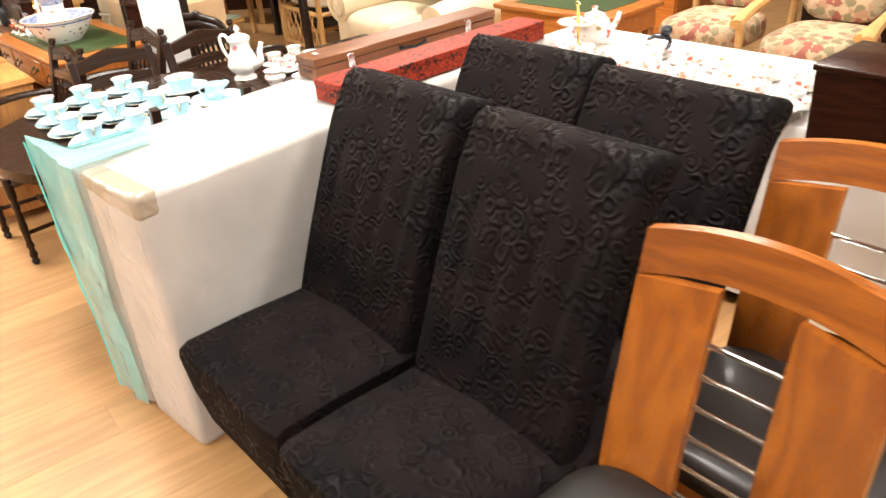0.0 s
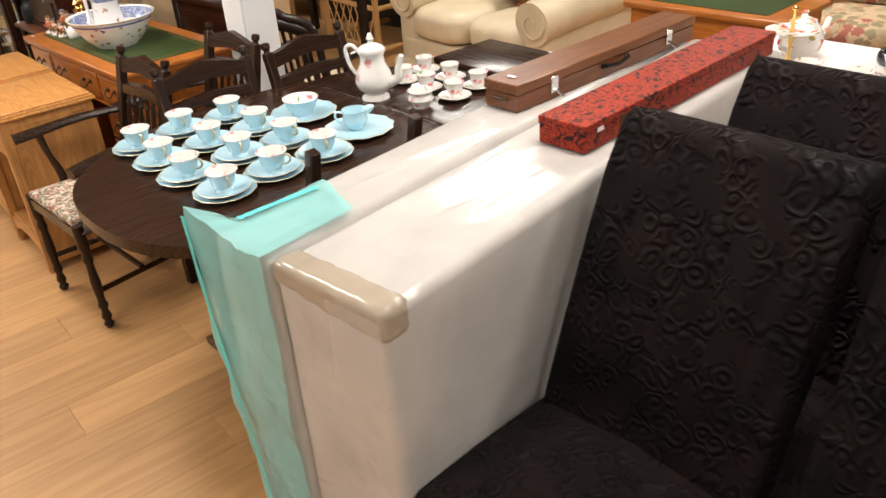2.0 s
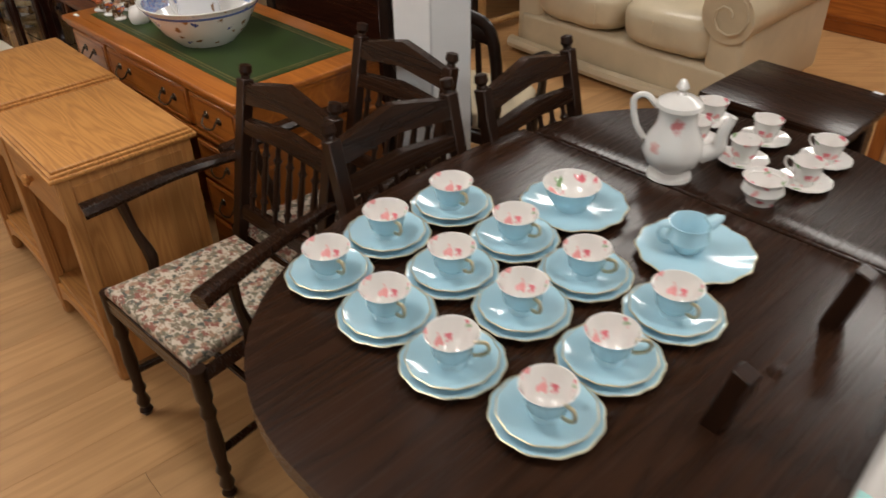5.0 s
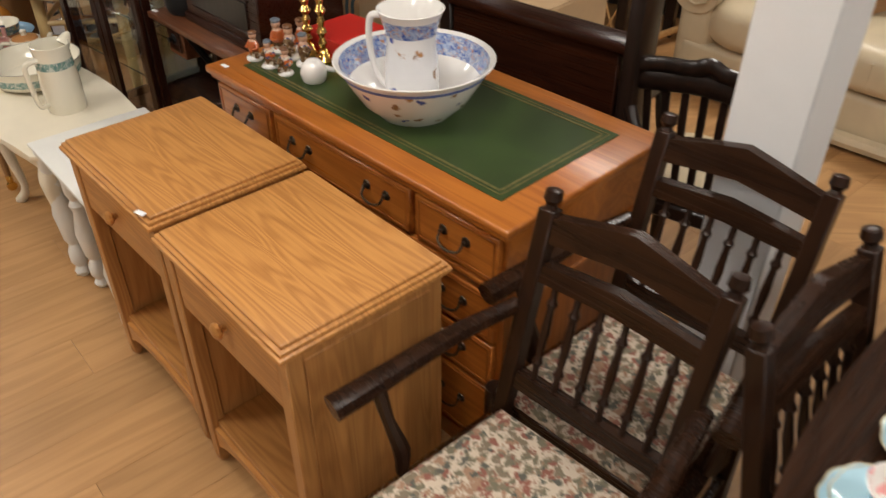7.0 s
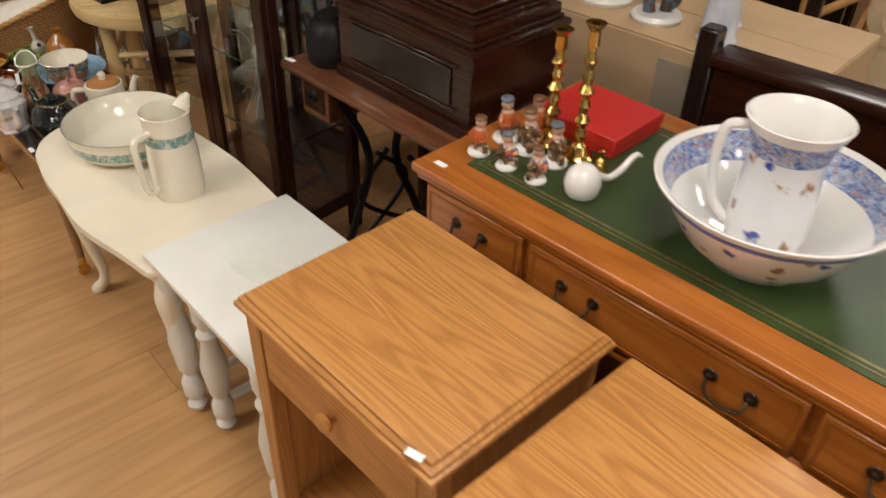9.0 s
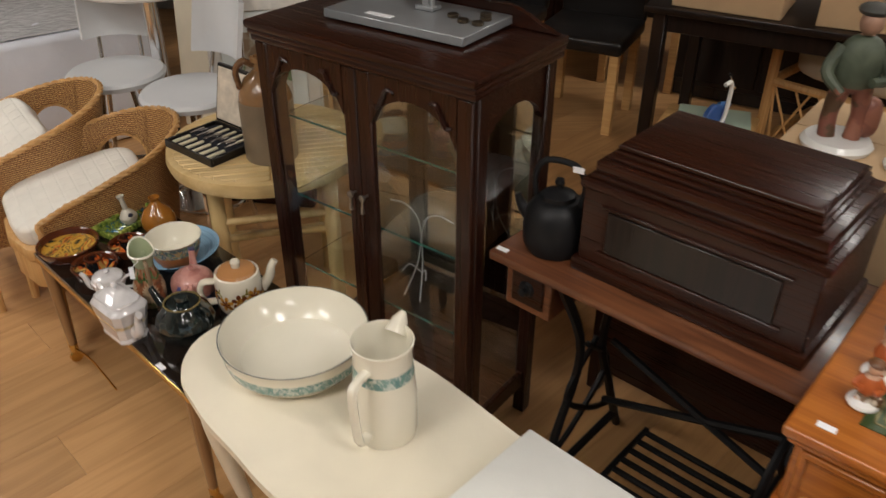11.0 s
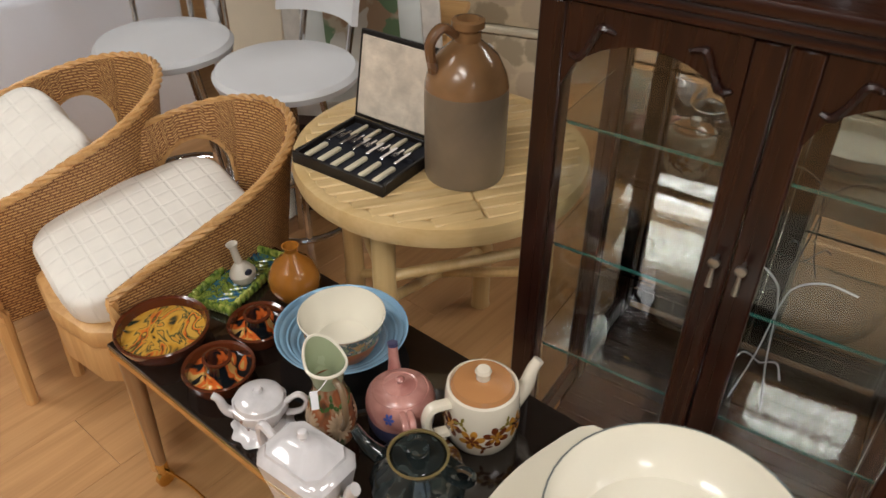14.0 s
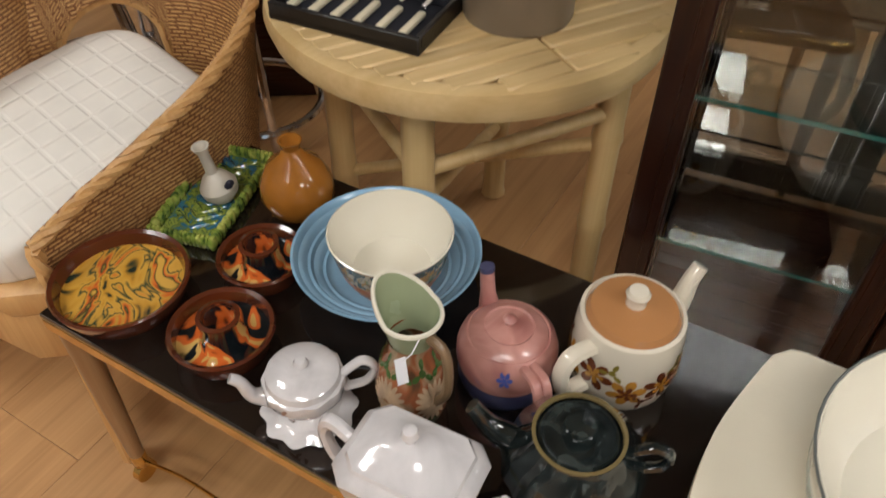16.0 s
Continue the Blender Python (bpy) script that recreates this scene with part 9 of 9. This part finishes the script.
sideboard("sideboard", -5.9, 8.5, -10, 1.6, 0.5, 0.95, "dark mahogany sideboard against the wall", MAHOGANY)
sideboard("sideboard", -4.0, 8.9, -6, 1.5, 0.5, 1.1, "dark oak sideboard against the wall", OAK_DARK)
sideboard("sideboard", -2.6, 9.0, 0, 1.3, 0.5, 0.9, "mahogany sideboard behind dark chairs", MAHOGANY)
# The black one is added to stand for shade under the dark table.
sideboard("sideboard", -1.15, 7.65, -32, 1.4, 0.5, 0.7, "black sideboard added to deepen the shade behind a dark table", BLACK_WOOD)
sideboard("sideboard", -0.4, 8.5, -42, 1.5, 0.5, 0.95, "yew sideboard behind the sofa", YEW)
sideboard("sideboard", 1.2, 6.6, -42, 1.5, 0.5, 0.9, "yew sideboard behind tapestry chairs", YEW)
sideboard("sideboard", 3.0, 5.2, -42, 1.4, 0.5, 0.9, "mahogany sideboard behind tapestry chairs", MAHOGANY)


# ---- laminate floor ----
def planks():
    fl = bpy.data.objects["floor"]
    L, Wd, ang = 1.28, 0.192, radians(44)
    base = box(L - 0.0007, Wd - 0.0006, 0.011, 0, 0, -0.0115, 0.0006)
    me = finish("plank", base, FLOOR_WOOD, False)
    spots = []
    for j in range(-60, 60):
        off = (j * 0.37 % 1) * L
        for i in range(-10, 12):
            lx, ly = i * L + off, j * Wd
            x = -1.5 + lx * math.cos(ang) - ly * math.sin(ang)
            y = 3.5 + lx * math.sin(ang) + ly * math.cos(ang)
            if X0 - 0.4 < x < X1 + 0.4 and Y0 - 0.4 < y < Y1 + 0.4:
                d = abs((x + 2.6) * 0.72 + (y - 3.4) * 0.69)
                spots.append((d + 0.15 * abs((x + 2.6) * 0.69 - (y - 3.4) * 0.72), x, y))
    spots.sort()
    for d, x, y in spots[:300]:
        p = new("plank", me)
        p.matrix_world = pose(x, y, 0, 0, 0, 44)
        p.parent = fl
        p.matrix_parent_inverse = fl.matrix_world.inverted()
    vs, fs = [], []
    src = [v.co.copy() for v in me.vertices]
    polys = [tuple(p.vertices) for p in me.polygons]
    for d, x, y in spots[300:]:
        m = pose(x, y, 0, 0, 0, 44)
        k = len(vs)
        vs += [tuple(m @ v) for v in src]
        fs += [tuple(k + i for i in p) for p in polys]
    rest = bpy.data.meshes.new("planks")
    rest.from_pydata(vs, [], fs)
    trim = bmesh.new()
    trim.from_mesh(rest)
    for co, no in (((X0 - 0.1, 0, 0), (-1, 0, 0)), ((X1 + 0.1, 0, 0), (1, 0, 0)), ((0, Y0 - 0.1, 0), (0, -1, 0)), ((0, Y1 + 0.1, 0), (0, 1, 0))):
        bmesh.ops.bisect_plane(trim, geom=trim.verts[:] + trim.edges[:] + trim.faces[:], plane_co=co, plane_no=no, clear_outer=True)
    trim.to_mesh(rest)
    trim.free()
    rest.materials.append(FLOOR_REST)
    ob = new("planks", rest)
    ob.parent = fl
    ob.matrix_parent_inverse = fl.matrix_world.inverted()
    tagged(ob, "pale oak laminate planks", kind="stuff")


FLOOR_REST = wood("laminate plank far", (0.35, 0.18, 0.066), (0.53, 0.3, 0.125), "x", 0.42, 0.0, 0.7, 0.4, 0.05)
for nd in FLOOR_REST.node_tree.nodes:
    if nd.type == "MAPPING":
        nd.inputs["Rotation"].default_value = (0, 0, radians(-44))
planks()
